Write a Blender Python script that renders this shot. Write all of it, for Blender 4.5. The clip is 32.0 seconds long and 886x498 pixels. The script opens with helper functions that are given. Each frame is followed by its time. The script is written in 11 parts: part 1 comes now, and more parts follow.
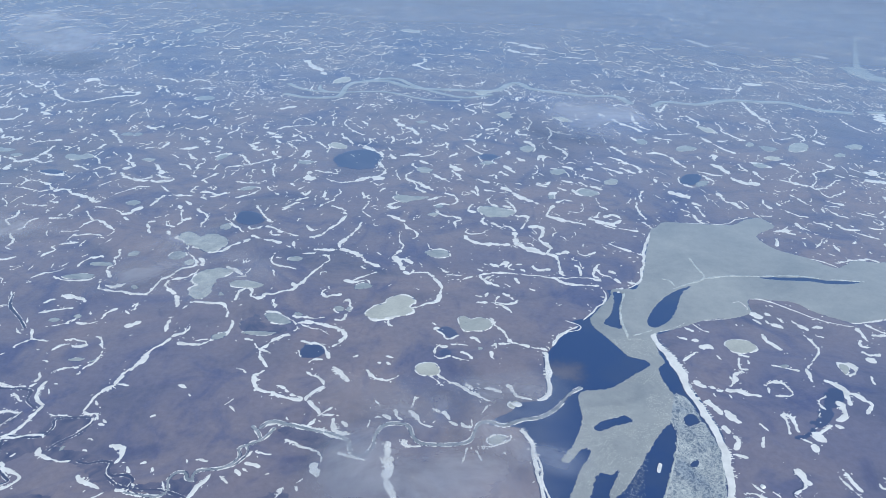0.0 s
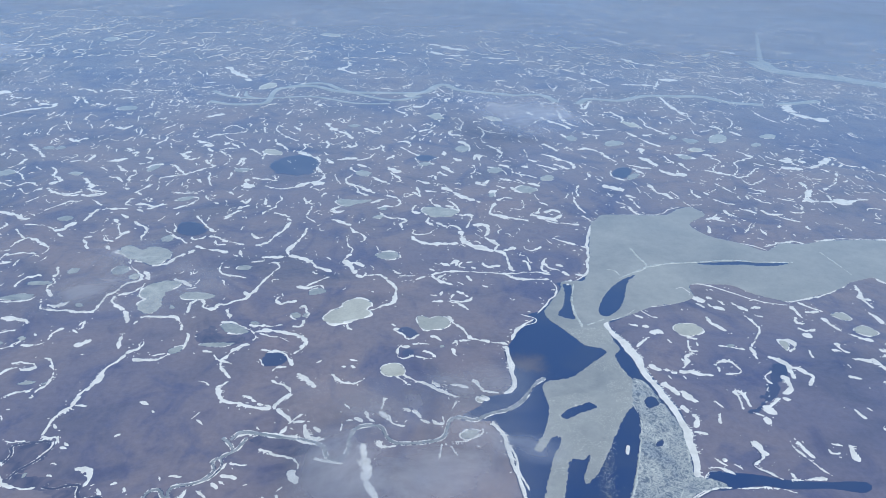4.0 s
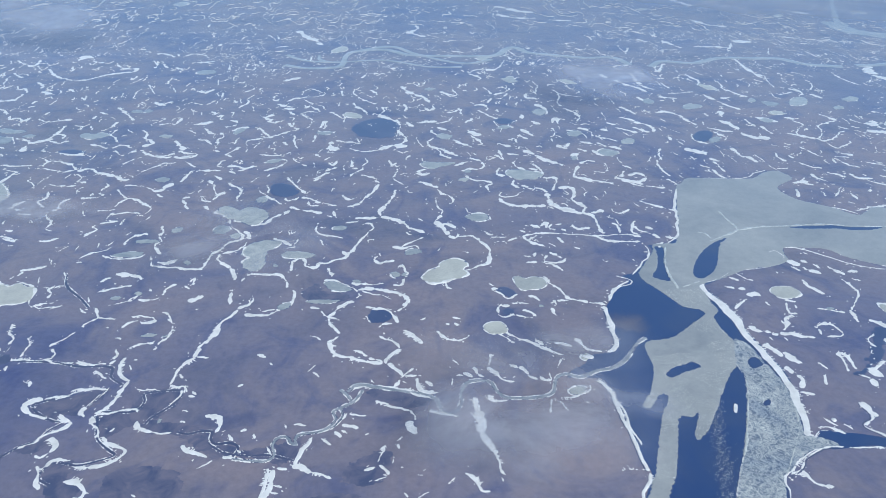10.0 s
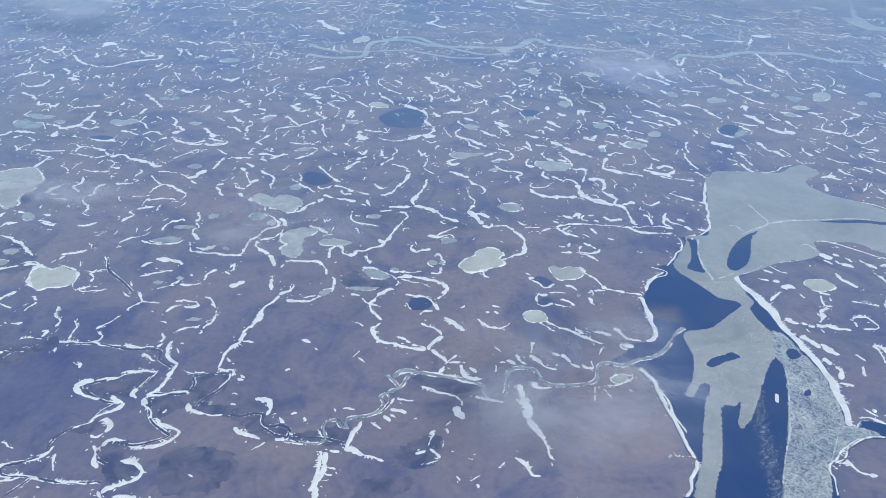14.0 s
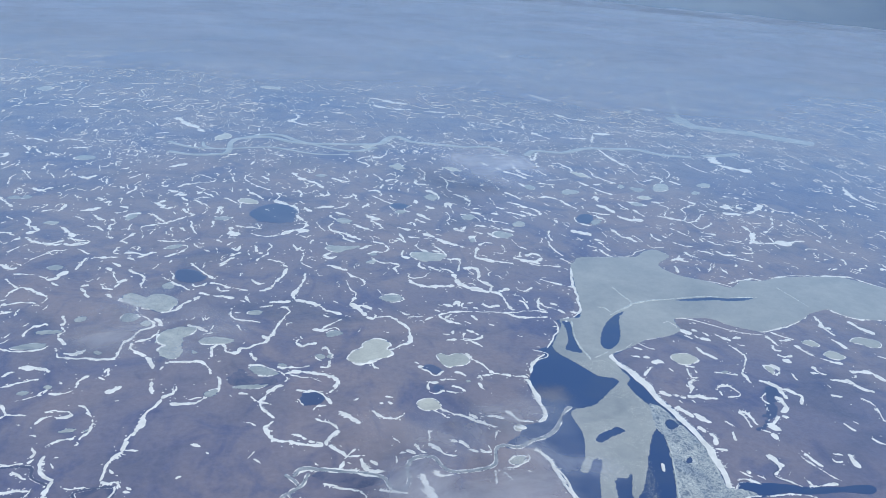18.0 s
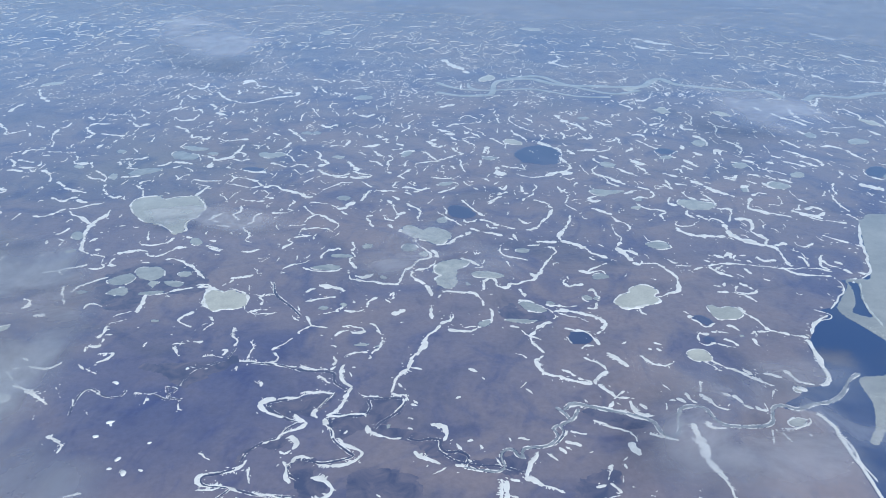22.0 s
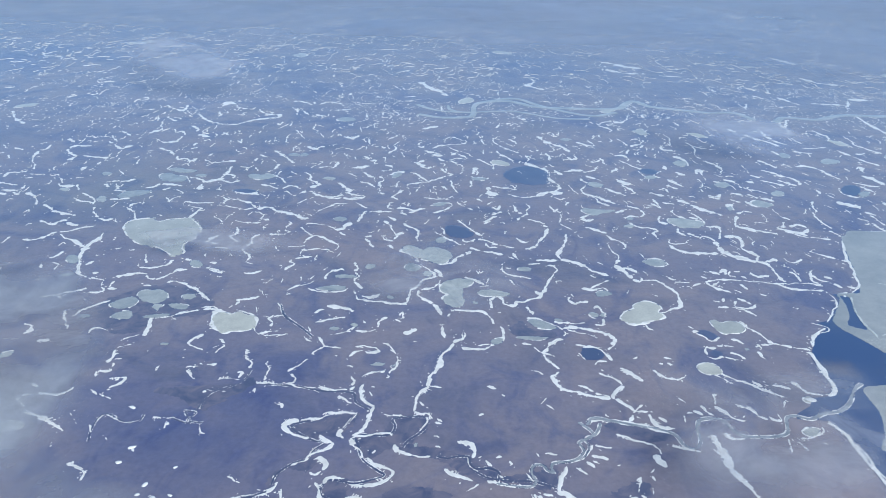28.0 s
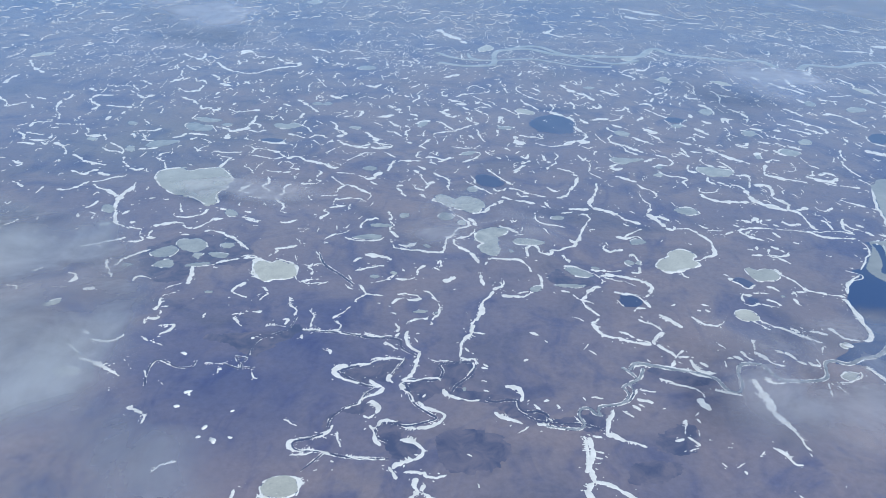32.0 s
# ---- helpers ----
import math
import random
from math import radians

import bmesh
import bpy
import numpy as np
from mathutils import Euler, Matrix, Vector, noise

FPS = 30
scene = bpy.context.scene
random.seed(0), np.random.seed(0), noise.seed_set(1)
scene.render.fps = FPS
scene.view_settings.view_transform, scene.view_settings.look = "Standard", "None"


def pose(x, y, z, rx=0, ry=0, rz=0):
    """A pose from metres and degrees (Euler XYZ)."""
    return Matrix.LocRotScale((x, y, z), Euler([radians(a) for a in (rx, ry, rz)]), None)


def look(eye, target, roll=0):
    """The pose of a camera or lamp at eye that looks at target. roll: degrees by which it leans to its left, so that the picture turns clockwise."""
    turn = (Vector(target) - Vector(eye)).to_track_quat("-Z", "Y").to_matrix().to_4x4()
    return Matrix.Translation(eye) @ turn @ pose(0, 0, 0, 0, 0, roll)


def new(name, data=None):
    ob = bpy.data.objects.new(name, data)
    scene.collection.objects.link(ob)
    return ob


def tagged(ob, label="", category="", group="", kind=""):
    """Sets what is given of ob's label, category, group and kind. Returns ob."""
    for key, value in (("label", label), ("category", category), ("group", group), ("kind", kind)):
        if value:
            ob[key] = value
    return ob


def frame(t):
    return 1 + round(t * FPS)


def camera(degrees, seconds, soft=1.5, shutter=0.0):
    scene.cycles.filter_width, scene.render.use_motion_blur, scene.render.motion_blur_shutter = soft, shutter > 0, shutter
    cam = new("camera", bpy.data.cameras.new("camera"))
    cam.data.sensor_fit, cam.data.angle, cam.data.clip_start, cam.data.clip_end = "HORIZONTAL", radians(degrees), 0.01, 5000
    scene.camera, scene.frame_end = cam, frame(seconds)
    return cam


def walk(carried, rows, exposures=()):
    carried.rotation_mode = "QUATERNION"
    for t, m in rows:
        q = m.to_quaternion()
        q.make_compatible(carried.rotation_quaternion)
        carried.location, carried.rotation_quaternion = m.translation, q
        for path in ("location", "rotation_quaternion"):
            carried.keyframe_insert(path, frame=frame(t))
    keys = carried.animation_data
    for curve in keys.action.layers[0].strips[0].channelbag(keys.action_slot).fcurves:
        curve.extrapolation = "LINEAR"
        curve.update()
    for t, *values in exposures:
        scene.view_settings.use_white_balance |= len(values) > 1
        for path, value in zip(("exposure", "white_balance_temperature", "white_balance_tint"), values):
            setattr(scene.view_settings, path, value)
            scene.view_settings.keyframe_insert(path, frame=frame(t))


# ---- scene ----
cam = camera(58.42, 32.0, soft=0.9)
PATH = [
    (0.0, pose(0.00, 0.00, 300, 0, 0, -0.205) @ pose(0, 0, 0, 63.977) @ pose(0, 0, 0, 0, 0, 2.014)),
    (0.5, pose(-3.51, -0.59, 300, 0, 0, -0.536) @ pose(0, 0, 0, 63.965) @ pose(0, 0, 0, 0, 0, 2.249)),
    (1.0, pose(-7.02, -1.17, 300, 0, 0, -0.838) @ pose(0, 0, 0, 63.745) @ pose(0, 0, 0, 0, 0, 2.593)),
    (1.5, pose(-10.53, -1.76, 300, 0, 0, -1.606) @ pose(0, 0, 0, 63.712) @ pose(0, 0, 0, 0, 0, 2.846)),
    (2.0, pose(-14.04, -2.34, 300, 0, 0, -4.629) @ pose(0, 0, 0, 64.003) @ pose(0, 0, 0, 0, 0, 2.488)),
    (2.5, pose(-17.54, -2.93, 300, 0, 0, -7.319) @ pose(0, 0, 0, 64.342) @ pose(0, 0, 0, 0, 0, 3.418)),
    (4.5, pose(-31.58, -5.27, 300, 0, 0, -6.790) @ pose(0, 0, 0, 64.373) @ pose(0, 0, 0, 0, 0, 1.921)),
    (5.0, pose(-35.09, -5.85, 300, 0, 0, -6.991) @ pose(0, 0, 0, 64.372) @ pose(0, 0, 0, 0, 0, 1.867)),
    (5.5, pose(-38.60, -6.44, 300, 0, 0, -6.306) @ pose(0, 0, 0, 64.453) @ pose(0, 0, 0, 0, 0, 1.671)),
    (6.0, pose(-42.11, -7.02, 300, 0, 0, -4.561) @ pose(0, 0, 0, 64.371) @ pose(0, 0, 0, 0, 0, 1.215)),
    (6.5, pose(-45.61, -7.61, 300, 0, 0, -4.532) @ pose(0, 0, 0, 64.362) @ pose(0, 0, 0, 0, 0, 1.254)),
    (7.0, pose(-49.12, -8.20, 300, 0, 0, -4.993) @ pose(0, 0, 0, 63.121) @ pose(0, 0, 0, 0, 0, 1.532)),
    (7.5, pose(-52.63, -8.78, 300, 0, 0, -5.001) @ pose(0, 0, 0, 62.676) @ pose(0, 0, 0, 0, 0, 1.709)),
    (8.0, pose(-56.14, -9.37, 300, 0, 0, -4.056) @ pose(0, 0, 0, 62.531) @ pose(0, 0, 0, 0, 0, 1.384)),
    (8.5, pose(-59.65, -9.95, 300, 0, 0, -3.876) @ pose(0, 0, 0, 62.370) @ pose(0, 0, 0, 0, 0, 1.370)),
    (9.0, pose(-63.16, -10.54, 300, 0, 0, -4.232) @ pose(0, 0, 0, 62.095) @ pose(0, 0, 0, 0, 0, 1.618)),
    (9.5, pose(-66.67, -11.12, 300, 0, 0, -4.387) @ pose(0, 0, 0, 61.913) @ pose(0, 0, 0, 0, 0, 1.554)),
    (10.0, pose(-70.18, -11.71, 300, 0, 0, -3.561) @ pose(0, 0, 0, 61.835) @ pose(0, 0, 0, 0, 0, 1.058)),
    (10.5, pose(-73.68, -12.29, 300, 0, 0, -3.554) @ pose(0, 0, 0, 61.735) @ pose(0, 0, 0, 0, 0, 1.052)),
    (11.0, pose(-77.19, -12.88, 300, 0, 0, -3.437) @ pose(0, 0, 0, 61.469) @ pose(0, 0, 0, 0, 0, 1.003)),
    (11.5, pose(-80.70, -13.46, 300, 0, 0, -3.518) @ pose(0, 0, 0, 61.299) @ pose(0, 0, 0, 0, 0, 1.292)),
    (12.0, pose(-84.21, -14.05, 300, 0, 0, -3.637) @ pose(0, 0, 0, 61.209) @ pose(0, 0, 0, 0, 0, 1.695)),
    (12.5, pose(-87.72, -14.63, 300, 0, 0, -3.781) @ pose(0, 0, 0, 61.200) @ pose(0, 0, 0, 0, 0, 1.846)),
    (13.0, pose(-91.23, -15.22, 300, 0, 0, -3.997) @ pose(0, 0, 0, 61.200) @ pose(0, 0, 0, 0, 0, 2.122)),
    (13.5, pose(-94.74, -15.81, 300, 0, 0, -3.487) @ pose(0, 0, 0, 61.217) @ pose(0, 0, 0, 0, 0, 1.778)),
    (15.5, pose(-108.77, -18.15, 300, 0, 0, -6.383) @ pose(0, 0, 0, 62.212) @ pose(0, 0, 0, 0, 0, 1.872)),
    (16.0, pose(-112.28, -18.73, 300, 0, 0, -13.211) @ pose(0, 0, 0, 64.538) @ pose(0, 0, 0, 0, 0, 2.406)),
    (16.5, pose(-115.79, -19.32, 300, 0, 0, -14.132) @ pose(0, 0, 0, 67.905) @ pose(0, 0, 0, 0, 0, 2.664)),
    (17.0, pose(-119.30, -19.90, 300, 0, 0, -14.427) @ pose(0, 0, 0, 68.216) @ pose(0, 0, 0, 0, 0, 3.298)),
    (17.5, pose(-122.81, -20.49, 300, 0, 0, -15.100) @ pose(0, 0, 0, 68.521) @ pose(0, 0, 0, 0, 0, 4.134)),
    (18.0, pose(-126.32, -21.07, 300, 0, 0, -15.001) @ pose(0, 0, 0, 68.618) @ pose(0, 0, 0, 0, 0, 4.491)),
    (18.5, pose(-129.82, -21.66, 300, 0, 0, -13.472) @ pose(0, 0, 0, 68.449) @ pose(0, 0, 0, 0, 0, 4.010)),
    (19.0, pose(-133.33, -22.24, 300, 0, 0, -11.373) @ pose(0, 0, 0, 68.263) @ pose(0, 0, 0, 0, 0, 4.203)),
    (19.5, pose(-136.84, -22.83, 300, 0, 0, -1.687) @ pose(0, 0, 0, 66.123) @ pose(0, 0, 0, 0, 0, 1.806)),
    (20.0, pose(-140.35, -23.42, 300, 0, 0, 2.779) @ pose(0, 0, 0, 63.106) @ pose(0, 0, 0, 0, 0, 0.339)),
    (20.5, pose(-143.86, -24.00, 300, 0, 0, 3.564) @ pose(0, 0, 0, 63.250) @ pose(0, 0, 0, 0, 0, 0.378)),
    (21.0, pose(-147.37, -24.59, 300, 0, 0, 3.652) @ pose(0, 0, 0, 63.544) @ pose(0, 0, 0, 0, 0, 0.834)),
    (21.5, pose(-150.88, -25.17, 300, 0, 0, 3.422) @ pose(0, 0, 0, 63.741) @ pose(0, 0, 0, 0, 0, 0.644)),
    (22.0, pose(-154.39, -25.76, 300, 0, 0, 3.208) @ pose(0, 0, 0, 63.871) @ pose(0, 0, 0, 0, 0, 0.334)),
    (22.5, pose(-157.89, -26.34, 300, 0, 0, 2.828) @ pose(0, 0, 0, 63.983) @ pose(0, 0, 0, 0, 0, 0.593)),
    (23.0, pose(-161.40, -26.93, 300, 0, 0, 3.183) @ pose(0, 0, 0, 64.043) @ pose(0, 0, 0, 0, 0, 0.445)),
    (23.5, pose(-164.91, -27.51, 300, 0, 0, 2.963) @ pose(0, 0, 0, 64.177) @ pose(0, 0, 0, 0, 0, 0.567)),
    (24.0, pose(-168.42, -28.10, 300, 0, 0, 2.879) @ pose(0, 0, 0, 64.280) @ pose(0, 0, 0, 0, 0, 0.402)),
    (24.5, pose(-171.93, -28.68, 300, 0, 0, 2.589) @ pose(0, 0, 0, 64.323) @ pose(0, 0, 0, 0, 0, 0.453)),
    (25.0, pose(-175.44, -29.27, 300, 0, 0, 2.126) @ pose(0, 0, 0, 64.433) @ pose(0, 0, 0, 0, 0, 0.490)),
    (25.5, pose(-178.95, -29.85, 300, 0, 0, 1.693) @ pose(0, 0, 0, 64.541) @ pose(0, 0, 0, 0, 0, 0.462)),
    (27.5, pose(-192.98, -32.20, 300, 0, 0, -0.075) @ pose(0, 0, 0, 64.943) @ pose(0, 0, 0, 0, 0, 0.621)),
    (28.0, pose(-196.49, -32.78, 300, 0, 0, -0.466) @ pose(0, 0, 0, 65.500) @ pose(0, 0, 0, 0, 0, 1.336)),
    (28.5, pose(-200.00, -33.37, 300, 0, 0, -0.512) @ pose(0, 0, 0, 70.605) @ pose(0, 0, 0, 0, 0, 0.817)),
    (29.0, pose(-203.51, -33.95, 300, 0, 0, 1.245) @ pose(0, 0, 0, 70.945) @ pose(0, 0, 0, 0, 0, -0.006)),
    (29.5, pose(-207.02, -34.54, 300, 0, 0, 0.938) @ pose(0, 0, 0, 64.344) @ pose(0, 0, 0, 0, 0, -0.171)),
    (30.0, pose(-210.53, -35.12, 300, 0, 0, 0.534) @ pose(0, 0, 0, 59.445) @ pose(0, 0, 0, 0, 0, -0.477)),
    (30.5, pose(-214.03, -35.71, 300, 0, 0, -0.046) @ pose(0, 0, 0, 59.144) @ pose(0, 0, 0, 0, 0, -0.219)),
    (31.0, pose(-217.54, -36.29, 300, 0, 0, -0.364) @ pose(0, 0, 0, 60.547) @ pose(0, 0, 0, 0, 0, 0.388)),
    (31.5, pose(-221.05, -36.88, 300, 0, 0, -0.719) @ pose(0, 0, 0, 61.801) @ pose(0, 0, 0, 0, 0, 1.196)),
    (32.0, pose(-224.56, -37.46, 300, 0, 0, -0.440) @ pose(0, 0, 0, 61.931) @ pose(0, 0, 0, 0, 0, 1.243)),
]
walk(cam, PATH, [(0.0, 0.27, 5790, 8), (18.0, 0.30, 5790, 8), (24.0, 0.28, 5790, 8), (28.1, 0.31, 5790, 8), (28.7, 0.17, 5790, 8), (29.3, 0.17, 5790, 8), (30.0, 0.25, 5790, 8), (31.0, 0.39, 5790, 8), (32.0, 0.31, 5790, 8)])

# ---- world, sun ----
SUN_ELEVATION, SUN_AZIMUTH = radians(42), radians(150)
world = bpy.data.worlds.new("sky")
scene.world = world
world.use_nodes = True
wn, wl = world.node_tree.nodes, world.node_tree.links
sky = wn.new("ShaderNodeTexSky")
sky.sky_type, sky.sun_disc = "NISHITA", False
sky.sun_elevation, sky.sun_rotation = SUN_ELEVATION, SUN_AZIMUTH
sky.altitude, sky.air_density, sky.dust_density = 2000, 1.0, 0.6
wn["Background"].inputs["Strength"].default_value = 0.12
wl.new(sky.outputs[0], wn["Background"].inputs["Color"])

sun = new("sun", bpy.data.lights.new("sun", "SUN"))
sun.data.energy, sun.data.angle, sun.data.color = 3.0, radians(0.6), (1.0, 0.97, 0.92)
toward_sun = Vector((math.sin(SUN_AZIMUTH) * math.cos(SUN_ELEVATION), math.cos(SUN_AZIMUTH) * math.cos(SUN_ELEVATION), math.sin(SUN_ELEVATION)))
sun.matrix_world = look(toward_sun * 500, (0, 0, 0))


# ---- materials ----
# distance haze put into every surface as a blue sheen at low angles
HAZE_SHEEN, HAZE_SHEEN_TINT = (1.0, 0.37), (0.56, 0.79, 0.96, 1)


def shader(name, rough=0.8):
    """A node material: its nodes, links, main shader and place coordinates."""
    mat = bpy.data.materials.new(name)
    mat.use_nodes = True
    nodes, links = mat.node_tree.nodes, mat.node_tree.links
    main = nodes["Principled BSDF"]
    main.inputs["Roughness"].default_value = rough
    main.inputs["Sheen Weight"].default_value, main.inputs["Sheen Roughness"].default_value = HAZE_SHEEN
    main.inputs["Sheen Tint"].default_value = HAZE_SHEEN_TINT
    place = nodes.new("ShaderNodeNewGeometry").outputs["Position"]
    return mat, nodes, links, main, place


def noise_node(nodes, links, place, size, detail=6.0, rough=0.55, distort=0.0):
    """Fractal noise of a given size in metres."""
    n = nodes.new("ShaderNodeTexNoise")
    n.inputs["Scale"].default_value = 1.0 / size
    n.inputs["Detail"].default_value = detail
    n.inputs["Roughness"].default_value = rough
    n.inputs["Distortion"].default_value = distort
    links.new(place, n.inputs["Vector"])
    return n.outputs["Fac"]


def ramp(nodes, links, fac, *stops):
    """A colour ramp over fac: rows of position and colour."""
    r = nodes.new("ShaderNodeValToRGB")
    e = r.color_ramp.elements
    while len(e) < len(stops):
        e.new(0.5)
    for k, (at, c) in zip(e, stops):
        k.position, k.color = at, (*c, 1) if len(c) == 3 else c
    links.new(fac, r.inputs["Fac"])
    return r.outputs["Color"]


def mix(nodes, links, fac, a, b, how="MIX"):
    m = nodes.new("ShaderNodeMix")
    m.data_type, m.blend_type = "RGBA", how
    for k, v in ((0, fac), (6, a), (7, b)):
        if isinstance(v, (float, int)):
            m.inputs[k].default_value = v
        elif isinstance(v, tuple):
            m.inputs[k].default_value = (*v, 1)
        else:
            links.new(v, m.inputs[k])
    return m.outputs[2]


def bump(nodes, links, main, height, strength, metres):
    b = nodes.new("ShaderNodeBump")
    b.inputs["Strength"].default_value, b.inputs["Distance"].default_value = strength, metres
    links.new(height, b.inputs["Height"])
    links.new(b.outputs[0], main.inputs["Normal"])


def stretched(nodes, links, place, sx, sy, turn=0.0, sz=1.0):
    m = nodes.new("ShaderNodeMapping")
    m.inputs["Scale"].default_value, m.inputs["Rotation"].default_value = (sx, sy, sz), (0, 0, radians(turn))
    links.new(place, m.inputs["Vector"])
    return m.outputs[0]


def tundra_material():
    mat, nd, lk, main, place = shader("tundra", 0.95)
    broad = noise_node(nd, lk, place, 260, 4, 0.5, 0.4)
    streak = noise_node(nd, lk, stretched(nd, lk, place, 0.7, 1.0, 15), 60, 7, 0.55, 1.0)
    fine = noise_node(nd, lk, place, 4, 6, 0.7)
    base = ramp(nd, lk, streak, (0.28, (0.132, 0.131, 0.174)), (0.45, (0.185, 0.170, 0.208)), (0.66, (0.217, 0.193, 0.219)))
    damp = noise_node(nd, lk, place, 75, 6, 0.6, 1.4)
    base = mix(nd, lk, 1.0, base, ramp(nd, lk, damp, (0.36, (0.66, 0.73, 0.92)), (0.48, (1.04, 1.02, 0.99)), (0.62, (1.11, 1.05, 0.98))), "MULTIPLY")
    # cloud shade painted into the ground colour: broad patches, darker and bluer inward
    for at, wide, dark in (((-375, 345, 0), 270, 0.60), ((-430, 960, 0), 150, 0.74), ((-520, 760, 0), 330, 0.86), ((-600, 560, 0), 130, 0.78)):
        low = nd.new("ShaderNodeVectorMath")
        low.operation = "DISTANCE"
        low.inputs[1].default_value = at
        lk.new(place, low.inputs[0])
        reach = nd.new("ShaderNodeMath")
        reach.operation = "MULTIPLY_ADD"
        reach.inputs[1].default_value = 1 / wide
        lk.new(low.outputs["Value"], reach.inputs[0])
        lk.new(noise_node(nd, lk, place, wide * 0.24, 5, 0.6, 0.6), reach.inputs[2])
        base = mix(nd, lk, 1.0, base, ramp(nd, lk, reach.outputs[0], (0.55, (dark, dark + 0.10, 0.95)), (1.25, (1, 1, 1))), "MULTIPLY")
    wet = ramp(nd, lk, broad, (0.34, (0.70, 0.78, 0.98)), (0.52, (1, 1, 1)), (0.70, (1.08, 1.0, 0.96)))
    grain = ramp(nd, lk, fine, (0.3, (0.86, 0.86, 0.88)), (0.7, (1.1, 1.1, 1.1)))
    vein = noise_node(nd, lk, stretched(nd, lk, place, 1.0, 0.55, -35), 28, 5, 0.55, 2.2)
    base = mix(nd, lk, 1.0, base, ramp(nd, lk, vein, (0.30, (0.76, 0.80, 0.93)), (0.46, (1, 1, 1)), (0.75, (1.06, 1.04, 1.0))), "MULTIPLY")
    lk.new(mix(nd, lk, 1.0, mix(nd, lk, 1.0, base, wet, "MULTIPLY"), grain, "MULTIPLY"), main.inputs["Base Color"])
    bump(nd, lk, main, fine, 0.4, 0.5)
    return mat


def snow_material():
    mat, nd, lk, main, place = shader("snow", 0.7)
    patch = noise_node(nd, lk, place, 9, 6, 0.6)
    grain = noise_node(nd, lk, place, 1.5, 4, 0.6)
    lk.new(ramp(nd, lk, patch, (0.30, (0.62, 0.60, 0.53)), (0.5, (0.76, 0.735, 0.655)), (0.7, (0.85, 0.825, 0.74))), main.inputs["Base Color"])
    bump(nd, lk, main, grain, 0.4, 0.3)
    return mat


def lake_ice_material(name, low, mid, high, size, vary=False):
    """Grey candled ice with paler and darker blotches."""
    mat, nd, lk, main, place = shader(name, 0.5)
    blotch = noise_node(nd, lk, place, size, 6, 0.62, 0.6)
    fine = noise_node(nd, lk, place, size / 9, 5, 0.7)
    tone = ramp(nd, lk, blotch, (0.32, low), (0.5, mid), (0.66, high))
    grain = ramp(nd, lk, fine, (0.3, (0.88, 0.89, 0.9)), (0.7, (1.08, 1.08, 1.07)))
    own = nd.new("ShaderNodeObjectInfo").outputs["Random"]
    tone = mix(nd, lk, 1.0, tone, ramp(nd, lk, own, (0.0, (0.84, 0.86, 0.88)), (1.0, (1.14, 1.12, 1.06))) if vary else (1, 1, 1), "MULTIPLY")
    speck = ramp(nd, lk, noise_node(nd, lk, place, 1.6, 6, 0.7), (0.30, (0.66, 0.70, 0.76)), (0.37, (0.97, 0.97, 0.98)), (0.58, (1, 1, 1)), (0.70, (1.14, 1.13, 1.10)))
    tone = mix(nd, lk, 1.0, tone, speck, "MULTIPLY")
    lk.new(mix(nd, lk, 1.0, tone, grain, "MULTIPLY"), main.inputs["Base Color"])
    bump(nd, lk, main, fine, 0.3, 0.2)
    return mat


def brash_material():
    """Broken ice, a lace of pale rubble over thin dark new ice."""
    mat, nd, lk, main, place = shader("brash_ice", 0.55)
    lace = noise_node(nd, lk, stretched(nd, lk, place, 1.0, 0.8, 20), 7.5, 5, 0.55, 1.6)
    thread = noise_node(nd, lk, place, 3.4, 5, 0.6, 1.2)
    fine = noise_node(nd, lk, place, 1.6, 6, 0.75, 0.5)
    broad = noise_node(nd, lk, place, 26, 4, 0.6, 0.5)
    thin = (0.135, 0.165, 0.20)
    coarse = ramp(nd, lk, lace, (0.40, thin), (0.465, (0.25, 0.27, 0.265)), (0.50, (0.54, 0.54, 0.48)), (0.535, (0.25, 0.27, 0.265)), (0.60, thin))
    small = ramp(nd, lk, thread, (0.42, thin), (0.50, (0.46, 0.465, 0.42)), (0.58, thin))
    web = mix(nd, lk, 1.0, coarse, small, "LIGHTEN")
    speck = ramp(nd, lk, fine, (0.34, (0.72, 0.76, 0.82)), (0.64, (1.22, 1.21, 1.18)))
    grown = ramp(nd, lk, broad, (0.36, (0.78, 0.83, 0.92)), (0.52, (1, 1, 1)), (0.68, (1.25, 1.24, 1.2)))
    lk.new(mix(nd, lk, 1.0, mix(nd, lk, 1.0, web, speck, "MULTIPLY"), grown, "MULTIPLY"), main.inputs["Base Color"])
    bump(nd, lk, main, fine, 0.5, 0.3)
    return mat


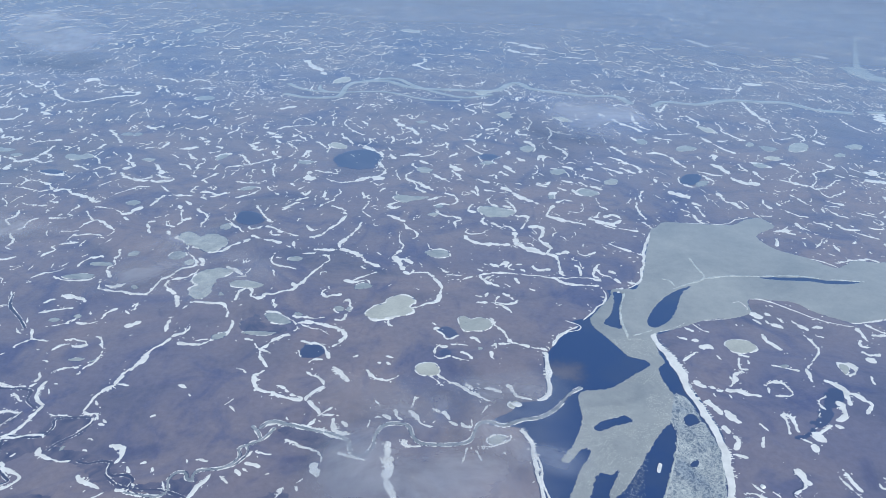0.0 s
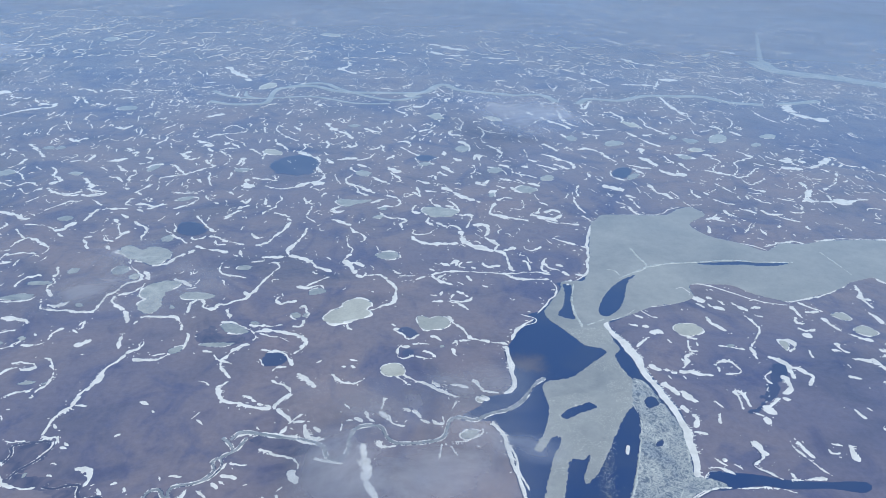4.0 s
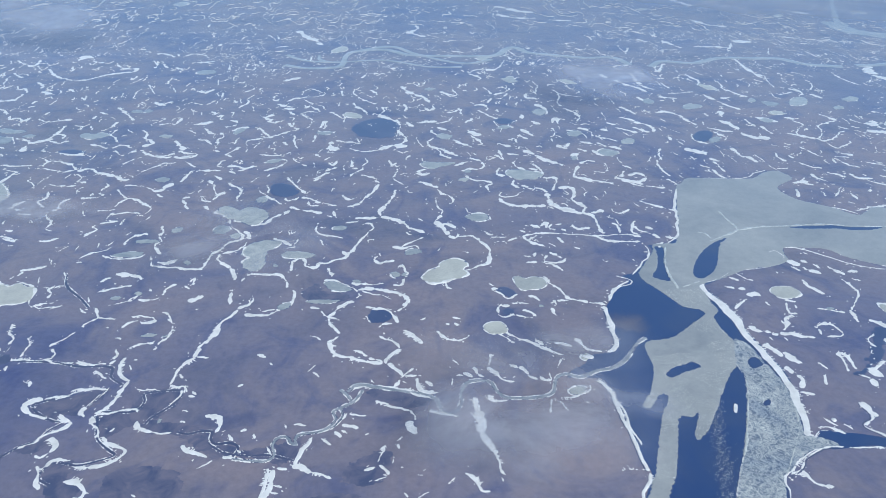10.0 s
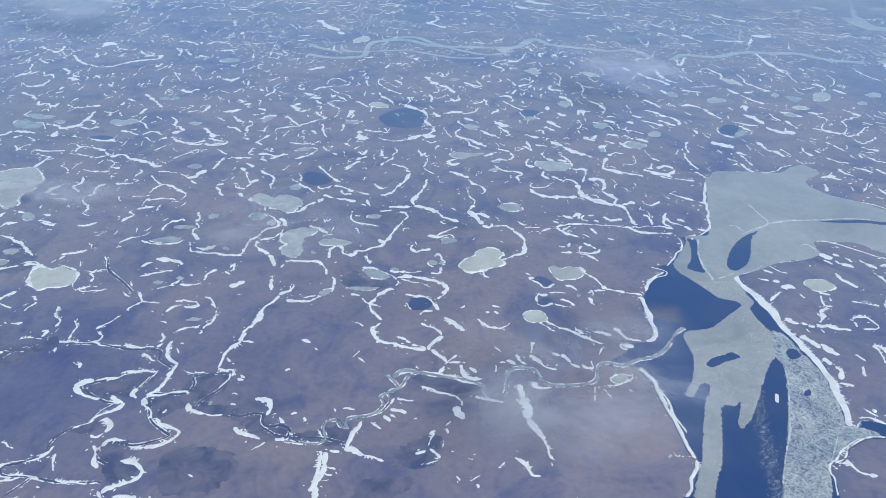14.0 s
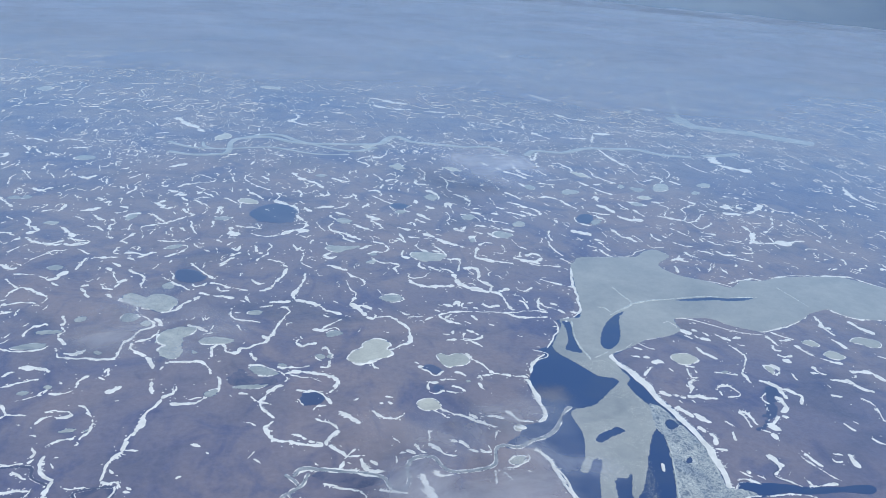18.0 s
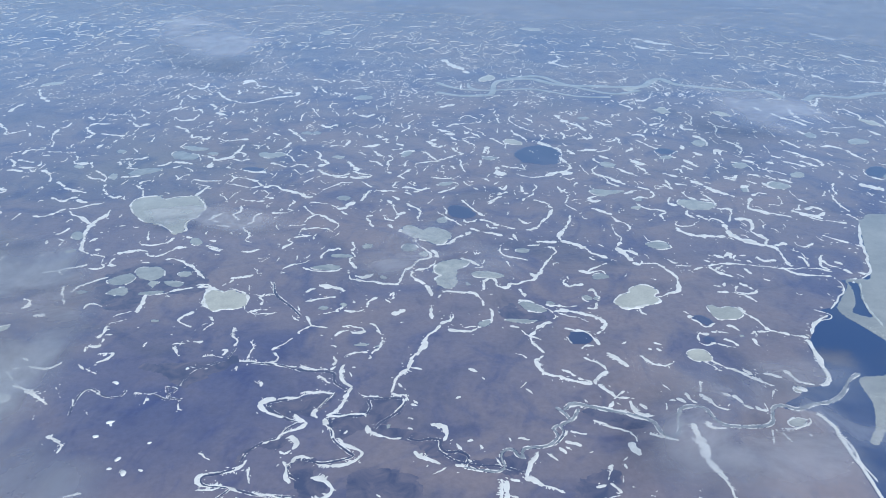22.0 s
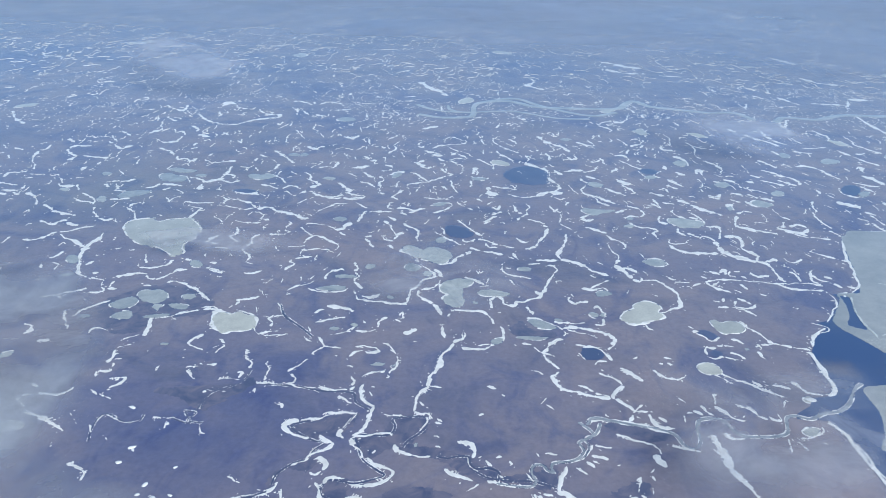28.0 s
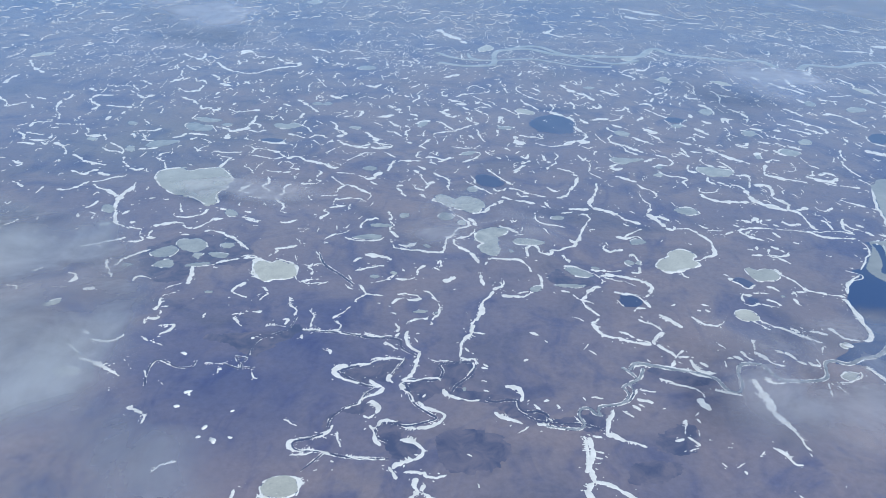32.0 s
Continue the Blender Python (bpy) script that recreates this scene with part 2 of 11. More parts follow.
def water_material(name, deep, shoal, rough, silt=None):
    mat, nd, lk, main, place = shader(name, rough)
    drift = noise_node(nd, lk, place, 60, 5, 0.55, 0.8)
    lk.new(ramp(nd, lk, drift, (0.42, deep), (0.72, shoal)), main.inputs["Base Color"])
    if silt:
        far = nd.new("ShaderNodeVectorMath")
        far.operation = "DISTANCE"
        far.inputs[1].default_value = silt
        lk.new(place, far.inputs[0])
        edge = nd.new("ShaderNodeMath")
        edge.operation = "MULTIPLY_ADD"
        edge.inputs[1].default_value = 1 / 42
        lk.new(far.outputs["Value"], edge.inputs[0])
        lk.new(noise_node(nd, lk, place, 30, 5, 0.6, 0.8), edge.inputs[2])
        murky = ramp(nd, lk, edge.outputs[0], (0.55, (0.12, 0.115, 0.15)), (0.85, (0.06, 0.075, 0.14)), (1.0, deep))
        clear = ramp(nd, lk, edge.outputs[0], (0.7, (0, 0, 0)), (1.0, (1, 1, 1)))
        lk.new(mix(nd, lk, clear, murky, ramp(nd, lk, drift, (0.42, deep), (0.72, shoal))), main.inputs["Base Color"])
    ripple = noise_node(nd, lk, place, 0.8, 3, 0.6)
    bump(nd, lk, main, ripple, 0.15, 0.05)
    return mat


def wet_material():
    mat, nd, lk, main, place = shader("wet_sedge", 0.8)
    a = noise_node(nd, lk, place, 12, 6, 0.6, 0.8)
    lk.new(ramp(nd, lk, a, (0.35, (0.062, 0.076, 0.140)), (0.50, (0.112, 0.112, 0.166)), (0.65, (0.162, 0.148, 0.188))), main.inputs["Base Color"])
    bump(nd, lk, main, a, 0.3, 0.3)
    return mat


def cloud_material(name, base, size, low, high):
    """Thin cloud: white scattering flecks with clear air between, thicker where the noise is high."""
    mat, nd, lk, main, place = shader(name)
    nd.remove(main)
    out = nd["Material Output"]
    white, clear, both = nd.new("ShaderNodeBsdfDiffuse"), nd.new("ShaderNodeBsdfTransparent"), nd.new("ShaderNodeMixShader")
    below, body = nd.new("ShaderNodeBsdfTranslucent"), nd.new("ShaderNodeAddShader")
    below.inputs["Color"].default_value = (0.56, 0.55, 0.54, 1)
    lk.new(white.outputs[0], body.inputs[0])
    lk.new(below.outputs[0], body.inputs[1])
    white.inputs["Color"].default_value = (*base, 1)
    tone = noise_node(nd, lk, stretched(nd, lk, place, 1, 1, 30), size * 0.7, 4, 0.5, 0.4)
    dim = tuple(c * 0.92 for c in base)
    lk.new(ramp(nd, lk, tone, (0.35, dim), (0.65, tuple(min(1, c * 1.08) for c in base))), white.inputs["Color"])
    puff = noise_node(nd, lk, place, size, 6, 0.55, 0.3)
    thick = nd.new("ShaderNodeMapRange")
    thick.interpolation_type = "SMOOTHSTEP"
    thick.inputs["From Min"].default_value, thick.inputs["From Max"].default_value = 0.30, 0.72
    thick.inputs["To Min"].default_value, thick.inputs["To Max"].default_value = low, high
    lk.new(puff, thick.inputs["Value"])
    density = thick.outputs[0]
    rim = nd.new("ShaderNodeAttribute")
    rim.attribute_name = "thickness"
    m = nd.new("ShaderNodeMath")
    m.operation, m.use_clamp = "MULTIPLY", True
    lk.new(density, m.inputs[0])
    lk.new(rim.outputs["Fac"], m.inputs[1])
    lk.new(m.outputs[0], both.inputs["Fac"])
    lk.new(clear.outputs[0], both.inputs[1])
    lk.new(body.outputs[0], both.inputs[2])
    lk.new(both.outputs[0], out.inputs["Surface"])
    return mat


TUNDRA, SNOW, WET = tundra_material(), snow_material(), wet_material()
LAKE_ICE = lake_ice_material("lake_ice", (0.39, 0.385, 0.335), (0.455, 0.45, 0.385), (0.51, 0.505, 0.43), 14, True)
GREY_ICE = lake_ice_material("grey_ice", (0.27, 0.29, 0.285), (0.35, 0.365, 0.345), (0.44, 0.45, 0.41), 9, True)
RIVER_ICE = lake_ice_material("river_ice", (0.17, 0.19, 0.21), (0.26, 0.28, 0.285), (0.38, 0.39, 0.38), 8)
BAY_SHEET = lake_ice_material("bay_ice", (0.28, 0.29, 0.275), (0.34, 0.344, 0.316), (0.39, 0.392, 0.35), 70)
FAR_ICE = lake_ice_material("snowy_river_ice", (0.28, 0.30, 0.28), (0.38, 0.39, 0.36), (0.48, 0.48, 0.44), 25)
BRASH_ICE = brash_material()
CRUSHED = lake_ice_material("crushed_ice", (0.40, 0.41, 0.37), (0.52, 0.53, 0.47), (0.66, 0.66, 0.58), 6)
WATER = water_material("bay_water", (0.027, 0.058, 0.155), (0.050, 0.076, 0.150), 0.35, (80, 436, 0))
POND = water_material("pond_water", (0.050, 0.072, 0.150), (0.088, 0.105, 0.178), 0.45)
STREAM = water_material("stream_water", (0.055, 0.068, 0.125), (0.085, 0.090, 0.140), 0.5)


# ---- builders ----
def link_mesh(name, verts, faces, material, parent=None, label="", smooth=True):
    me = bpy.data.meshes.new(name)
    me.from_pydata([tuple(v) for v in verts], [], faces)
    me.materials.append(material)
    if smooth:
        me.shade_smooth()
    ob = new(name, me)
    ob.parent = parent
    return tagged(ob, label)


def curve_through(rows, step, closed=False):
    """Even samples of a Catmull-Rom curve through rows of any width."""
    p = np.array(rows, float)
    n = len(p)
    if n == 2 and not closed:
        p = np.array([p[0], (p[0] + p[1]) / 2, p[1]])
        n = 3
    out = []
    for i in range(n if closed else n - 1):
        if closed:
            a, b, c, d = p[i - 1], p[i], p[(i + 1) % n], p[(i + 2) % n]
        else:
            a, b, c, d = p[max(i - 1, 0)], p[i], p[i + 1], p[min(i + 2, n - 1)]
        k = max(2, int(np.hypot(*(c - b)[:2]) / step))
        for u in np.arange(k) / k:
            out.append(0.5 * (2 * b + (c - a) * u + (2 * a - 5 * b + 4 * c - d) * u * u + (3 * b - a - 3 * c + d) * u ** 3))
    if not closed:
        out.append(p[-1])
    return np.array(out)


def wave(n, rng, span):
    """Smooth noise of n samples, between -1 and 1."""
    k = max(2, int(n / span) + 2)
    knots = rng.uniform(-1, 1, k)
    return np.interp(np.linspace(0, k - 1, n), np.arange(k), knots)


def ribbon(line, rng, z, height, ragged, teeth=0.0, taper=True):
    """Vertices and faces of a low ridge along rows of x, y, width."""
    n = len(line)
    t = np.gradient(line[:, :2], axis=0)
    t /= np.maximum(np.hypot(t[:, 0], t[:, 1]), 1e-6)[:, None]
    side = np.stack([-t[:, 1], t[:, 0]], 1)
    ends = np.clip(np.minimum(np.arange(n), np.arange(n)[::-1]) / max(2.0, 0.06 * n) + 0.25, 0, 1) if taper else np.ones(n)
    half = line[:, 2] / 2 * ends
    left = half * (1 + ragged * wave(n, rng, 2.5) + ragged * 0.6 * wave(n, rng, 9))
    right = half * (1 + ragged * wave(n, rng, 2.5) + ragged * 0.6 * wave(n, rng, 9))
    if teeth:
        left = left + half * teeth * np.maximum(0, wave(n, rng, 1.4)) ** 2
    left, right = np.maximum(left, 0.15 * half), np.maximum(right, 0.15 * half)
    rows = []
    for k, (a, h) in enumerate(((1.0, 0.0), (0.72, 0.8), (0.0, 1.0), (-0.72, 0.8), (-1.0, 0.0))):
        off = np.where(a >= 0, a * left, a * right)
        rows.append(np.column_stack([line[:, :2] + side * off[:, None], np.full(n, z) + height * h * np.minimum(1, ends + 0.2)]))
    verts = np.stack(rows, 1).reshape(-1, 3)
    faces = [(i * 5 + k, i * 5 + k + 1, i * 5 + k + 6, i * 5 + k + 5) for i in range(n - 1) for k in range(4)]
    return verts, [f[::-1] for f in faces]


def slab(loops, z, top):
    """Vertices and faces of a sheet with outlines (the first, then holes) from z up to top, with a sloping edge."""
    from mathutils.geometry import tessellate_polygon
    flat = [[Vector((x, y, top)) for x, y in lp] for lp in loops]
    tris = tessellate_polygon(flat)
    verts = [v for lp in flat for v in lp]
    faces = [tuple(f) for f in tris]
    fixed = []
    for f in faces:
        a, b, c = (verts[i] for i in f)
        fixed.append(f if (b - a).cross(c - a).z > 0 else f[::-1])
    start = 0
    for lp in flat:
        n, base = len(lp), len(verts)
        verts = verts + [Vector((v.x, v.y, z)) for v in lp]
        for i in range(n):
            j = (i + 1) % n
            fixed.append((start + i, base + i, base + j, start + j))
        start += n
    return verts, fixed


def shore(points, step, rough, rng, grow=0.0):
    """A closed outline through points, with an uneven edge."""
    p = curve_through(points, step, True)
    n = len(p)
    t = np.roll(p, -1, 0) - np.roll(p, 1, 0)
    t /= np.maximum(np.hypot(t[:, 0], t[:, 1]), 1e-6)[:, None]
    out = np.stack([t[:, 1], -t[:, 0]], 1)
    area = 0.5 * np.sum(p[:, 0] * np.roll(p[:, 1], -1) - p[:, 1] * np.roll(p[:, 0], -1))
    if area < 0:
        out = -out
    w = rough * (wave(n, rng, 1.0) * 0.45 + wave(n, rng, 2.5) * 0.6 + wave(n, rng, 7.0))
    return p + out * (w + grow)[:, None]


TABLES = {}


def value_noise(x, y, size, seed):
    """Smooth noise of a given size, about -1 to 1."""
    if seed not in TABLES:
        TABLES[seed] = np.random.default_rng(seed).uniform(-1, 1, (256, 256))
    table = TABLES[seed]
    u, w = x / size, y / size
    i, j = np.floor(u).astype(int), np.floor(w).astype(int)
    a, b = u - i, w - j
    a, b = a * a * a * (a * (a * 6 - 15) + 10), b * b * b * (b * (b * 6 - 15) + 10)
    i0, i1, j0, j1 = i % 256, (i + 1) % 256, j % 256, (j + 1) % 256
    return (table[j0, i0] * (1 - a) + table[j0, i1] * a) * (1 - b) + (table[j1, i0] * (1 - a) + table[j1, i1] * a) * b


def inside(points, ring):
    p, r = np.asarray(points), np.asarray(ring)
    a, b = r, np.roll(r, -1, 0)
    x, y = p[:, 0:1], p[:, 1:2]
    cross = ((a[:, 1] > y) != (b[:, 1] > y)) & (x < (b[:, 0] - a[:, 0]) * (y - a[:, 1]) / (b[:, 1] - a[:, 1] + 1e-12) + a[:, 0])
    return cross.sum(1) % 2 == 1


def crumbled(x, y, size, seed):
    """Fractal noise for worn edges, about -1 to 1."""
    return 0.5 * value_noise(x, y, size, seed) + 0.33 * value_noise(x, y, size * 0.45, seed + 1) + 0.22 * value_noise(x, y, size * 0.2, seed + 2)


def filled(gx, gy, level, z, height, slope):
    """Vertices and faces of a low sheet wherever level is above zero on a grid, with its edge down at z."""
    up = level > 0
    ny, nx = level.shape
    ids = np.full((ny, nx), -1)
    jj, ii = np.nonzero(up)
    ids[jj, ii] = np.arange(len(jj))
    verts = [np.column_stack([gx[ii], gy[jj], z + height * np.clip(level[jj, ii] / slope, 0.3, 1)])]
    count = len(jj)
    flat = np.full((ny, nx), -1)
    j, i = np.nonzero(up[:, :-1] != up[:, 1:])
    t = level[j, i] / (level[j, i] - level[j, i + 1])
    flat[j, i] = count + np.arange(len(j))
    verts.append(np.column_stack([gx[i] + t * (gx[i + 1] - gx[i]), gy[j], np.full(len(j), z)]))
    count += len(j)
    tall = np.full((ny, nx), -1)
    j, i = np.nonzero(up[:-1] != up[1:])
    t = level[j, i] / (level[j, i] - level[j + 1, i])
    tall[j, i] = count + np.arange(len(j))
    verts.append(np.column_stack([gx[i], gy[j] + t * (gy[j + 1] - gy[j]), np.full(len(j), z)]))
    code = up[:-1, :-1] * 1 + up[:-1, 1:] * 2 + up[1:, 1:] * 4 + up[1:, :-1] * 8
    faces = []
    for c in range(1, 16):
        j, i = np.nonzero(code == c)
        if not len(j):
            continue
        corner = (ids[j, i], ids[j, i + 1], ids[j + 1, i + 1], ids[j + 1, i])
        edge = (flat[j, i], tall[j, i + 1], flat[j + 1, i], tall[j, i])
        ring = []
        for k in range(4):
            if c >> k & 1:
                ring.append(corner[k])
            if (c >> k & 1) != (c >> (k + 1) % 4 & 1):
                ring.append(edge[k])
        faces.extend(np.stack(ring, 1).tolist())
    return np.concatenate(verts), faces


def worn_strip(line, rng, cell, z, height, wear=1.0):
    """A ragged, broken strip along rows of x, y, width."""
    half = np.maximum(line[:, 2] / 2, cell * 0.45)
    pad = half.max() * 1.7 + 3 * cell
    x0, y0 = line[:, 0].min() - pad, line[:, 1].min() - pad
    gx = x0 + cell * np.arange(int((line[:, 0].max() + pad - x0) / cell) + 2)
    gy = y0 + cell * np.arange(int((line[:, 1].max() + pad - y0) / cell) + 2)
    level = np.full((len(gy), len(gx)), -9.0)
    for (x, y, _), h in zip(line, half):
        r = h * 1.6 + 2 * cell
        i0, i1 = max(0, int((x - r - x0) / cell)), int((x + r - x0) / cell) + 2
        j0, j1 = max(0, int((y - r - y0) / cell)), int((y + r - y0) / cell) + 2
        d = np.hypot(gx[None, i0:i1] - x, gy[j0:j1, None] - y)
        np.maximum(level[j0:j1, i0:i1], h - d, out=level[j0:j1, i0:i1])
    X, Y = np.meshgrid(gx, gy)
    size, amount = half.mean() * 1.25 + 0.7, wear * (half.mean() * 0.8 + 0.22)
    level = level + amount * (crumbled(X, Y, size, 41) + 0.55 * value_noise(X, Y, size * 3.5, 47)) * (level > -8)
    level[0], level[-1], level[:, 0], level[:, -1] = -1, -1, -1, -1
    return filled(gx, gy, level, z, height, max(0.5, half.mean() * 0.6))


def pieces_of(verts, faces):
    """The separate pieces of a mesh, largest first."""
    label = np.arange(len(verts))
    a = np.array([f[0] for f in faces for _ in f[1:]])
    b = np.array([k for f in faces for k in f[1:]])
    while True:
        low = np.minimum(label[a], label[b])
        after = label.copy()
        np.minimum.at(after, a, low)
        np.minimum.at(after, b, low)
        after = after[after]
        if (after == label).all():
            break
        label = after
    groups = {}
    for f in faces:
        groups.setdefault(label[f[0]], []).append(f)
    out = []
    for fs in sorted(groups.values(), key=len, reverse=True):
        kept = sorted({i for f in fs for i in f})
        index = {k: i for i, k in enumerate(kept)}
        out.append((verts[kept], [[index[i] for i in f] for f in fs]))
    return out


def worn_sheet(outline, holes, cell, z, height, wear, size):
    """A sheet inside an outline, less holes, with crumbled edges."""
    loops = [curve_through(outline, 3.0, True)] + [curve_through(h, 2.0, True) for h in holes]
    x0, y0 = loops[0].min(0) - 3 * cell
    x1, y1 = loops[0].max(0) + 3 * cell
    gx, gy = np.arange(x0, x1, cell), np.arange(y0, y1, cell)
    cx, cy = np.arange(x0, x1 + 3 * cell, 2.5 * cell), np.arange(y0, y1 + 3 * cell, 2.5 * cell)
    coarse = np.zeros((len(cy), len(cx)))
    for j, y in enumerate(cy):
        pts = np.column_stack([cx, np.full(len(cx), y)])
        best = None
        for k, lp in enumerate(loops):
            gap = np.sqrt(((pts[:, None] - lp) ** 2).sum(2).min(1))
            signed = np.where(inside(pts, lp), gap, -gap)
            best = signed if k == 0 else np.minimum(best, -signed)
        coarse[j] = best
    rows = np.array([np.interp(gx, cx, r) for r in coarse])
    level = np.array([np.interp(gy, cy, c) for c in rows.T]).T
    X, Y = np.meshgrid(gx, gy)
    level = level + wear * (crumbled(X, Y, size, 53) + 0.3)
    level[0], level[-1], level[:, 0], level[:, -1] = -1, -1, -1, -1
    return filled(gx, gy, level, z, height, 1.0)


RNG = np.random.default_rng(7)
TAKEN, FLECKS, LAYERS, FAR_BANKS = [], [], [], []


def claim(points, reach):
    TAKEN.extend((x, y, reach) for x, y in points)


def length_of(rows):
    p = np.array(rows)[:, :2]
    return float(np.hypot(*(p[1:] - p[:-1]).T).sum())


def pressure_ridge(rows):
    line = curve_through(rows, 0.6)
    line[:, 2] *= 0.5 * (1 + 0.5 * wave(len(line), RNG, 12))
    v, f = worn_strip(line, RNG, 0.4, 0.14, 0.2)
    for piece in pieces_of(v, f)[:12]:
        link_mesh("pressure_ridge", *piece, CRUSHED, BAY_SHEET_OB, "pale line of crushed ice")


def fringe_of(line, side, rng):
    """Short teeth of snow standing off one side of a bank."""
    t = np.gradient(line[:, :2], axis=0)
    t /= np.maximum(np.hypot(t[:, 0], t[:, 1]), 1e-6)[:, None]
    off = side * np.stack([-t[:, 1], t[:, 0]], 1)
    where, teeth = wave(len(line), rng, 14), []
    for i in range(2, len(line) - 2, 2):
        if where[i] < -0.35:
            continue
        long = line[i, 2] / 2 + rng.uniform(0.6, 2.1)
        along = np.arange(line[i, 2] * 0.3, long, 0.3)
        lean = rng.normal(0, 0.25)
        for k, d in enumerate(along):
            x, y = line[i, :2] + off[i] * d + t[i] * lean * d
            teeth.append((x, y, 0.85 - 0.35 * k / max(1, len(along))))
    return np.array(teeth).reshape(-1, 3)


def snow_bank(rows, fringe=0, wear=0.0):
    line = curve_through(rows, 0.6)
    n = len(line)
    far = line[:, 1].mean()
    swing = 0.25 if wear else 0.62 if far < 640 else 0.95
    line[:, 2] *= (0.66 if far < 480 else 0.52 if far < 640 else 0.43) * np.exp(swing * (wave(n, RNG, 14) + 0.7 * wave(n, RNG, 5)) - 0.05)
    line[:, 2] *= np.clip(0.35 + np.minimum(np.arange(n), np.arange(n)[::-1]) / 6.0, 0, 1)
    line[:, :2] += np.stack([wave(n, RNG, 6), wave(n, RNG, 6)], 1) * 0.3 + np.stack([wave(n, RNG, 14), wave(n, RNG, 14)], 1) * min(1.1, 0.03 * length_of(rows))
    near = line[:, 1].mean() < 480
    body = line
    if fringe or (near and length_of(rows) > 14):
        teeth = fringe_of(line, fringe or RNG.choice((-1, 1)), RNG)
        body = np.vstack([line, teeth if fringe else teeth[:len(teeth) // 3]])
    v, f = worn_strip(body, RNG, 0.33 if near else 0.55 if line[:, 1].mean() < 660 else 0.75, 0.0, RNG.uniform(0.10, 0.18), wear or (0.45 if fringe else 1.0))
    claim(line[::8, :2], 6)
    if line[:, 1].mean() > 480:
        for x, y, w in line[::7]:
            if RNG.random() < 0.7:
                FLECKS.append((x + RNG.normal(0, 2.0 + w), y + RNG.normal(0, 3.5 + w), RNG.uniform(0.4, 1.3)))
        FAR_BANKS.append((v, f))
        return
    wide = max(r[2] for r in rows)
    label = "broad bank of old white snow beside a thawing channel" if wide > 4.5 else ("long winding white snow bank along a thawing stream" if length_of(rows) > 45 else "short curved drift of white snow on brown tundra")
    pieces = pieces_of(v, f)
    ob = link_mesh("snow_bank", *pieces[0], SNOW, None, label)
    for piece in pieces[1:9]:
        if len(piece[1]) > 12:
            link_mesh("snow_fragment", *piece, SNOW, ob)
    tagged(ob, category="snow bank", group="snow banks on the tundra")
    if length_of(rows) > 40 and line[:, 1].mean() < 520:
        t = np.gradient(line[:, :2], axis=0)
        t /= np.maximum(np.hypot(t[:, 0], t[:, 1]), 1e-6)[:, None]
        beside = line.copy()
        beside[:, :2] += np.stack([t[:, 1], -t[:, 0]], 1) * (line[:, 2:3] * 0.45 + 0.5)
        beside[:, 2] = 0.75 + 0.35 * wave(len(line), RNG, 12)
        beside = beside[::2]
        v, f = ribbon(beside, RNG, 0.0, 0.045, 0.2)
        tagged(link_mesh("stream", v, f, STREAM), "thin dark meltwater stream along a snow bank", "stream", "streams", "structure")
    for x, y, w in line[::5]:
        if RNG.random() < 0.6:
            FLECKS.append((x + RNG.normal(0, 0.9 + w), y + RNG.normal(0, 1.2 + w), RNG.uniform(0.16, 0.7)))


def drift(rows):
    """A narrow bank of snow along the edge of a hollow."""
    line = curve_through(rows, 0.5)
    n, far = len(line), line[:, 1].mean()
    line[:, 2] *= (0.86 if far < 510 else 0.80 if far < 640 else 0.70) * np.exp((0.4 if far < 420 else 0.6) * (wave(n, RNG, 10) + 0.6 * wave(n, RNG, 4)))
    line[:, 2] *= np.clip(0.45 + np.minimum(np.arange(n), np.arange(n)[::-1]) / 6.0, 0, 1)
    kink = np.clip(far / 560, 0.6, 1.5) * np.clip(length_of(rows) / 14, 0.4, 1)
    line[:, 0] += 0.55 * kink * wave(n, RNG, 9) + 0.25 * wave(n, RNG, 4)
    line[:, 1] += 1.0 * kink * wave(n, RNG, 9) + 0.35 * wave(n, RNG, 4)
    body = line
    if far < 440 and length_of(rows) > 12:
        teeth = fringe_of(line, RNG.choice((-1, 1)), RNG)
        body = np.vstack([line, teeth[:len(teeth) // 2]])
    v, f = worn_strip(body, RNG, 0.36 if far < 520 else 0.45 if far < 700 else 0.6, 0.0, RNG.uniform(0.08, 0.15), 0.75 if far > 420 else 0.55)
    if not len(f):
        return
    claim(line[::8, :2], 5)
    for x, y, w in line[::6]:
        if RNG.random() < 0.45:
            FLECKS.append((x + RNG.normal(0, 1.0 + w), y + RNG.normal(0, 2.0 + w), RNG.uniform(0.2, 0.75) * (1 if far < 660 else 1.5)))
    if far > 470:
        FAR_BANKS.append((v, f))
        return
    pieces = pieces_of(v, f)
    label = "long thin curved drift of white snow around a thaw basin" if length_of(rows) > 30 else "short curved drift of white snow on brown tundra"
    ob = link_mesh("snow_bank", *pieces[0], SNOW, None, label)
    for piece in pieces[1:6]:
        if len(piece[1]) > 10:
            link_mesh("snow_fragment", *piece, SNOW, ob)
    tagged(ob, category="snow bank", group="snow banks on the tundra")


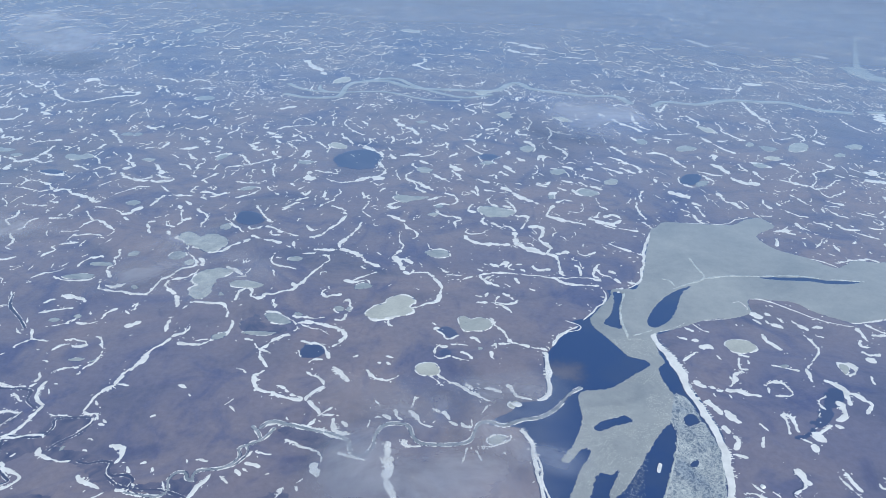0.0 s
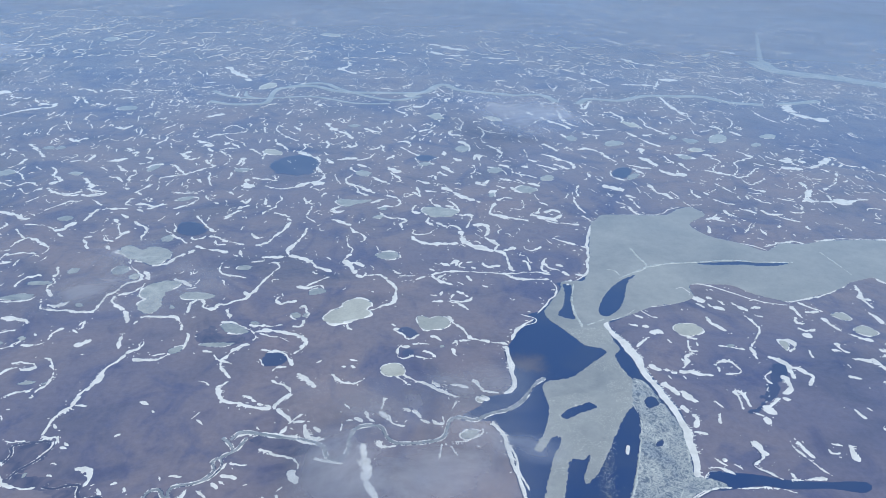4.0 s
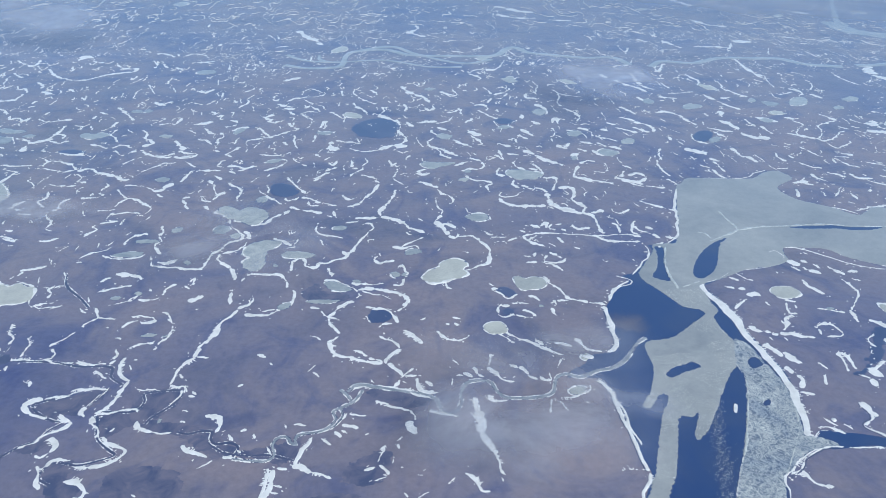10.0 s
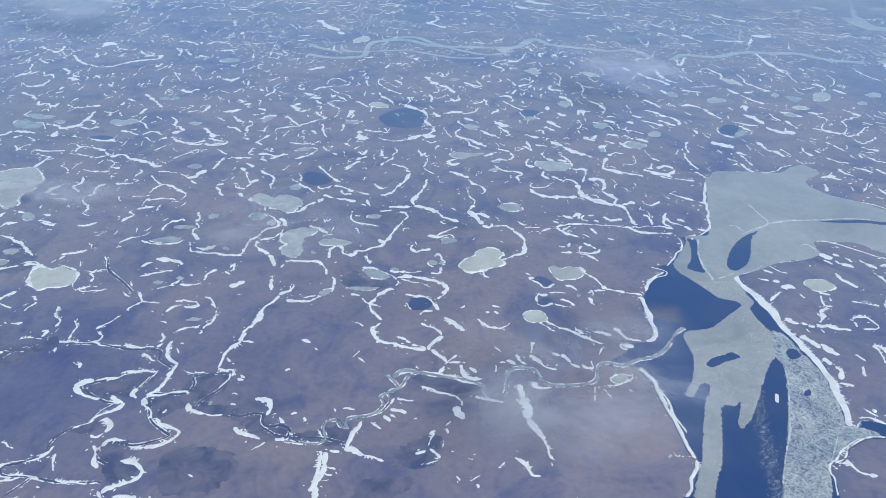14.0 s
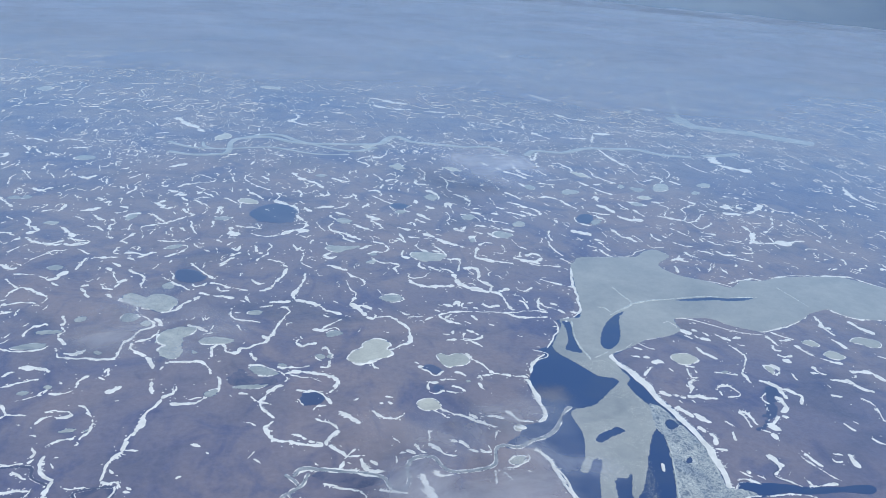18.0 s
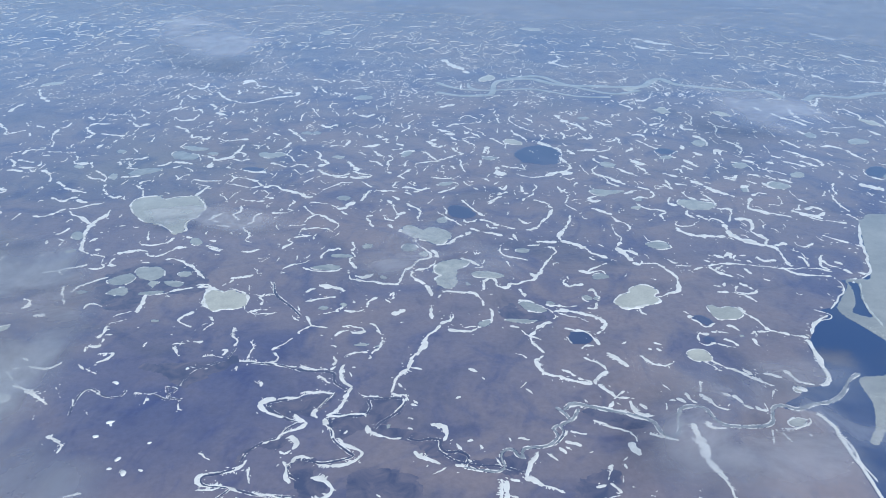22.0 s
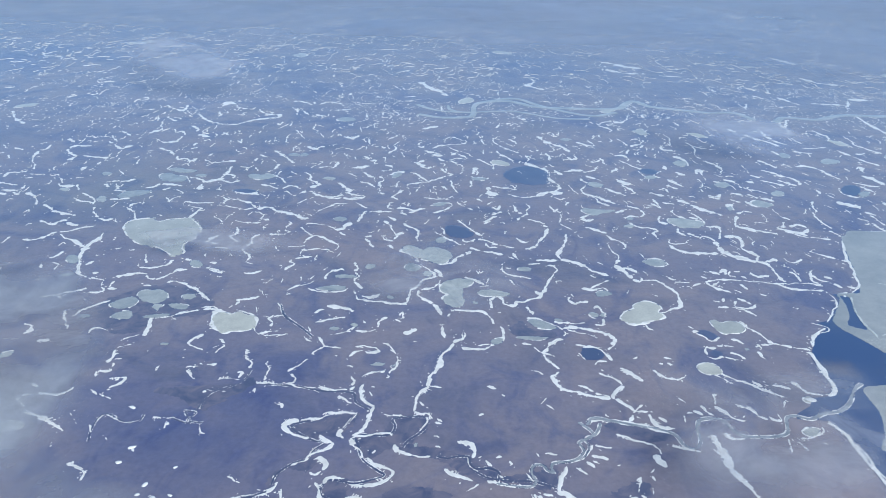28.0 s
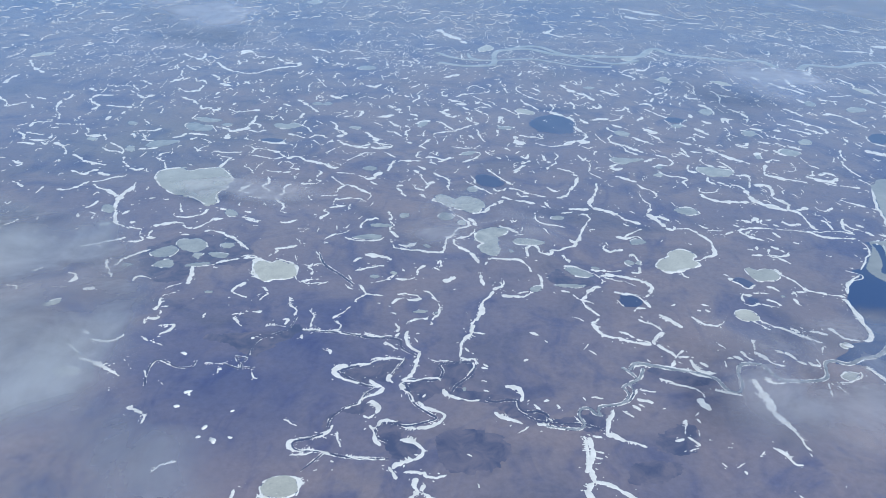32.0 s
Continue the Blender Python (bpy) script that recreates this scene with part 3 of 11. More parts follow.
def snow_patch(x, y, size):
    n = 22
    a = np.linspace(0, 2 * np.pi, n, endpoint=False)
    r = size / 2 * (1 + 0.35 * wave(n, RNG, 3))
    turn, wide = RNG.uniform(0, 3.14), RNG.uniform(1.2, 2.0)
    ring = np.stack([np.cos(a) * r * wide, np.sin(a) * r], 1)
    c, s = math.cos(turn), math.sin(turn)
    ring = ring @ np.array([[c, s], [-s, c]])
    v = [(x + p[0], y + p[1], 0.0) for p in ring] + [(x + p[0] * 0.7, y + p[1] * 0.7, 0.4) for p in ring] + [(x, y, 0.5)]
    f = [(i, (i + 1) % n, n + (i + 1) % n, n + i) for i in range(n)] + [(n + i, n + (i + 1) % n, 2 * n) for i in range(n)]
    tagged(link_mesh("snow_patch", v, f, SNOW, None, "small ragged patch of white snow on the tundra"), category="snow patch", group="snow patches on the tundra")
    claim([(x, y)], 8)


def frozen_lake(points, snowy=True):
    size = float(np.ptp(np.array(points), axis=0).mean())
    holder = tagged(new("frozen_lake"), ("lake under grey candled ice" if size > 22 else "small thaw lake under grey ice") + (" with a snowy rim" if snowy else " in wet tundra"), "lake", "frozen lakes")
    near = np.mean(points, 0)[1] < 650
    ring = shore(points, max(1.0, size / 40), size * 0.015, RNG)
    moat = [tuple(p) for p in shore(points, max(1.0, size / 30), size * 0.02, RNG, 0.006 * size + 0.1)]
    LAYERS.append(0.003)
    v, f = slab([moat], 0.0, 0.06 + sum(LAYERS) % 0.03)
    link_mesh("meltwater", v, f, POND, holder, "dark ring of meltwater", False)
    v, f = worn_sheet(points, [], max(0.4, size / 70), 0.0, 0.2 + sum(LAYERS) % 0.05, size * 0.06 + 0.3, size * 0.12 + 0.6) if near else worn_sheet(points, [], max(0.8, size / 40), 0.0, 0.2 + sum(LAYERS) % 0.05, size * 0.09, size * 0.2)
    link_mesh("ice_sheet", v, f, LAKE_ICE if snowy else GREY_ICE, holder, "", False)
    start = int(RNG.integers(0, len(ring)))
    rim = np.roll(shore(points, max(1.0, size / 40), size * 0.012, RNG, 0.25), -start, 0)
    for share in ((0.0, 0.47), (0.49, 0.72), (0.76, 0.97)) if snowy else ((0.0, 0.22), (0.45, 0.56)):
        a, b = int(share[0] * len(rim)), int(share[1] * len(rim))
        piece = rim[a:b]
        if len(piece) < 5:
            continue
        w = np.clip(size * 0.05, 0.9, 1.7) * (0.8 + 0.5 * RNG.random())
        dense = curve_through(np.column_stack([piece, np.full(len(piece), w)]), 0.7)
        dense[:, 2] *= np.exp(0.7 * wave(len(dense), RNG, 9))
        v, f = worn_strip(dense, RNG, 0.36 if piece[:, 1].mean() < 600 else 0.8, 0.0, RNG.uniform(0.26, 0.34), 0.5)
        link_mesh("snow_rim", v, f, SNOW, holder, "white snow rim")
    claim([tuple(p) for p in ring[::3]] + [tuple(np.mean(points, 0))], 9 if size < 40 else 12)


def open_pond(points):
    size = float(np.ptp(np.array(points), axis=0).mean())
    ring = shore(points, max(1.0, size / 40), size * 0.012, RNG)
    v, f = worn_sheet(points, [], max(0.5, size / 60), 0.0, 0.07, size * 0.09, size * 0.22)
    tagged(link_mesh("open_pond", v, f, POND, None, "ice-free dark blue pond in the tundra", False), category="pond", group="open ponds")
    claim([tuple(p) for p in ring[::3]] + [tuple(np.mean(points, 0))], 9)


def wet_flat(points):
    size = float(np.ptp(np.array(points), axis=0).mean())
    LAYERS.append(0.004)
    v, f = worn_sheet(points, [], 0.6, 0.0, 0.008 + sum(LAYERS) % 0.04, 3.5, 5.0)
    tagged(link_mesh("wet_flat", v, f, WET, None, "", False), "dark waterlogged sedge flat beside a stream", "wetland", "wet flats", "structure")


def iced_river(rows):
    line = curve_through(rows, 1.5)
    line[:, 2] *= 0.58 if rows[0][1] > 800 else 0.68
    line[:, 2] *= 1 + 0.12 * wave(len(line), RNG, 8)
    wide = line.copy()
    wide[:, 2] = wide[:, 2] * 1.12 + 0.5
    holder = tagged(new("river"), "meandering river under pale grey rotting ice", "river", "rivers", "structure")
    v, f = ribbon(wide, RNG, 0.0, 0.05, 0.08, 0, False)
    link_mesh("open_margin", v, f, STREAM, holder, "dark open water margin")
    v, f = worn_strip(curve_through(line[::2], 0.7), RNG, 0.5, 0.01, 0.2, 0.45) if rows[0][1] < 800 else ribbon(line, RNG, 0.01, 0.24, 0.12, 0, False)
    link_mesh("river_ice", v, f, FAR_ICE if rows[0][1] > 800 else RIVER_ICE, holder, "pale grey river ice")
    claim(line[::4, :2], 6)
    if rows[0][1] < 800:
        t = np.gradient(line[:, :2], axis=0)
        t /= np.maximum(np.hypot(t[:, 0], t[:, 1]), 1e-6)[:, None]
        for way in (-1, 1):
            bank = line.copy()
            bank[:, :2] += way * np.stack([-t[:, 1], t[:, 0]], 1) * (line[:, 2:3] * 0.5 + 0.25)
            bank[:, 2] = 0.6 + 0.3 * wave(len(line), RNG, 9)
            v, f = worn_strip(curve_through(bank[::2], 0.6), RNG, 0.36, 0.0, 0.3, 0.8)
            link_mesh("snow_edge", v, f, SNOW, holder, "thin broken white snow edge")


def dark_stream(rows):
    line = curve_through(rows, 1.2)
    line[:, 2] *= 0.95 * (1 + 0.4 * wave(len(line), RNG, 10))
    v, f = ribbon(line, RNG, 0.0, 0.06, 0.3, 0)
    stream = tagged(link_mesh("stream", v, f, STREAM, None, ""), "narrow dark winding stream across the tundra", "stream", "streams", "structure")
    t = np.gradient(line[:, :2], axis=0)
    t /= np.maximum(np.hypot(t[:, 0], t[:, 1]), 1e-6)[:, None]
    for way in (-1, 1):
        bank = line.copy()
        bank[:, :2] += way * np.stack([-t[:, 1], t[:, 0]], 1) * (line[:, 2:3] * 0.5 + 0.3)
        bank[:, 2] = np.clip(0.28 + 0.5 * wave(len(line), RNG, 12), 0.05, 0.8)
        v, f = worn_strip(curve_through(bank[::2], 0.5), RNG, 0.3, 0.0, RNG.uniform(0.15, 0.25), 0.9)
        if len(f):
            link_mesh("snow_edge", v, f, SNOW, stream, "thin broken white snow edge")


# ---- plan start ----
BAY_A = [(192.1, 663.8), (199.6, 674.3), (212.0, 687.7), (242.8, 686.9), (273.7, 686.1), (290.5, 700.0), (307.3, 705.4), (313.9, 693.6), (313.1, 683.7), (290.1, 663.8), (296.0, 639.0), (311.7, 626.1), (323.5, 617.3), (337.4, 602.8), (359.8, 618.5), (378.9, 615.7), (400.6, 621.3), (420.6, 622.9), (454.1, 622.1), (478.3, 617.5), (490.2, 606.6), (507.9, 588.4), (534.7, 563.3), (486.9, 512.9), (448.7, 520.9), (423.6, 526.6), (412.5, 535.8), (406.8, 548.3), (395.3, 545.6), (380.7, 540.9), (370.9, 533.6), (356.2, 525.7), (340.6, 520.5), (323.6, 514.4), (311.2, 511.3), (305.9, 513.8), (288.6, 525.5), (276.9, 540.1), (263.7, 542.5), (245.4, 544.1), (239.4, 536.6), (237.3, 522.7), (223.7, 514.1), (204.2, 510.4), (193.8, 506.4), (177.1, 496.8)]
BAY_B = [(158.6, 486.7), (152.1, 483.7), (156.1, 478.8), (161.4, 463.1), (165.2, 444.6), (165.6, 423.9), (168.5, 401.4), (171.2, 380.5), (169.2, 358.6), (165.1, 340.9), (159.7, 322.3), (161.9, 318.5), (167.9, 324.6), (181.4, 322.1), (193.2, 319.7), (207.0, 315.0), (230.3, 311.6), (252.5, 309.6), (247.8, 302.4), (227.3, 306.5), (206.1, 307.5), (191.9, 310.8), (175.5, 309.9), (165.8, 309.5), (162.8, 313.3), (148.6, 304.5), (130.4, 288.4), (129.2, 279.4), (125.6, 267.0), (115.1, 239.3), (32.9, 241.3), (52.6, 276.6), (57.8, 286.5)]
BAY_C = [(61.3, 294.5), (59.5, 310.8), (58.6, 331.1), (58.3, 348.0), (57.5, 361.1), (55.5, 369.9), (52.2, 375.6), (47.3, 376.8), (33.2, 378.1), (35.0, 382.8), (47.0, 391.8), (52.1, 400.4), (68.2, 404.5), (65.9, 404.4), (71.5, 411.8), (74.1, 420.9), (75.2, 434.5), (75.1, 447.2), (76.1, 458.2), (80.5, 466.5), (86.9, 478.8), (94.0, 486.7), (101.4, 492.3), (98.3, 500.6), (107.6, 505.3), (113.6, 512.0), (126.9, 529.4), (133.4, 542.3), (132.6, 550.0), (139.1, 549.8), (149.1, 552.4), (161.8, 567.0), (169.5, 590.0), (177.9, 624.0)]
BAY = BAY_A + BAY_B + BAY_C
BAY_ICE_A = BAY_A
BAY_ICE_B = [(154.1, 486.0), (153.7, 476.2), (153.6, 458.3), (154.7, 450.1), (148.7, 443.7), (147.8, 432.4), (149.6, 421.3), (151.2, 413.3), (147.9, 401.9), (143.3, 387.9), (138.6, 381.5), (133.1, 374.7), (125.0, 361.6), (117.3, 349.1), (110.2, 337.2), (104.4, 328.1), (98.2, 321.7), (94.9, 319.5), (95.0, 324.6), (100.3, 334.5), (103.6, 343.9), (98.4, 338.6), (93.8, 339.7), (89.5, 336.9), (80.3, 310.1), (74.0, 293.2), (65.3, 276.8), (47.8, 241), (38.4, 241.1)]
BAY_ICE_C = [(54.9, 277.2), (63.2, 293.6), (69.7, 310.5), (77.9, 332.4), (85.0, 347.1), (90.2, 357.4), (86.9, 360.1), (82.9, 357.1), (79.2, 351.4), (74.8, 346.9), (72.3, 348.5), (74.2, 353.1), (80.0, 361.4), (85.8, 375.1), (89.4, 387.8), (89.5, 395.6), (89.4, 404.3), (90.8, 410.6), (95.1, 415.0), (107.2, 417.3), (116.5, 422.3), (128.6, 432.9), (138.8, 441.8), (144.2, 446.7), (141.2, 453.4), (133.6, 455.1), (129.2, 460.5), (125.7, 469.1), (120.3, 480.3), (114.4, 491.1), (112.3, 503.9), (120.4, 518.7), (132.3, 537.9), (137.6, 551.4), (148.0, 553.2), (161.9, 564.0)]
BAY_ICE = BAY_ICE_A + BAY_ICE_B + BAY_ICE_C
LEADS = [
    [(204.9, 563.0), (187.9, 553.3), (175.4, 540.8), (164.0, 525.0), (155.8, 508.9), (154.1, 498.6), (159.7, 495.9), (170.5, 505.1), (179.5, 520.0), (187.2, 538.6), (193.2, 551.1)],
    [(264.2, 580.8), (287.0, 582.5), (305.0, 583.2), (320.7, 579.6), (346.6, 579.1), (335.2, 573.9), (317.3, 573.2), (304.2, 576.7), (274.6, 577.3)],
    [(136.9, 547.5), (144.4, 544.4), (138.2, 525.6), (135.0, 507.7), (133.6, 493.2), (127.0, 494.2), (121.8, 500.2), (128.7, 513.2), (135.0, 533.1)],
    [(94.9, 379.4), (101.2, 385.6), (109.5, 388.9), (117.0, 391.7), (119.7, 385.6), (113.3, 382.9), (107.0, 380.2), (100.2, 375.8), (96.1, 375.3)],
]
BRASH = [(151.1, 414.0), (156.5, 413.2), (160.3, 407.2), (161.9, 392.7), (164.1, 377.2), (165.0, 361.4), (161.0, 337.9), (157.2, 322.0), (161.1, 319.1), (169.2, 316.9), (172.4, 311.8), (163.3, 310.3), (152.4, 307.5), (140.0, 297.1), (130.3, 287.9), (125.5, 273.8), (113.0, 250.0), (104.0, 228.0), (78.0, 228.0), (90.0, 253.0), (99.7, 274.8), (110.5, 296.1), (121.5, 317.7), (131.7, 341.4), (140.0, 362.2), (143.9, 375.5), (144.7, 384.8), (144.4, 390.8)]
BRASH_HOLES = [[(152.1, 392.4), (158.1, 395.3), (161.6, 390.3), (158.4, 384.4), (151.7, 384.0)], [(145.5, 351.8), (151.2, 352.1), (147.1, 346.5), (143.7, 346.6)]]


def lay_out_plan():
    wet_flat([(-280.7, 360.8), (-247.7, 375.2), (-244.5, 368.6), (-252.2, 354.6), (-253.9, 350.1), (-261.4, 353.5), (-264.7, 347.3), (-272.4, 351.7)])
    wet_flat([(-286.2, 318.0), (-275.2, 327.1), (-263.6, 334.4), (-262.1, 328.7), (-267.6, 320.6), (-278.3, 323.0), (-283.9, 312.6), (-285.7, 307.4)])
    wet_flat([(-255.5, 311.3), (-248.0, 314.2), (-242.6, 310.4), (-243.8, 302.8), (-235.3, 295.5), (-235.1, 290.6), (-242.8, 284.8), (-246.2, 285.7), (-250.0, 292.7), (-255.8, 302.8)])
    wet_flat([(-243.1, 353.5), (-224.3, 354.2), (-221.0, 372.3), (-201.6, 372.4), (-201.9, 361.2), (-209.8, 349.2), (-217.0, 343.2), (-224.1, 339.9), (-234.7, 331.4), (-238.6, 337.2)])
    wet_flat([(-213.2, 345.9), (-198.6, 343.2), (-184.6, 337.4), (-170.8, 329.1), (-171.7, 318.4), (-185.3, 326.4), (-198.9, 334.7), (-211.6, 337.3)])
    wet_flat([(-376.5, 396.6), (-325.9, 403.5), (-321.1, 410.9), (-314.7, 408.9), (-326.2, 392.9), (-337.2, 379.6), (-342.3, 376.5), (-354.4, 386.4)])
    wet_flat([(-220.5, 305.2), (-199.7, 307.7), (-183.5, 297.9), (-190.9, 281.5), (-212.1, 274.7), (-221.8, 285.8)])
    wet_flat([(-174.5, 329.0), (-165.7, 326.5), (-156.1, 318.5), (-136.1, 323.6), (-127.0, 326.7), (-126.9, 315.7), (-135.2, 307.9), (-143.0, 311.7), (-158.0, 315.5), (-173.5, 317.0)])
    wet_flat([(-89.0, 369.4), (-52.3, 363.6), (-51.2, 355.6), (-66.6, 352.7), (-84.0, 358.8)])
    wet_flat([(-119.9, 280.5), (-105.9, 286.1), (-93.3, 284.0), (-93.5, 277.2), (-109.4, 270.5), (-120.4, 270.5)])
    wet_flat([(-99.6, 305.7), (-80.1, 315.9), (-76.0, 305.8), (-86.6, 291.1), (-100.3, 296.0)])
    wet_flat([(-456.7, 509.3), (-426.4, 541.2), (-385.1, 532.5), (-370.0, 499.4), (-407.2, 488.5), (-413.8, 470.3), (-435.4, 469.2)])
    frozen_lake([(-489.4, 649.4), (-495.1, 674.4), (-478.6, 684.4), (-467.1, 676.5), (-455.3, 683.2), (-438.7, 684.5), (-421.7, 660.1), (-421.0, 639.8), (-427.1, 626.3), (-422.5, 605.5), (-428.3, 600.2), (-447.1, 616.0), (-469.4, 625.7)])
    frozen_lake([(30.8, 364.5), (36.2, 369.0), (42.1, 367.7), (38.4, 361.6), (32.9, 360.8)])
    frozen_lake([(-461.1, 356.2), (-456.3, 361.0), (-446.0, 359.8), (-444.5, 354.2), (-455.0, 351.4)])
    iced_river([(92.9, 418.5, 3.8), (84.4, 411.2, 3.3), (74.8, 396.4, 3.2), (63.8, 387.0, 3.7), (52.7, 384.1, 3.8), (41.1, 378.0, 3.8), (32.9, 381.1, 3.9), (26.6, 378.6, 3.2), (23.5, 370.6, 2.5), (21.2, 363.9, 3.0), (14.7, 360.1, 3.5), (1.3, 358.7, 3.5), (-8.5, 360.2, 3.5), (-13.0, 367.1, 3.0), (-15.9, 375.1, 3.5), (-24.3, 376.6, 3.8), (-30.5, 373.7, 3.3), (-34.0, 365.5, 2.5), (-34.9, 355.4, 2.5), (-39.9, 346.9, 3.3), (-46.3, 349.6, 2.9), (-48.9, 358.5, 2.7), (-52.8, 362.2, 3.4), (-61.1, 365.7, 3.5), (-71.1, 368.2, 3.6), (-84.5, 372.0, 3.6), (-96.3, 374.6, 3.7), (-101.3, 368.6, 3.4)])
    iced_river([(-106.2, 369.4, 3.2), (-102.2, 364.7, 3.0), (-99.4, 357.9, 2.0), (-104.2, 353.9, 2.9), (-109.5, 349.9, 2.0), (-107.4, 343.3, 1.9), (-112.2, 335.5, 2.6), (-118.8, 332.7, 2.9), (-126.9, 331.1, 2.7), (-128.7, 326.7, 1.9), (-128.0, 323.0, 2.5), (-131.0, 324.7, 2.6), (-133.4, 329.3, 2.8), (-138.2, 328.9, 2.6), (-140.6, 323.1, 1.9), (-138.6, 314.9, 1.9), (-143.3, 311.0, 2.7), (-152.6, 311.7, 2.7), (-160.4, 313.4, 2.7)])
    iced_river([(-228.0, 1096.6, 17.7), (-197.4, 1080.9, 17.5), (-167.7, 1082.8, 17.6), (-149.1, 1094.1, 15.2), (-144.3, 1150.7, 14.5), (-129.8, 1174.0, 20.4), (-88.3, 1183.7, 21.0), (-56.2, 1155.7, 20.2), (-23.3, 1148.3, 20.3), (10.3, 1147.6, 20.4), (44.3, 1146.9, 20.6), (75.5, 1153.2, 20.3), (94.6, 1188.5, 20.2), (110.1, 1199.4, 22.6), (127.2, 1169.9, 21.7), (160.1, 1155.1, 21.7), (209.9, 1136.6, 21.5)])
    iced_river([(-138.0, 1167.3, 16.7), (-96.3, 1198.0, 17.8), (-70.8, 1197.7, 17.8), (-39.5, 1155.3, 16.7), (22.4, 1107.8, 16.1), (67.4, 1129.5, 16.6)])
    iced_river([(-184.0, 1151.5, 5.3), (-180.6, 1125.8, 11.2), (-164.8, 1112.9, 12.3), (-147.0, 1112.4, 12.4)])
    iced_river([(209.9, 1136.6, 21.3), (239.1, 1143.0, 21.9), (254.3, 1132.1, 21.3), (263.0, 1101.2, 19.7)])
    iced_river([(291.1, 1090.5, 17.2), (315.3, 1120.3, 21.6), (359.3, 1112.3, 21.9), (408.8, 1139.5, 23.2), (457.7, 1138.5, 24.0), (497.4, 1137.7, 24.5), (522.6, 1108.2, 23.9), (574.5, 1092.7, 24.0)])
    iced_river([(-232.4, 1152.5, 12.6), (-199.5, 1120.0, 12.3), (-153.2, 1112.6, 12.4), (-90.2, 1123.5, 12.8), (-28.2, 1090.4, 12.3), (20.1, 1089.0, 12.5)])
    iced_river([(708.9, 1393.1, 68.3), (702.7, 1327.3, 67.1), (737.0, 1294.1, 66.6), (791.2, 1266.4, 66.3), (843.9, 1221.5, 64.8), (880.7, 1191.1, 63.9)])
    iced_river([(-93.2, 369.1, 1.8), (-97.7, 359.2, 2.2), (-105.0, 353.6, 1.8), (-103.7, 346.3, 1.7), (-108.8, 337.2, 2.1), (-115.5, 333.5, 2.5)])
    iced_river([(842.0, 1671.1, 12.1), (768.9, 1511.3, 12.3), (717.6, 1391.0, 21.0), (713.2, 1333.7, 25.9), (731.9, 1293.3, 25.4), (763.8, 1270.9, 25.1)])
    iced_river([(597.8, 1099.3, 23.3), (628.4, 1103.3, 23.6), (675.3, 1117.1, 24.3)])
    dark_stream([(-160.4, 314.3, 1.3), (-158.9, 321.8, 1.4), (-163.8, 325.8, 1.9), (-171.8, 325.2, 1.9), (-175.2, 330.3, 1.4), (-175.5, 335.2, 1.8), (-182.0, 335.8, 2.0), (-188.4, 333.9, 2.0), (-195.1, 335.9, 2.0)])
    dark_stream([(-318.0, 514.1, 1.4), (-311.5, 496.4, 1.8), (-296.9, 480.2, 2.0), (-286.4, 466.9, 1.9)])
    dark_stream([(-321.0, 421.4, 1.1), (-323.1, 408.9, 1.3), (-329.8, 402.1, 1.4), (-340.3, 394.8, 1.3), (-343.0, 384.6, 1.0), (-342.0, 376.5, 0.8)])
    dark_stream([(-352.4, 374.7, 1.3), (-344.4, 372.9, 0.8), (-347.3, 365.1, 0.9), (-337.6, 362.8, 1.2)])
    dark_stream([(-313.0, 405.5, 1.8), (-287.8, 403.7, 1.8), (-269.2, 398.5, 1.8), (-250.0, 397.3, 1.7), (-246.5, 387.0, 1.4), (-238.5, 380.1, 1.5), (-236.2, 377.1, 1.4)])
    dark_stream([(-265.7, 370.3, 1.6), (-281.0, 363.7, 1.6), (-282.8, 360.8, 1.1), (-276.4, 353.4, 1.4), (-266.4, 347.3, 1.4), (-260.8, 345.7, 0.9), (-265.7, 339.7, 1.3), (-269.3, 331.2, 1.3), (-276.2, 327.1, 1.3), (-283.6, 318.0, 1.2), (-285.0, 308.8, 1.0)])
    dark_stream([(-284.5, 305.0, 1.3), (-293.8, 299.8, 1.3), (-300.3, 297.5, 1.3), (-302.4, 295.3, 0.8), (-299.1, 290.3, 1.2), (-285.7, 289.1, 1.2), (-269.0, 285.2, 1.2), (-248.6, 284.8, 1.2)])
    dark_stream([(-294.7, 274.5, 0.8), (-289.4, 281.2, 0.9), (-284.7, 288.2, 0.9)])
    dark_stream([(-243.8, 354.7, 1.5), (-224.3, 354.2, 1.5), (-219.9, 362.8, 1.0), (-221.0, 370.5, 1.6), (-201.6, 372.4, 1.6), (-201.9, 361.2, 1.2), (-211.5, 349.2, 1.3), (-214.3, 343.2, 1.1)])
    dark_stream([(-243.8, 353.5, 1.2), (-240.5, 343.0, 1.2), (-236.7, 331.4, 1.4), (-227.5, 322.2, 1.4), (-223.8, 318.2, 1.2), (-230.9, 314.3, 1.5), (-241.0, 311.3, 1.5), (-251.5, 314.2, 1.6), (-256.4, 310.3, 1.3), (-257.4, 302.8, 1.1), (-250.4, 297.7, 1.3)])
    dark_stream([(-245.8, 373.4, 0.8), (-250.8, 360.9, 0.7), (-254.0, 351.8, 0.7)])
    dark_stream([(-176.3, 326.5, 1.6), (-166.5, 318.5, 1.6), (-154.8, 315.6, 1.6), (-142.5, 315.6, 1.6), (-134.4, 313.2, 1.6), (-127.7, 310.8, 1.6)])
    dark_stream([(-399.2, 343.9, 0.9), (-401.9, 354.7, 1.0), (-401.9, 366.7, 1.2), (-397.5, 369.9, 1.3), (-385.7, 362.9, 1.2), (-376.7, 363.4, 1.3), (-375.7, 371.0, 1.2)])
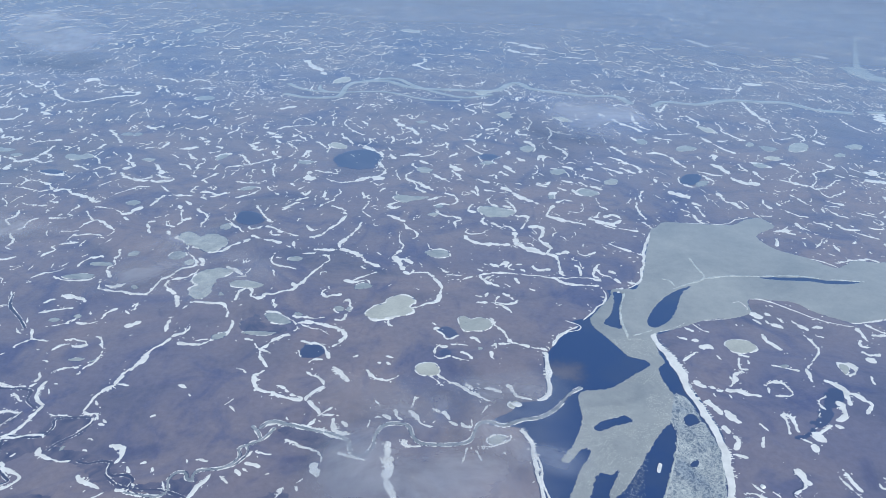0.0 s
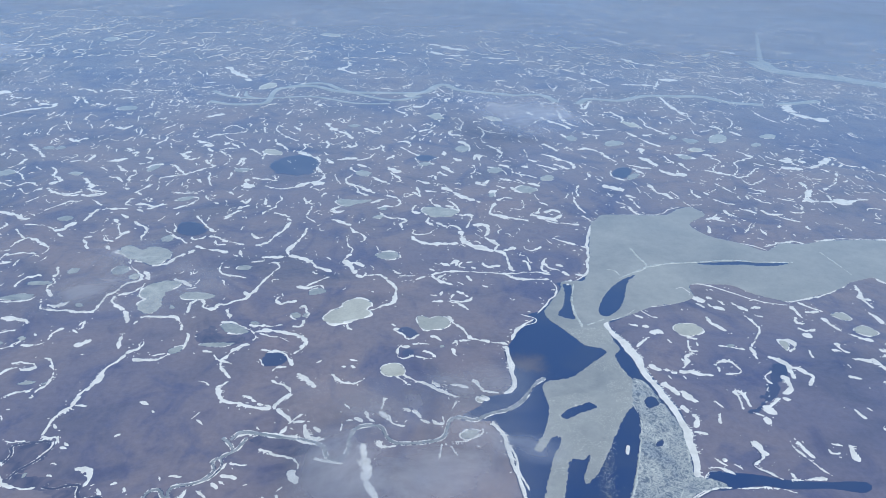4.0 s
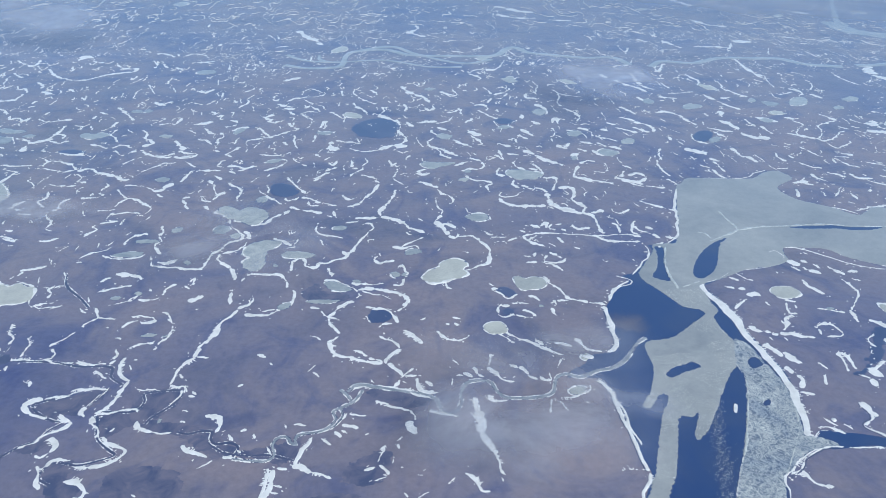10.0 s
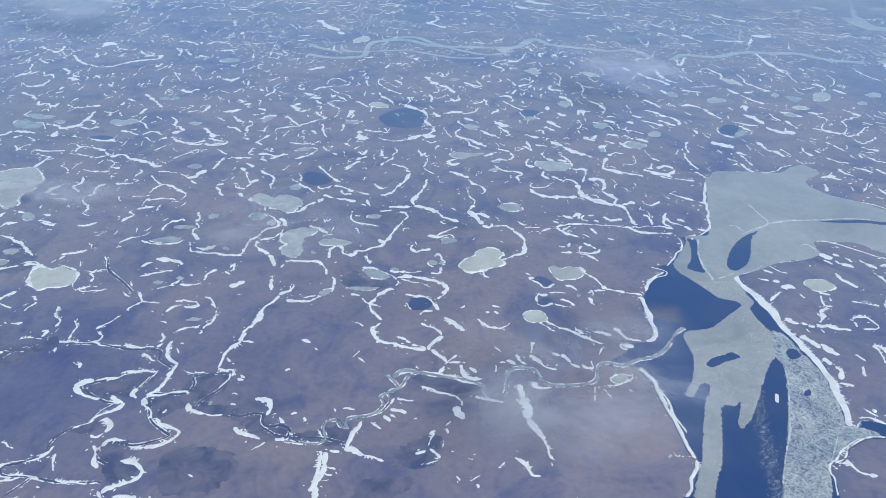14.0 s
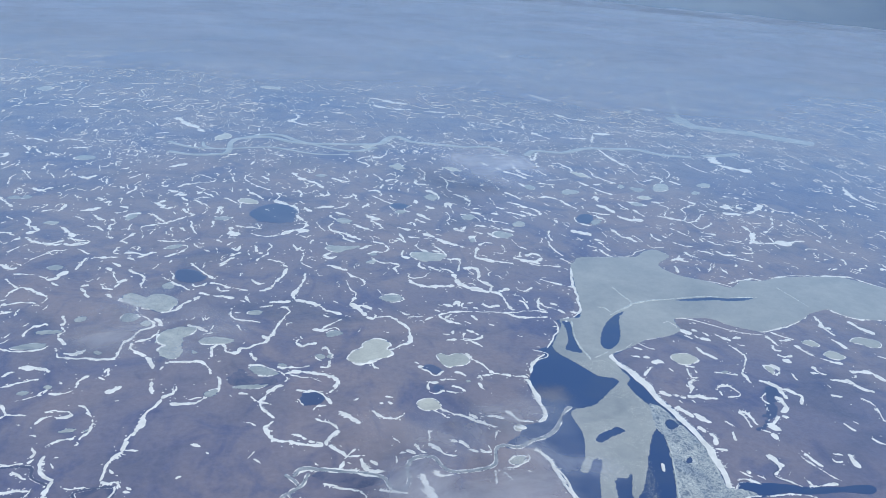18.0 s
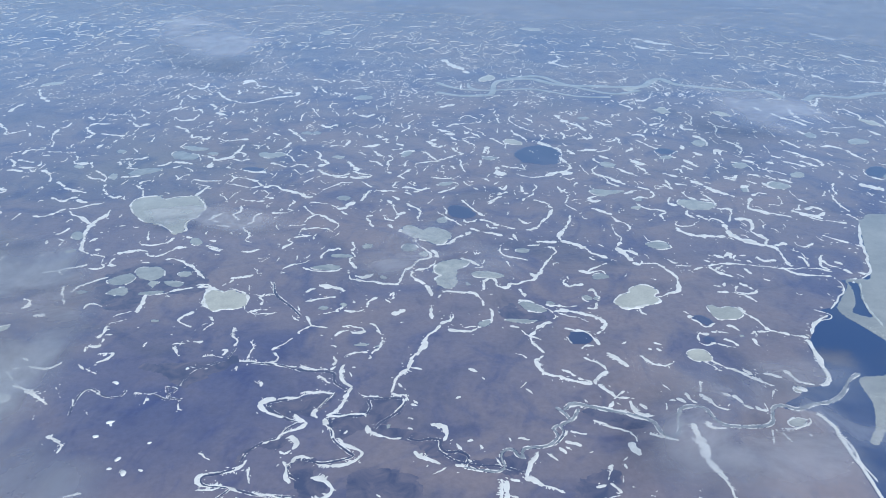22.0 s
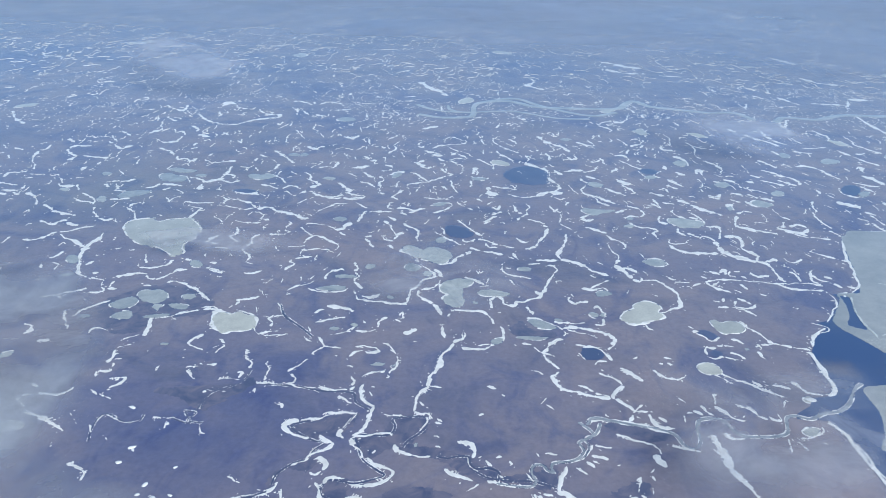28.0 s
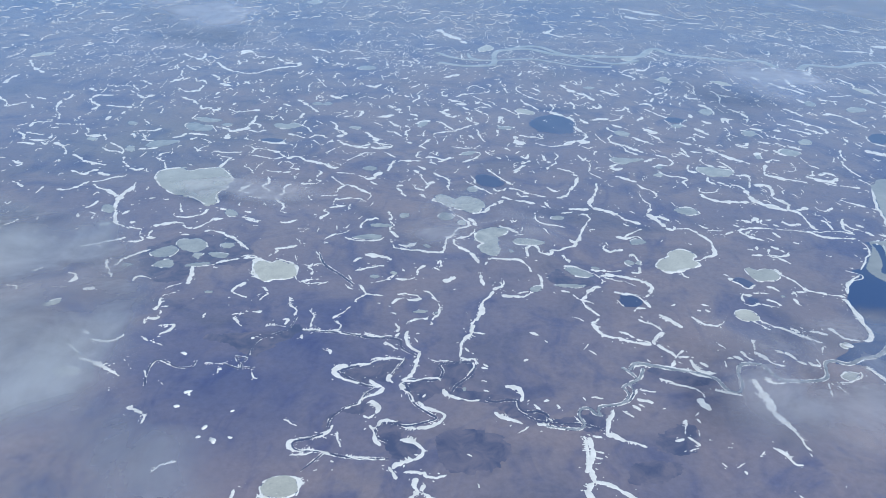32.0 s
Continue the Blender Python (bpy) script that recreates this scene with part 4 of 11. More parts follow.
    dark_stream([(-357.9, 367.2, 1.2), (-345.1, 362.1, 1.2), (-350.9, 374.0, 1.0), (-345.2, 374.3, 1.3), (-344.2, 382.2, 1.1)])
    snow_bank([(225.7, 343.0, 2.2), (228.9, 330.6, 2.2), (234.5, 318.6, 2.2)])
    snow_bank([(210.4, 315.3, 2.0), (222.5, 313.8, 2.0), (231.9, 314.2, 2.0)])
    snow_bank([(149.0, 637.0, 5.0), (161.4, 624.5, 4.9), (175.7, 614.7, 4.8)])
    snow_bank([(-402.1, 323.4, 2.3), (-393.2, 319.1, 1.8), (-387.5, 312.2, 1.4)])
    snow_bank([(-234.6, 261.8, 2.1), (-235.9, 254.0, 2.1), (-237.8, 247.2, 2.4), (-247.1, 239.9, 2.4), (-250.9, 234.9, 2.3)])
    snow_bank([(-237.8, 247.2, 2.4), (-230.5, 241.0, 2.3), (-223.4, 234.9, 2.3)])
    snow_bank([(-272.2, 239.9, 1.4), (-265.0, 238.1, 1.4)])
    snow_bank([(-372.1, 272.2, 2.2), (-367.9, 277.7, 2.3), (-361.2, 280.6, 2.3)])
    snow_bank([(-400.4, 322.7, 2.8), (-391.4, 317.6, 2.1), (-389.5, 310.3, 2.1)])
    snow_bank([(461.0, 751.1, 5.7), (444.3, 720.5, 10.4), (475.7, 717.7, 10.5), (509.1, 722.1, 10.7)])
    snow_bank([(523.5, 808.4, 5.4), (506.2, 777.6, 2.9), (475.4, 749.9, 5.6)])
    snow_bank([(613.7, 1098.8, 13.2), (597.8, 1047.7, 14.9), (625.9, 1014.3, 14.9)])
    snow_bank([(481.9, 845.4, 10.6), (499.4, 821.3, 10.1), (541.5, 853.2, 8.8)])
    snow_bank([(570.8, 772.5, 9.1), (563.5, 742.4, 7.0), (549.8, 729.9, 4.5)])
    snow_bank([(733.5, 933.8, 11.8), (708.9, 880.2, 12.3), (713.4, 841.7, 12.3)])
    snow_bank([(24.2, 356.1, 2.0), (26.8, 346.6, 2.0)])
    snow_bank([(24.5, 358.6, 2.0), (34.7, 359.7, 2.0), (43.8, 363.9, 1.8), (45.9, 369.6, 1.4)])
    snow_bank([(-228.6, 1300.9, 10.0), (-210.1, 1258.7, 10.1), (-196.8, 1240.4, 9.9), (-187.3, 1215.3, 8.3)])
    snow_bank([(-253.9, 1197.2, 10.7), (-236.0, 1204.3, 10.8)])
    snow_bank([(-51.3, 1296.5, 11.4), (-36.5, 1325.5, 8.3), (-40.2, 1359.6, 6.7)])
    snow_bank([(-51.3, 1296.5, 12.0), (-27.7, 1269.4, 11.6)])
    snow_bank([(-218.8, 1019.4, 8.0), (-198.7, 1035.0, 8.2)])
    snow_bank([(114.0, 1472.9, 7.7), (115.3, 1433.2, 12.2), (146.5, 1410.3, 12.4), (173.2, 1411.1, 12.5)])
    snow_bank([(119.6, 1509.6, 13.7), (149.0, 1474.2, 13.3), (174.6, 1459.9, 13.2)])
    snow_bank([(197.8, 1397.8, 12.3), (233.1, 1389.5, 12.3)])
    snow_bank([(452.5, 1405.2, 12.9), (471.6, 1363.9, 12.5), (494.0, 1350.9, 12.5)])
    snow_bank([(468.6, 1598.2, 13.0), (483.5, 1557.9, 12.5), (497.4, 1524.8, 12.1)])
    snow_bank([(354.1, 1248.5, 10.0), (368.9, 1200.1, 9.4)])
    snow_bank([(393.7, 1211.3, 10.1), (446.5, 1204.5, 10.2)])
    snow_bank([(424.1, 1154.9, 4.0), (441.2, 1190.0, 4.2), (470.7, 1250.2, 4.6)])
    snow_bank([(467.8, 1242.4, 12.8), (496.0, 1242.8, 12.9)])
    snow_bank([(560.8, 1283.7, 11.7), (589.4, 1259.9, 11.5)])
    snow_bank([(663.8, 1493.1, 12.5), (691.6, 1462.5, 12.2)])
    snow_bank([(316.2, 1255.7, 10.3), (333.7, 1229.1, 10.0)])
    snow_bank([(272.6, 1164.2, 4.9), (285.5, 1199.2, 5.1)])
    snow_bank([(494.6, 1165.7, 2.9), (509.2, 1201.5, 2.9)])
    snow_bank([(297.5, 1096.3, 4.6), (293.4, 1066.3, 7.7), (313.7, 1105.7, 5.3)])
    snow_bank([(-368.9, 368.0, 1.9), (-360.1, 366.8, 2.0), (-353.5, 370.4, 2.0)])
    snow_bank([(-339.2, 362.2, 0.9), (-336.1, 354.2, 1.2), (-331.7, 353.1, 1.5)])
    snow_bank([(-362.9, 419.7, 1.3), (-358.2, 412.8, 1.3), (-351.3, 404.0, 1.4)])
    snow_bank([(-344.0, 398.1, 2.7), (-339.5, 396.1, 2.7)])
    snow_bank([(-204.7, 249.5, 1.6), (-200.3, 247.3, 1.5), (-200.4, 244.4, 1.2)])
    snow_bank([(-314.0, 256.0, 1.7), (-311.1, 245.2, 1.6)])
    snow_bank([(-335.1, 246.2, 1.9), (-328.8, 251.1, 1.9), (-326.1, 255.2, 1.7), (-325.8, 261.5, 1.6)])
    snow_bank([(-324.3, 265.0, 1.1), (-319.7, 265.0, 1.1)])
    snow_bank([(-348.6, 297.4, 2.4), (-347.3, 299.7, 2.4)])
    snow_bank([(-360.0, 362.1, 1.6), (-358.6, 358.1, 1.6)])
    snow_bank([(-19.9, 362.0, 1.7), (-13.7, 355.7, 1.7)])
    snow_bank([(19.0, 357.6, 1.4), (16.1, 344.2, 1.4)])
    snow_bank([(174.8, 334.7, 2.7), (179.1, 328.2, 2.7)])
    snow_bank([(184.2, 329.0, 2.4), (186.9, 325.0, 2.4)])
    snow_bank([(166.9, 327.1, 2.0), (174.8, 326.9, 2.1), (180.4, 321.5, 2.1)])
    snow_bank([(202.3, 346.5, 3.4), (204.8, 336.7, 2.4), (195.3, 327.2, 2.4), (199.3, 320.8, 3.3), (206.2, 314.1, 3.3)])
    snow_bank([(213.4, 320.4, 3.4), (213.5, 315.3, 3.3)])
    snow_bank([(130.9, 288.2, 1.5), (142.4, 294.8, 1.4), (150.6, 303.9, 1.5), (163.3, 310.5, 1.9), (174.5, 311.5, 2.1)])
    snow_bank([(142.8, 292.3, 2.7), (146.0, 284.4, 2.8), (154.3, 280.9, 2.7)])
    snow_bank([(175.7, 310.1, 1.1), (193.0, 309.1, 1.1), (208.2, 305.5, 1.1)])
    snow_bank([(47.6, 298.1, 1.1), (62.3, 297.1, 1.2)])
    snow_bank([(430.2, 1134.5, 9.9), (427.0, 1082.2, 9.8), (431.8, 1045.1, 9.7)])
    snow_bank([(461.8, 773.0, 9.0), (457.8, 751.2, 4.5), (434.8, 718.1, 3.1)])
    snow_bank([(338.5, 693.2, 6.1), (343.3, 679.1, 6.0)])
    snow_bank([(310.8, 675.1, 5.0), (328.0, 679.2, 5.1)])
    snow_bank([(410.3, 728.9, 6.1), (426.9, 718.1, 6.0)])
    snow_bank([(388.0, 679.0, 5.4), (405.0, 665.3, 5.3)])
    snow_bank([(353.6, 665.5, 2.4), (337.1, 643.4, 2.3)])
    snow_bank([(466.0, 821.4, 8.7), (485.9, 815.9, 8.7)])
    snow_bank([(485.9, 854.6, 10.9), (501.9, 840.9, 10.7)])
    snow_bank([(508.0, 890.2, 9.9), (522.7, 881.9, 9.9)])
    snow_bank([(-799.9, 1065.7, 3.6), (-776.6, 1027.9, 6.0), (-755.4, 1006.3, 7.7)])
    snow_bank([(-782.1, 955.6, 8.0), (-784.9, 982.1, 8.7), (-782.3, 996.0, 9.2)])
    snow_bank([(-613.8, 980.2, 7.1), (-596.4, 960.3, 6.9)])
    snow_bank([(-497.4, 696.0, 2.8), (-490.8, 681.5, 2.8)])
    snow_bank([(-411.2, 408.4, 2.2), (-402.4, 409.5, 1.9), (-402.2, 403.5, 2.1), (-407.1, 398.6, 2.2)])
    snow_bank([(-411.5, 391.2, 2.3), (-401.5, 385.4, 2.3)])
    snow_bank([(-417.9, 394.8, 1.8), (-413.1, 389.9, 1.8)])
    snow_bank([(-450.4, 391.1, 2.4), (-438.6, 389.2, 2.5), (-433.0, 393.3, 2.6), (-430.7, 397.3, 2.5)])
    snow_bank([(-462.1, 385.4, 1.9), (-456.0, 379.5, 1.8), (-451.7, 374.9, 1.7)])
    snow_bank([(-459.0, 387.5, 2.2), (-454.2, 389.0, 2.2)])
    snow_bank([(-458.9, 400.5, 2.0), (-454.3, 397.4, 2.0)])
    snow_bank([(-449.0, 369.6, 2.7), (-440.9, 366.5, 2.7), (-431.3, 362.3, 2.4), (-419.7, 353.8, 2.2), (-414.0, 351.3, 2.5)])
    snow_bank([(-421.2, 370.4, 0.9), (-413.6, 360.3, 0.8)])
    snow_bank([(-399.5, 349.3, 1.7), (-404.2, 359.1, 1.7)])
    snow_bank([(-398.3, 369.2, 1.4), (-388.6, 363.9, 1.4)])
    snow_bank([(-391.0, 348.1, 0.8), (-388.4, 344.4, 0.8)])
    snow_bank([(-372.4, 339.4, 2.2), (-369.7, 334.4, 2.2)])
    snow_bank([(-387.2, 378.2, 2.4), (-384.1, 375.9, 2.4)])
    snow_bank([(-362.5, 378.2, 1.4), (-360.8, 376.5, 1.4)])
    snow_bank([(-359.0, 357.5, 1.8), (-359.6, 363.1, 1.8)])
    snow_bank([(-420.1, 339.6, 1.5), (-419.0, 342.9, 1.5)])
    snow_patch(-371.8, 338.4, 3.0)
    snow_patch(-374.5, 325.3, 2.3)
    snow_patch(-353.6, 307.4, 2.5)
    snow_patch(-345.8, 296.5, 3.1)
    snow_patch(-355.0, 299.5, 1.8)
    snow_patch(-337.5, 299.3, 1.8)
    snow_patch(-341.4, 321.6, 1.9)
    snow_patch(-358.5, 361.3, 2.4)
    snow_patch(-384.9, 377.2, 2.5)
    snow_patch(-345.4, 395.7, 2.2)
    snow_patch(49.9, 398.7, 5.0)
    snow_patch(179.9, 333.0, 2.6)
    snow_bank([(96.6, 500.7, 3.0), (103.3, 492.1, 3.0), (88.6, 481.4, 2.9), (79.7, 466.4, 2.8)], 0, 0.3)
    snow_bank([(76.3, 457.6, 3.6), (73.3, 431.2, 3.4), (72.9, 414.9, 3.3), (68.8, 405.7, 3.3), (63.4, 402.9, 3.3)], 0, 0.3)
    snow_bank([(50.2, 374.8, 2.7), (55.7, 363.9, 2.7), (59.2, 348.5, 2.6), (60.0, 329.4, 2.5), (61.9, 317.3, 2.5)], 0, 0.3)
    snow_bank([(162.8, 313.3, 2.0), (149.2, 304.4, 1.9), (131.6, 288.4, 1.9), (129.2, 279.4, 1.8), (125.6, 267.0, 1.8)], 0, 0.3)
    snow_bank([(161.9, 318.5, 0.9), (167.9, 324.6, 1.0), (181.4, 322.1, 1.0)], 0, 0.3)
    snow_bank([(153.2, 488.5, 6), (155.2, 479.4, 8), (157.6, 465.9, 9), (161.6, 452.1, 9), (162.4, 429.1, 8.5), (164.1, 409.0, 8.5), (167.2, 389.5, 8), (168.6, 371.9, 8), (166.8, 355.9, 7.5), (164.4, 340.3, 7), (160.3, 325.7, 6.5), (158.3, 320.1, 5)], 1, 0.3)
    snow_bank([(193.0, 666.2, 3), (184.0, 643.1, 6), (175.2, 611.8, 5), (167.9, 582.8, 7), (163.2, 568.1, 6), (150.2, 554.1, 3)], 0, 0.3)
    snow_bank([(195.5, 668.8, 3), (207.7, 680.8, 3.4), (223.9, 687.5, 3.4), (246.8, 688.6, 2.4), (268.2, 688.2, 2.6), (283.0, 699.4, 3), (297.4, 706.5, 3)], 0, 0.3)
    snow_bank([(285.8, 662.0, 5), (287.2, 646.3, 5), (294.3, 631.1, 4), (311.3, 622.3, 3.5), (324.6, 617.2, 3), (340.3, 605.1, 2.5)], 0, 0.3)
    snow_bank([(101.2, 493.2, 3.5), (93.7, 487.6, 4.5), (86.3, 479.6, 4.5), (79.7, 466.5, 3)], 0, 0.3)
    snow_bank([(75.5, 459.0, 4), (74.3, 447.2, 5), (74.4, 434.5, 5.5), (73.5, 421.6, 5.5), (70.4, 410.6, 5), (64.4, 404.4, 3)], 0, 0.3)
    snow_bank([(51.2, 375.6, 2.5), (54.8, 369.9, 3.5), (56.8, 361.1, 3.8), (57.6, 348.0, 3.8), (57.9, 331.2, 3.8), (58.9, 310.9, 3.5), (61.0, 295.4, 3)], 0, 0.3)
    snow_bank([(60.7, 294.5, 2.5), (57.2, 286.5, 3), (52.0, 277.3, 3), (47.3, 268.9, 3)], 0, 0.3)
    snow_bank([(107.1, 502.3, 2.5), (116.4, 517.0, 3.5), (128.2, 533.3, 4), (131.4, 542.7, 3), (129.1, 549.6, 1.5)], 0, 0.3)
    snow_bank([(225.3, 535.8, 3), (233.9, 538.4, 4), (236.2, 530.7, 4), (233.9, 522.4, 3)], 0, 0.3)
    snow_bank([(242.1, 543.1, 2), (255.7, 541.8, 3), (267.5, 531.9, 3.2), (279.9, 519.4, 3), (293.8, 510.9, 2.4), (308.4, 506.0, 2)], 0, 0.3)
    snow_bank([(157.7, 490.0, 2.4), (173.0, 496.4, 2.6), (188.5, 508.1, 2.2), (207.0, 509.4, 1.4), (223.5, 514.4, 1.4)], 0, 0.3)
    pressure_ridge([(386.7, 598.6, 3.0), (388.5, 578.6, 3.0), (390.6, 555.7, 3.0)])
    pressure_ridge([(214.2, 612.2, 2.5), (216.1, 592.8, 4), (216.8, 576.4, 4.5), (200.9, 565.2, 3.5), (187.0, 556.3, 3)])
    pressure_ridge([(216.4, 575.3, 3.2), (239.1, 581.3, 3.2), (267.2, 582.9, 3.2), (293.6, 585.6, 3.2), (316.9, 581.9, 3.2), (349.6, 579.0, 3.2)])
    pressure_ridge([(181.9, 571.8, 2.5), (187.0, 569.6, 2.5), (189.3, 557.2, 2.5)])
    pressure_ridge([(145.5, 546.3, 2.6), (137.8, 521.0, 2.6), (135.0, 503.3, 2.6), (135.7, 488.9, 2.6), (135.2, 480.8, 2.6)])
    pressure_ridge([(143.3, 387.9, 2.0), (143.5, 379.0, 2.0), (142.9, 370.4, 2.0), (138.5, 356.8, 2.0), (121.9, 317.6, 2.0), (109.8, 295.2, 2.0), (100.3, 276.3, 2.0)])
    pressure_ridge([(155.2, 491.8, 1.6), (148.3, 487.8, 1.6), (140.5, 483.9, 1.6)])
    pressure_ridge([(165.7, 361.3, 1.0), (161.6, 343.0, 1.0), (155.7, 325.8, 1.0), (144.5, 307.8, 1.0), (133.3, 291.1, 1.0)])
    drift([(-317.9, 976.7, 3.3), (-309.6, 969.9, 4.6), (-303.6, 975.1, 3.1), (-303.5, 982.4, 1.7)])
    drift([(-259.0, 997.4, 2.9), (-253.0, 990.3, 1.4), (-254.8, 977.9, 2.9), (-262.1, 970.2, 3.9)])
    drift([(-287.4, 966.4, 2.9), (-285.8, 945.4, 2.9)])
    drift([(-219.0, 955.9, 4.5), (-223.0, 948.7, 2.3), (-219.4, 935.2, 4.3), (-215.2, 939.9, 5.3)])
    drift([(-188.5, 974.3, 3.4), (-180.8, 984.5, 4.9), (-169.2, 972.9, 3.2), (-161.5, 963.8, 1.4), (-166.5, 954.0, 4.0), (-181.5, 948.6, 4.5), (-194.8, 943.3, 4.1), (-204.2, 933.7, 3.6)])
    drift([(-189.2, 974.2, 1.5), (-189.2, 957.5, 1.4)])
    drift([(-183.3, 937.0, 3.6), (-177.8, 928.3, 3.8), (-172.5, 921.9, 2.2), (-178.4, 910.7, 4.0), (-181.4, 906.2, 4.3)])
    drift([(-212.9, 919.9, 5.0), (-202.0, 911.7, 5.4), (-195.1, 909.9, 6.1)])
    drift([(-204.6, 905.1, 6.3), (-192.5, 903.6, 6.3)])
    drift([(-198.0, 892.7, 4.4), (-190.3, 880.7, 4.4)])
    drift([(-173.0, 910.9, 3.5), (-167.7, 902.6, 3.5), (-162.5, 894.4, 3.5)])
    drift([(-182.9, 885.1, 3.3), (-173.7, 893.9, 4.2), (-163.4, 888.1, 3.5)])
    drift([(-181.4, 883.1, 2.7), (-175.4, 873.2, 2.8), (-169.6, 865.5, 2.1), (-167.4, 853.8, 1.6), (-169.5, 840.3, 2.1), (-172.2, 834.5, 2.7)])
    drift([(-252.2, 935.7, 2.1), (-251.3, 924.6, 2.9), (-256.0, 915.6, 3.7), (-257.9, 906.8, 3.0)])
    drift([(-269.1, 934.9, 3.0), (-265.3, 928.3, 3.0)])
    drift([(-286.4, 892.8, 3.7), (-281.7, 884.7, 3.6), (-276.1, 874.8, 3.5)])
    drift([(-276.1, 874.8, 3.8), (-273.3, 881.0, 3.8)])
    drift([(-260.5, 861.5, 5.1), (-252.3, 857.9, 3.5), (-250.5, 850.3, 2.7), (-255.5, 842.4, 4.9), (-261.3, 840.3, 5.6)])
    drift([(-293.4, 852.3, 5.9), (-284.5, 854.6, 5.8), (-280.5, 856.7, 5.7)])
    drift([(-229.7, 878.9, 4.7), (-222.0, 869.1, 5.3), (-214.3, 863.5, 6.0)])
    drift([(-217.0, 859.5, 5.1), (-209.8, 852.0, 7.5), (-206.0, 858.0, 5.3)])
    drift([(-220.6, 873.2, 5.6), (-215.1, 881.6, 5.7)])
    drift([(-223.5, 836.2, 3.0), (-219.0, 825.2, 3.2), (-213.3, 814.6, 3.8), (-207.7, 807.7, 4.3)])
    drift([(-206.4, 807.7, 4.0), (-212.0, 804.0, 4.3), (-220.8, 801.9, 4.2), (-229.0, 796.4, 3.3), (-230.4, 789.5, 1.5), (-228.2, 782.8, 1.6)])
    drift([(-206.4, 807.7, 2.8), (-198.4, 816.9, 2.9), (-189.9, 824.5, 3.1), (-181.4, 832.3, 3.1)])
    drift([(-193.4, 852.7, 3.9), (-188.3, 839.5, 3.9)])
    drift([(-186.1, 835.8, 6.0), (-180.8, 832.3, 6.0)])
    drift([(-202.4, 842.7, 2.2), (-199.7, 835.3, 2.2)])
    drift([(-284.0, 835.6, 3.6), (-275.5, 823.0, 4.2), (-270.0, 819.6, 5.6)])
    drift([(-263.1, 821.7, 3.4), (-257.7, 807.5, 3.1), (-261.8, 800.4, 3.8), (-260.3, 785.0, 3.1), (-260.3, 771.7, 2.9), (-255.4, 763.7, 3.9)])
    drift([(-251.6, 825.8, 3.6), (-246.9, 835.2, 4.9), (-237.9, 837.5, 5.6)])
    frozen_lake([(-249.5, 820.4), (-246.6, 833.4), (-239.5, 835.5), (-240.3, 824.4), (-245.3, 816.9)], False)
    drift([(-240.6, 806.4, 2.5), (-242.6, 795.9, 2.1), (-241.9, 784.0, 1.8)])
    drift([(-235.1, 777.5, 3.1), (-239.3, 767.5, 3.3), (-246.1, 756.0, 1.9), (-239.7, 751.5, 3.5)])
    drift([(-191.4, 790.8, 4.7), (-187.5, 782.5, 4.6)])
    drift([(-182.6, 812.2, 2.4), (-180.1, 791.2, 2.4), (-175.4, 772.9, 2.5)])
    drift([(-156.1, 837.0, 2.8), (-154.2, 856.3, 5.5), (-151.5, 842.9, 2.5), (-153.3, 831.5, 2.9)])
    drift([(-159.2, 827.6, 4.0), (-152.8, 824.2, 4.2), (-143.3, 820.9, 4.5), (-140.3, 822.8, 4.0)])
    drift([(-159.5, 813.0, 2.6), (-160.4, 800.6, 2.6), (-161.0, 791.9, 2.6)])
    frozen_lake([(-160.0, 820.2), (-152.8, 824.2), (-141.6, 822.8), (-144.9, 815.4), (-153.4, 813.3)], False)
    drift([(-140.5, 790.9, 5.5), (-140.9, 775.7, 5.6), (-136.4, 767.6, 8.1)])
    drift([(-144.3, 762.5, 4.4), (-137.2, 759.5, 4.4)])
    open_pond([(-120.9, 838.5), (-111.2, 854.2), (-97.1, 866.6), (-84.1, 865.2), (-74.4, 855.8), (-70.8, 840.5), (-73.1, 821.8), (-78.2, 808.9), (-90.5, 803.2), (-102.8, 808.0), (-112.1, 811.2), (-118.6, 823.7)])
    drift([(-90.6, 877.0, 6.9), (-82.7, 869.3, 6.6), (-74.4, 859.7, 5.7), (-69.4, 850.1, 3.1), (-71.0, 831.1, 2.9), (-67.6, 816.5, 3.8), (-62.3, 804.2, 3.1), (-63.9, 791.9, 3.5), (-69.5, 783.2, 5.8), (-81.6, 776.1, 6.2), (-90.5, 767.5, 5.6)])
    drift([(-90.5, 767.5, 3.0), (-102.3, 762.3, 3.2), (-114.1, 766.7, 2.9), (-121.3, 773.1, 2.5)])
    drift([(-68.1, 850.2, 1.9), (-69.9, 821.9, 1.9), (-71.5, 807.4, 1.9)])
    drift([(-136.0, 796.3, 4.9), (-126.8, 793.1, 4.9), (-117.7, 790.0, 4.9), (-111.6, 788.5, 5.0)])
    drift([(-88.6, 910.7, 2.8), (-87.2, 893.7, 2.8), (-91.9, 879.0, 2.8), (-85.3, 877.2, 7.9)])
    drift([(-124.9, 924.3, 4.4), (-117.7, 909.3, 4.5), (-110.7, 896.8, 4.1), (-106.5, 884.5, 3.6)])
    drift([(-63.1, 920.7, 3.8), (-59.4, 907.8, 2.8), (-62.4, 894.8, 3.1)])
    drift([(-125.3, 982.7, 2.2), (-126.2, 965.7, 2.3), (-120.9, 954.1, 3.4)])
    drift([(-140.8, 974.5, 2.2), (-138.5, 953.2, 2.2)])
    drift([(-103.6, 976.6, 4.2), (-97.8, 967.2, 3.5), (-96.3, 960.1, 2.5)])
    drift([(-118.6, 947.3, 4.2), (-107.9, 931.8, 4.5), (-97.5, 921.2, 4.9)])
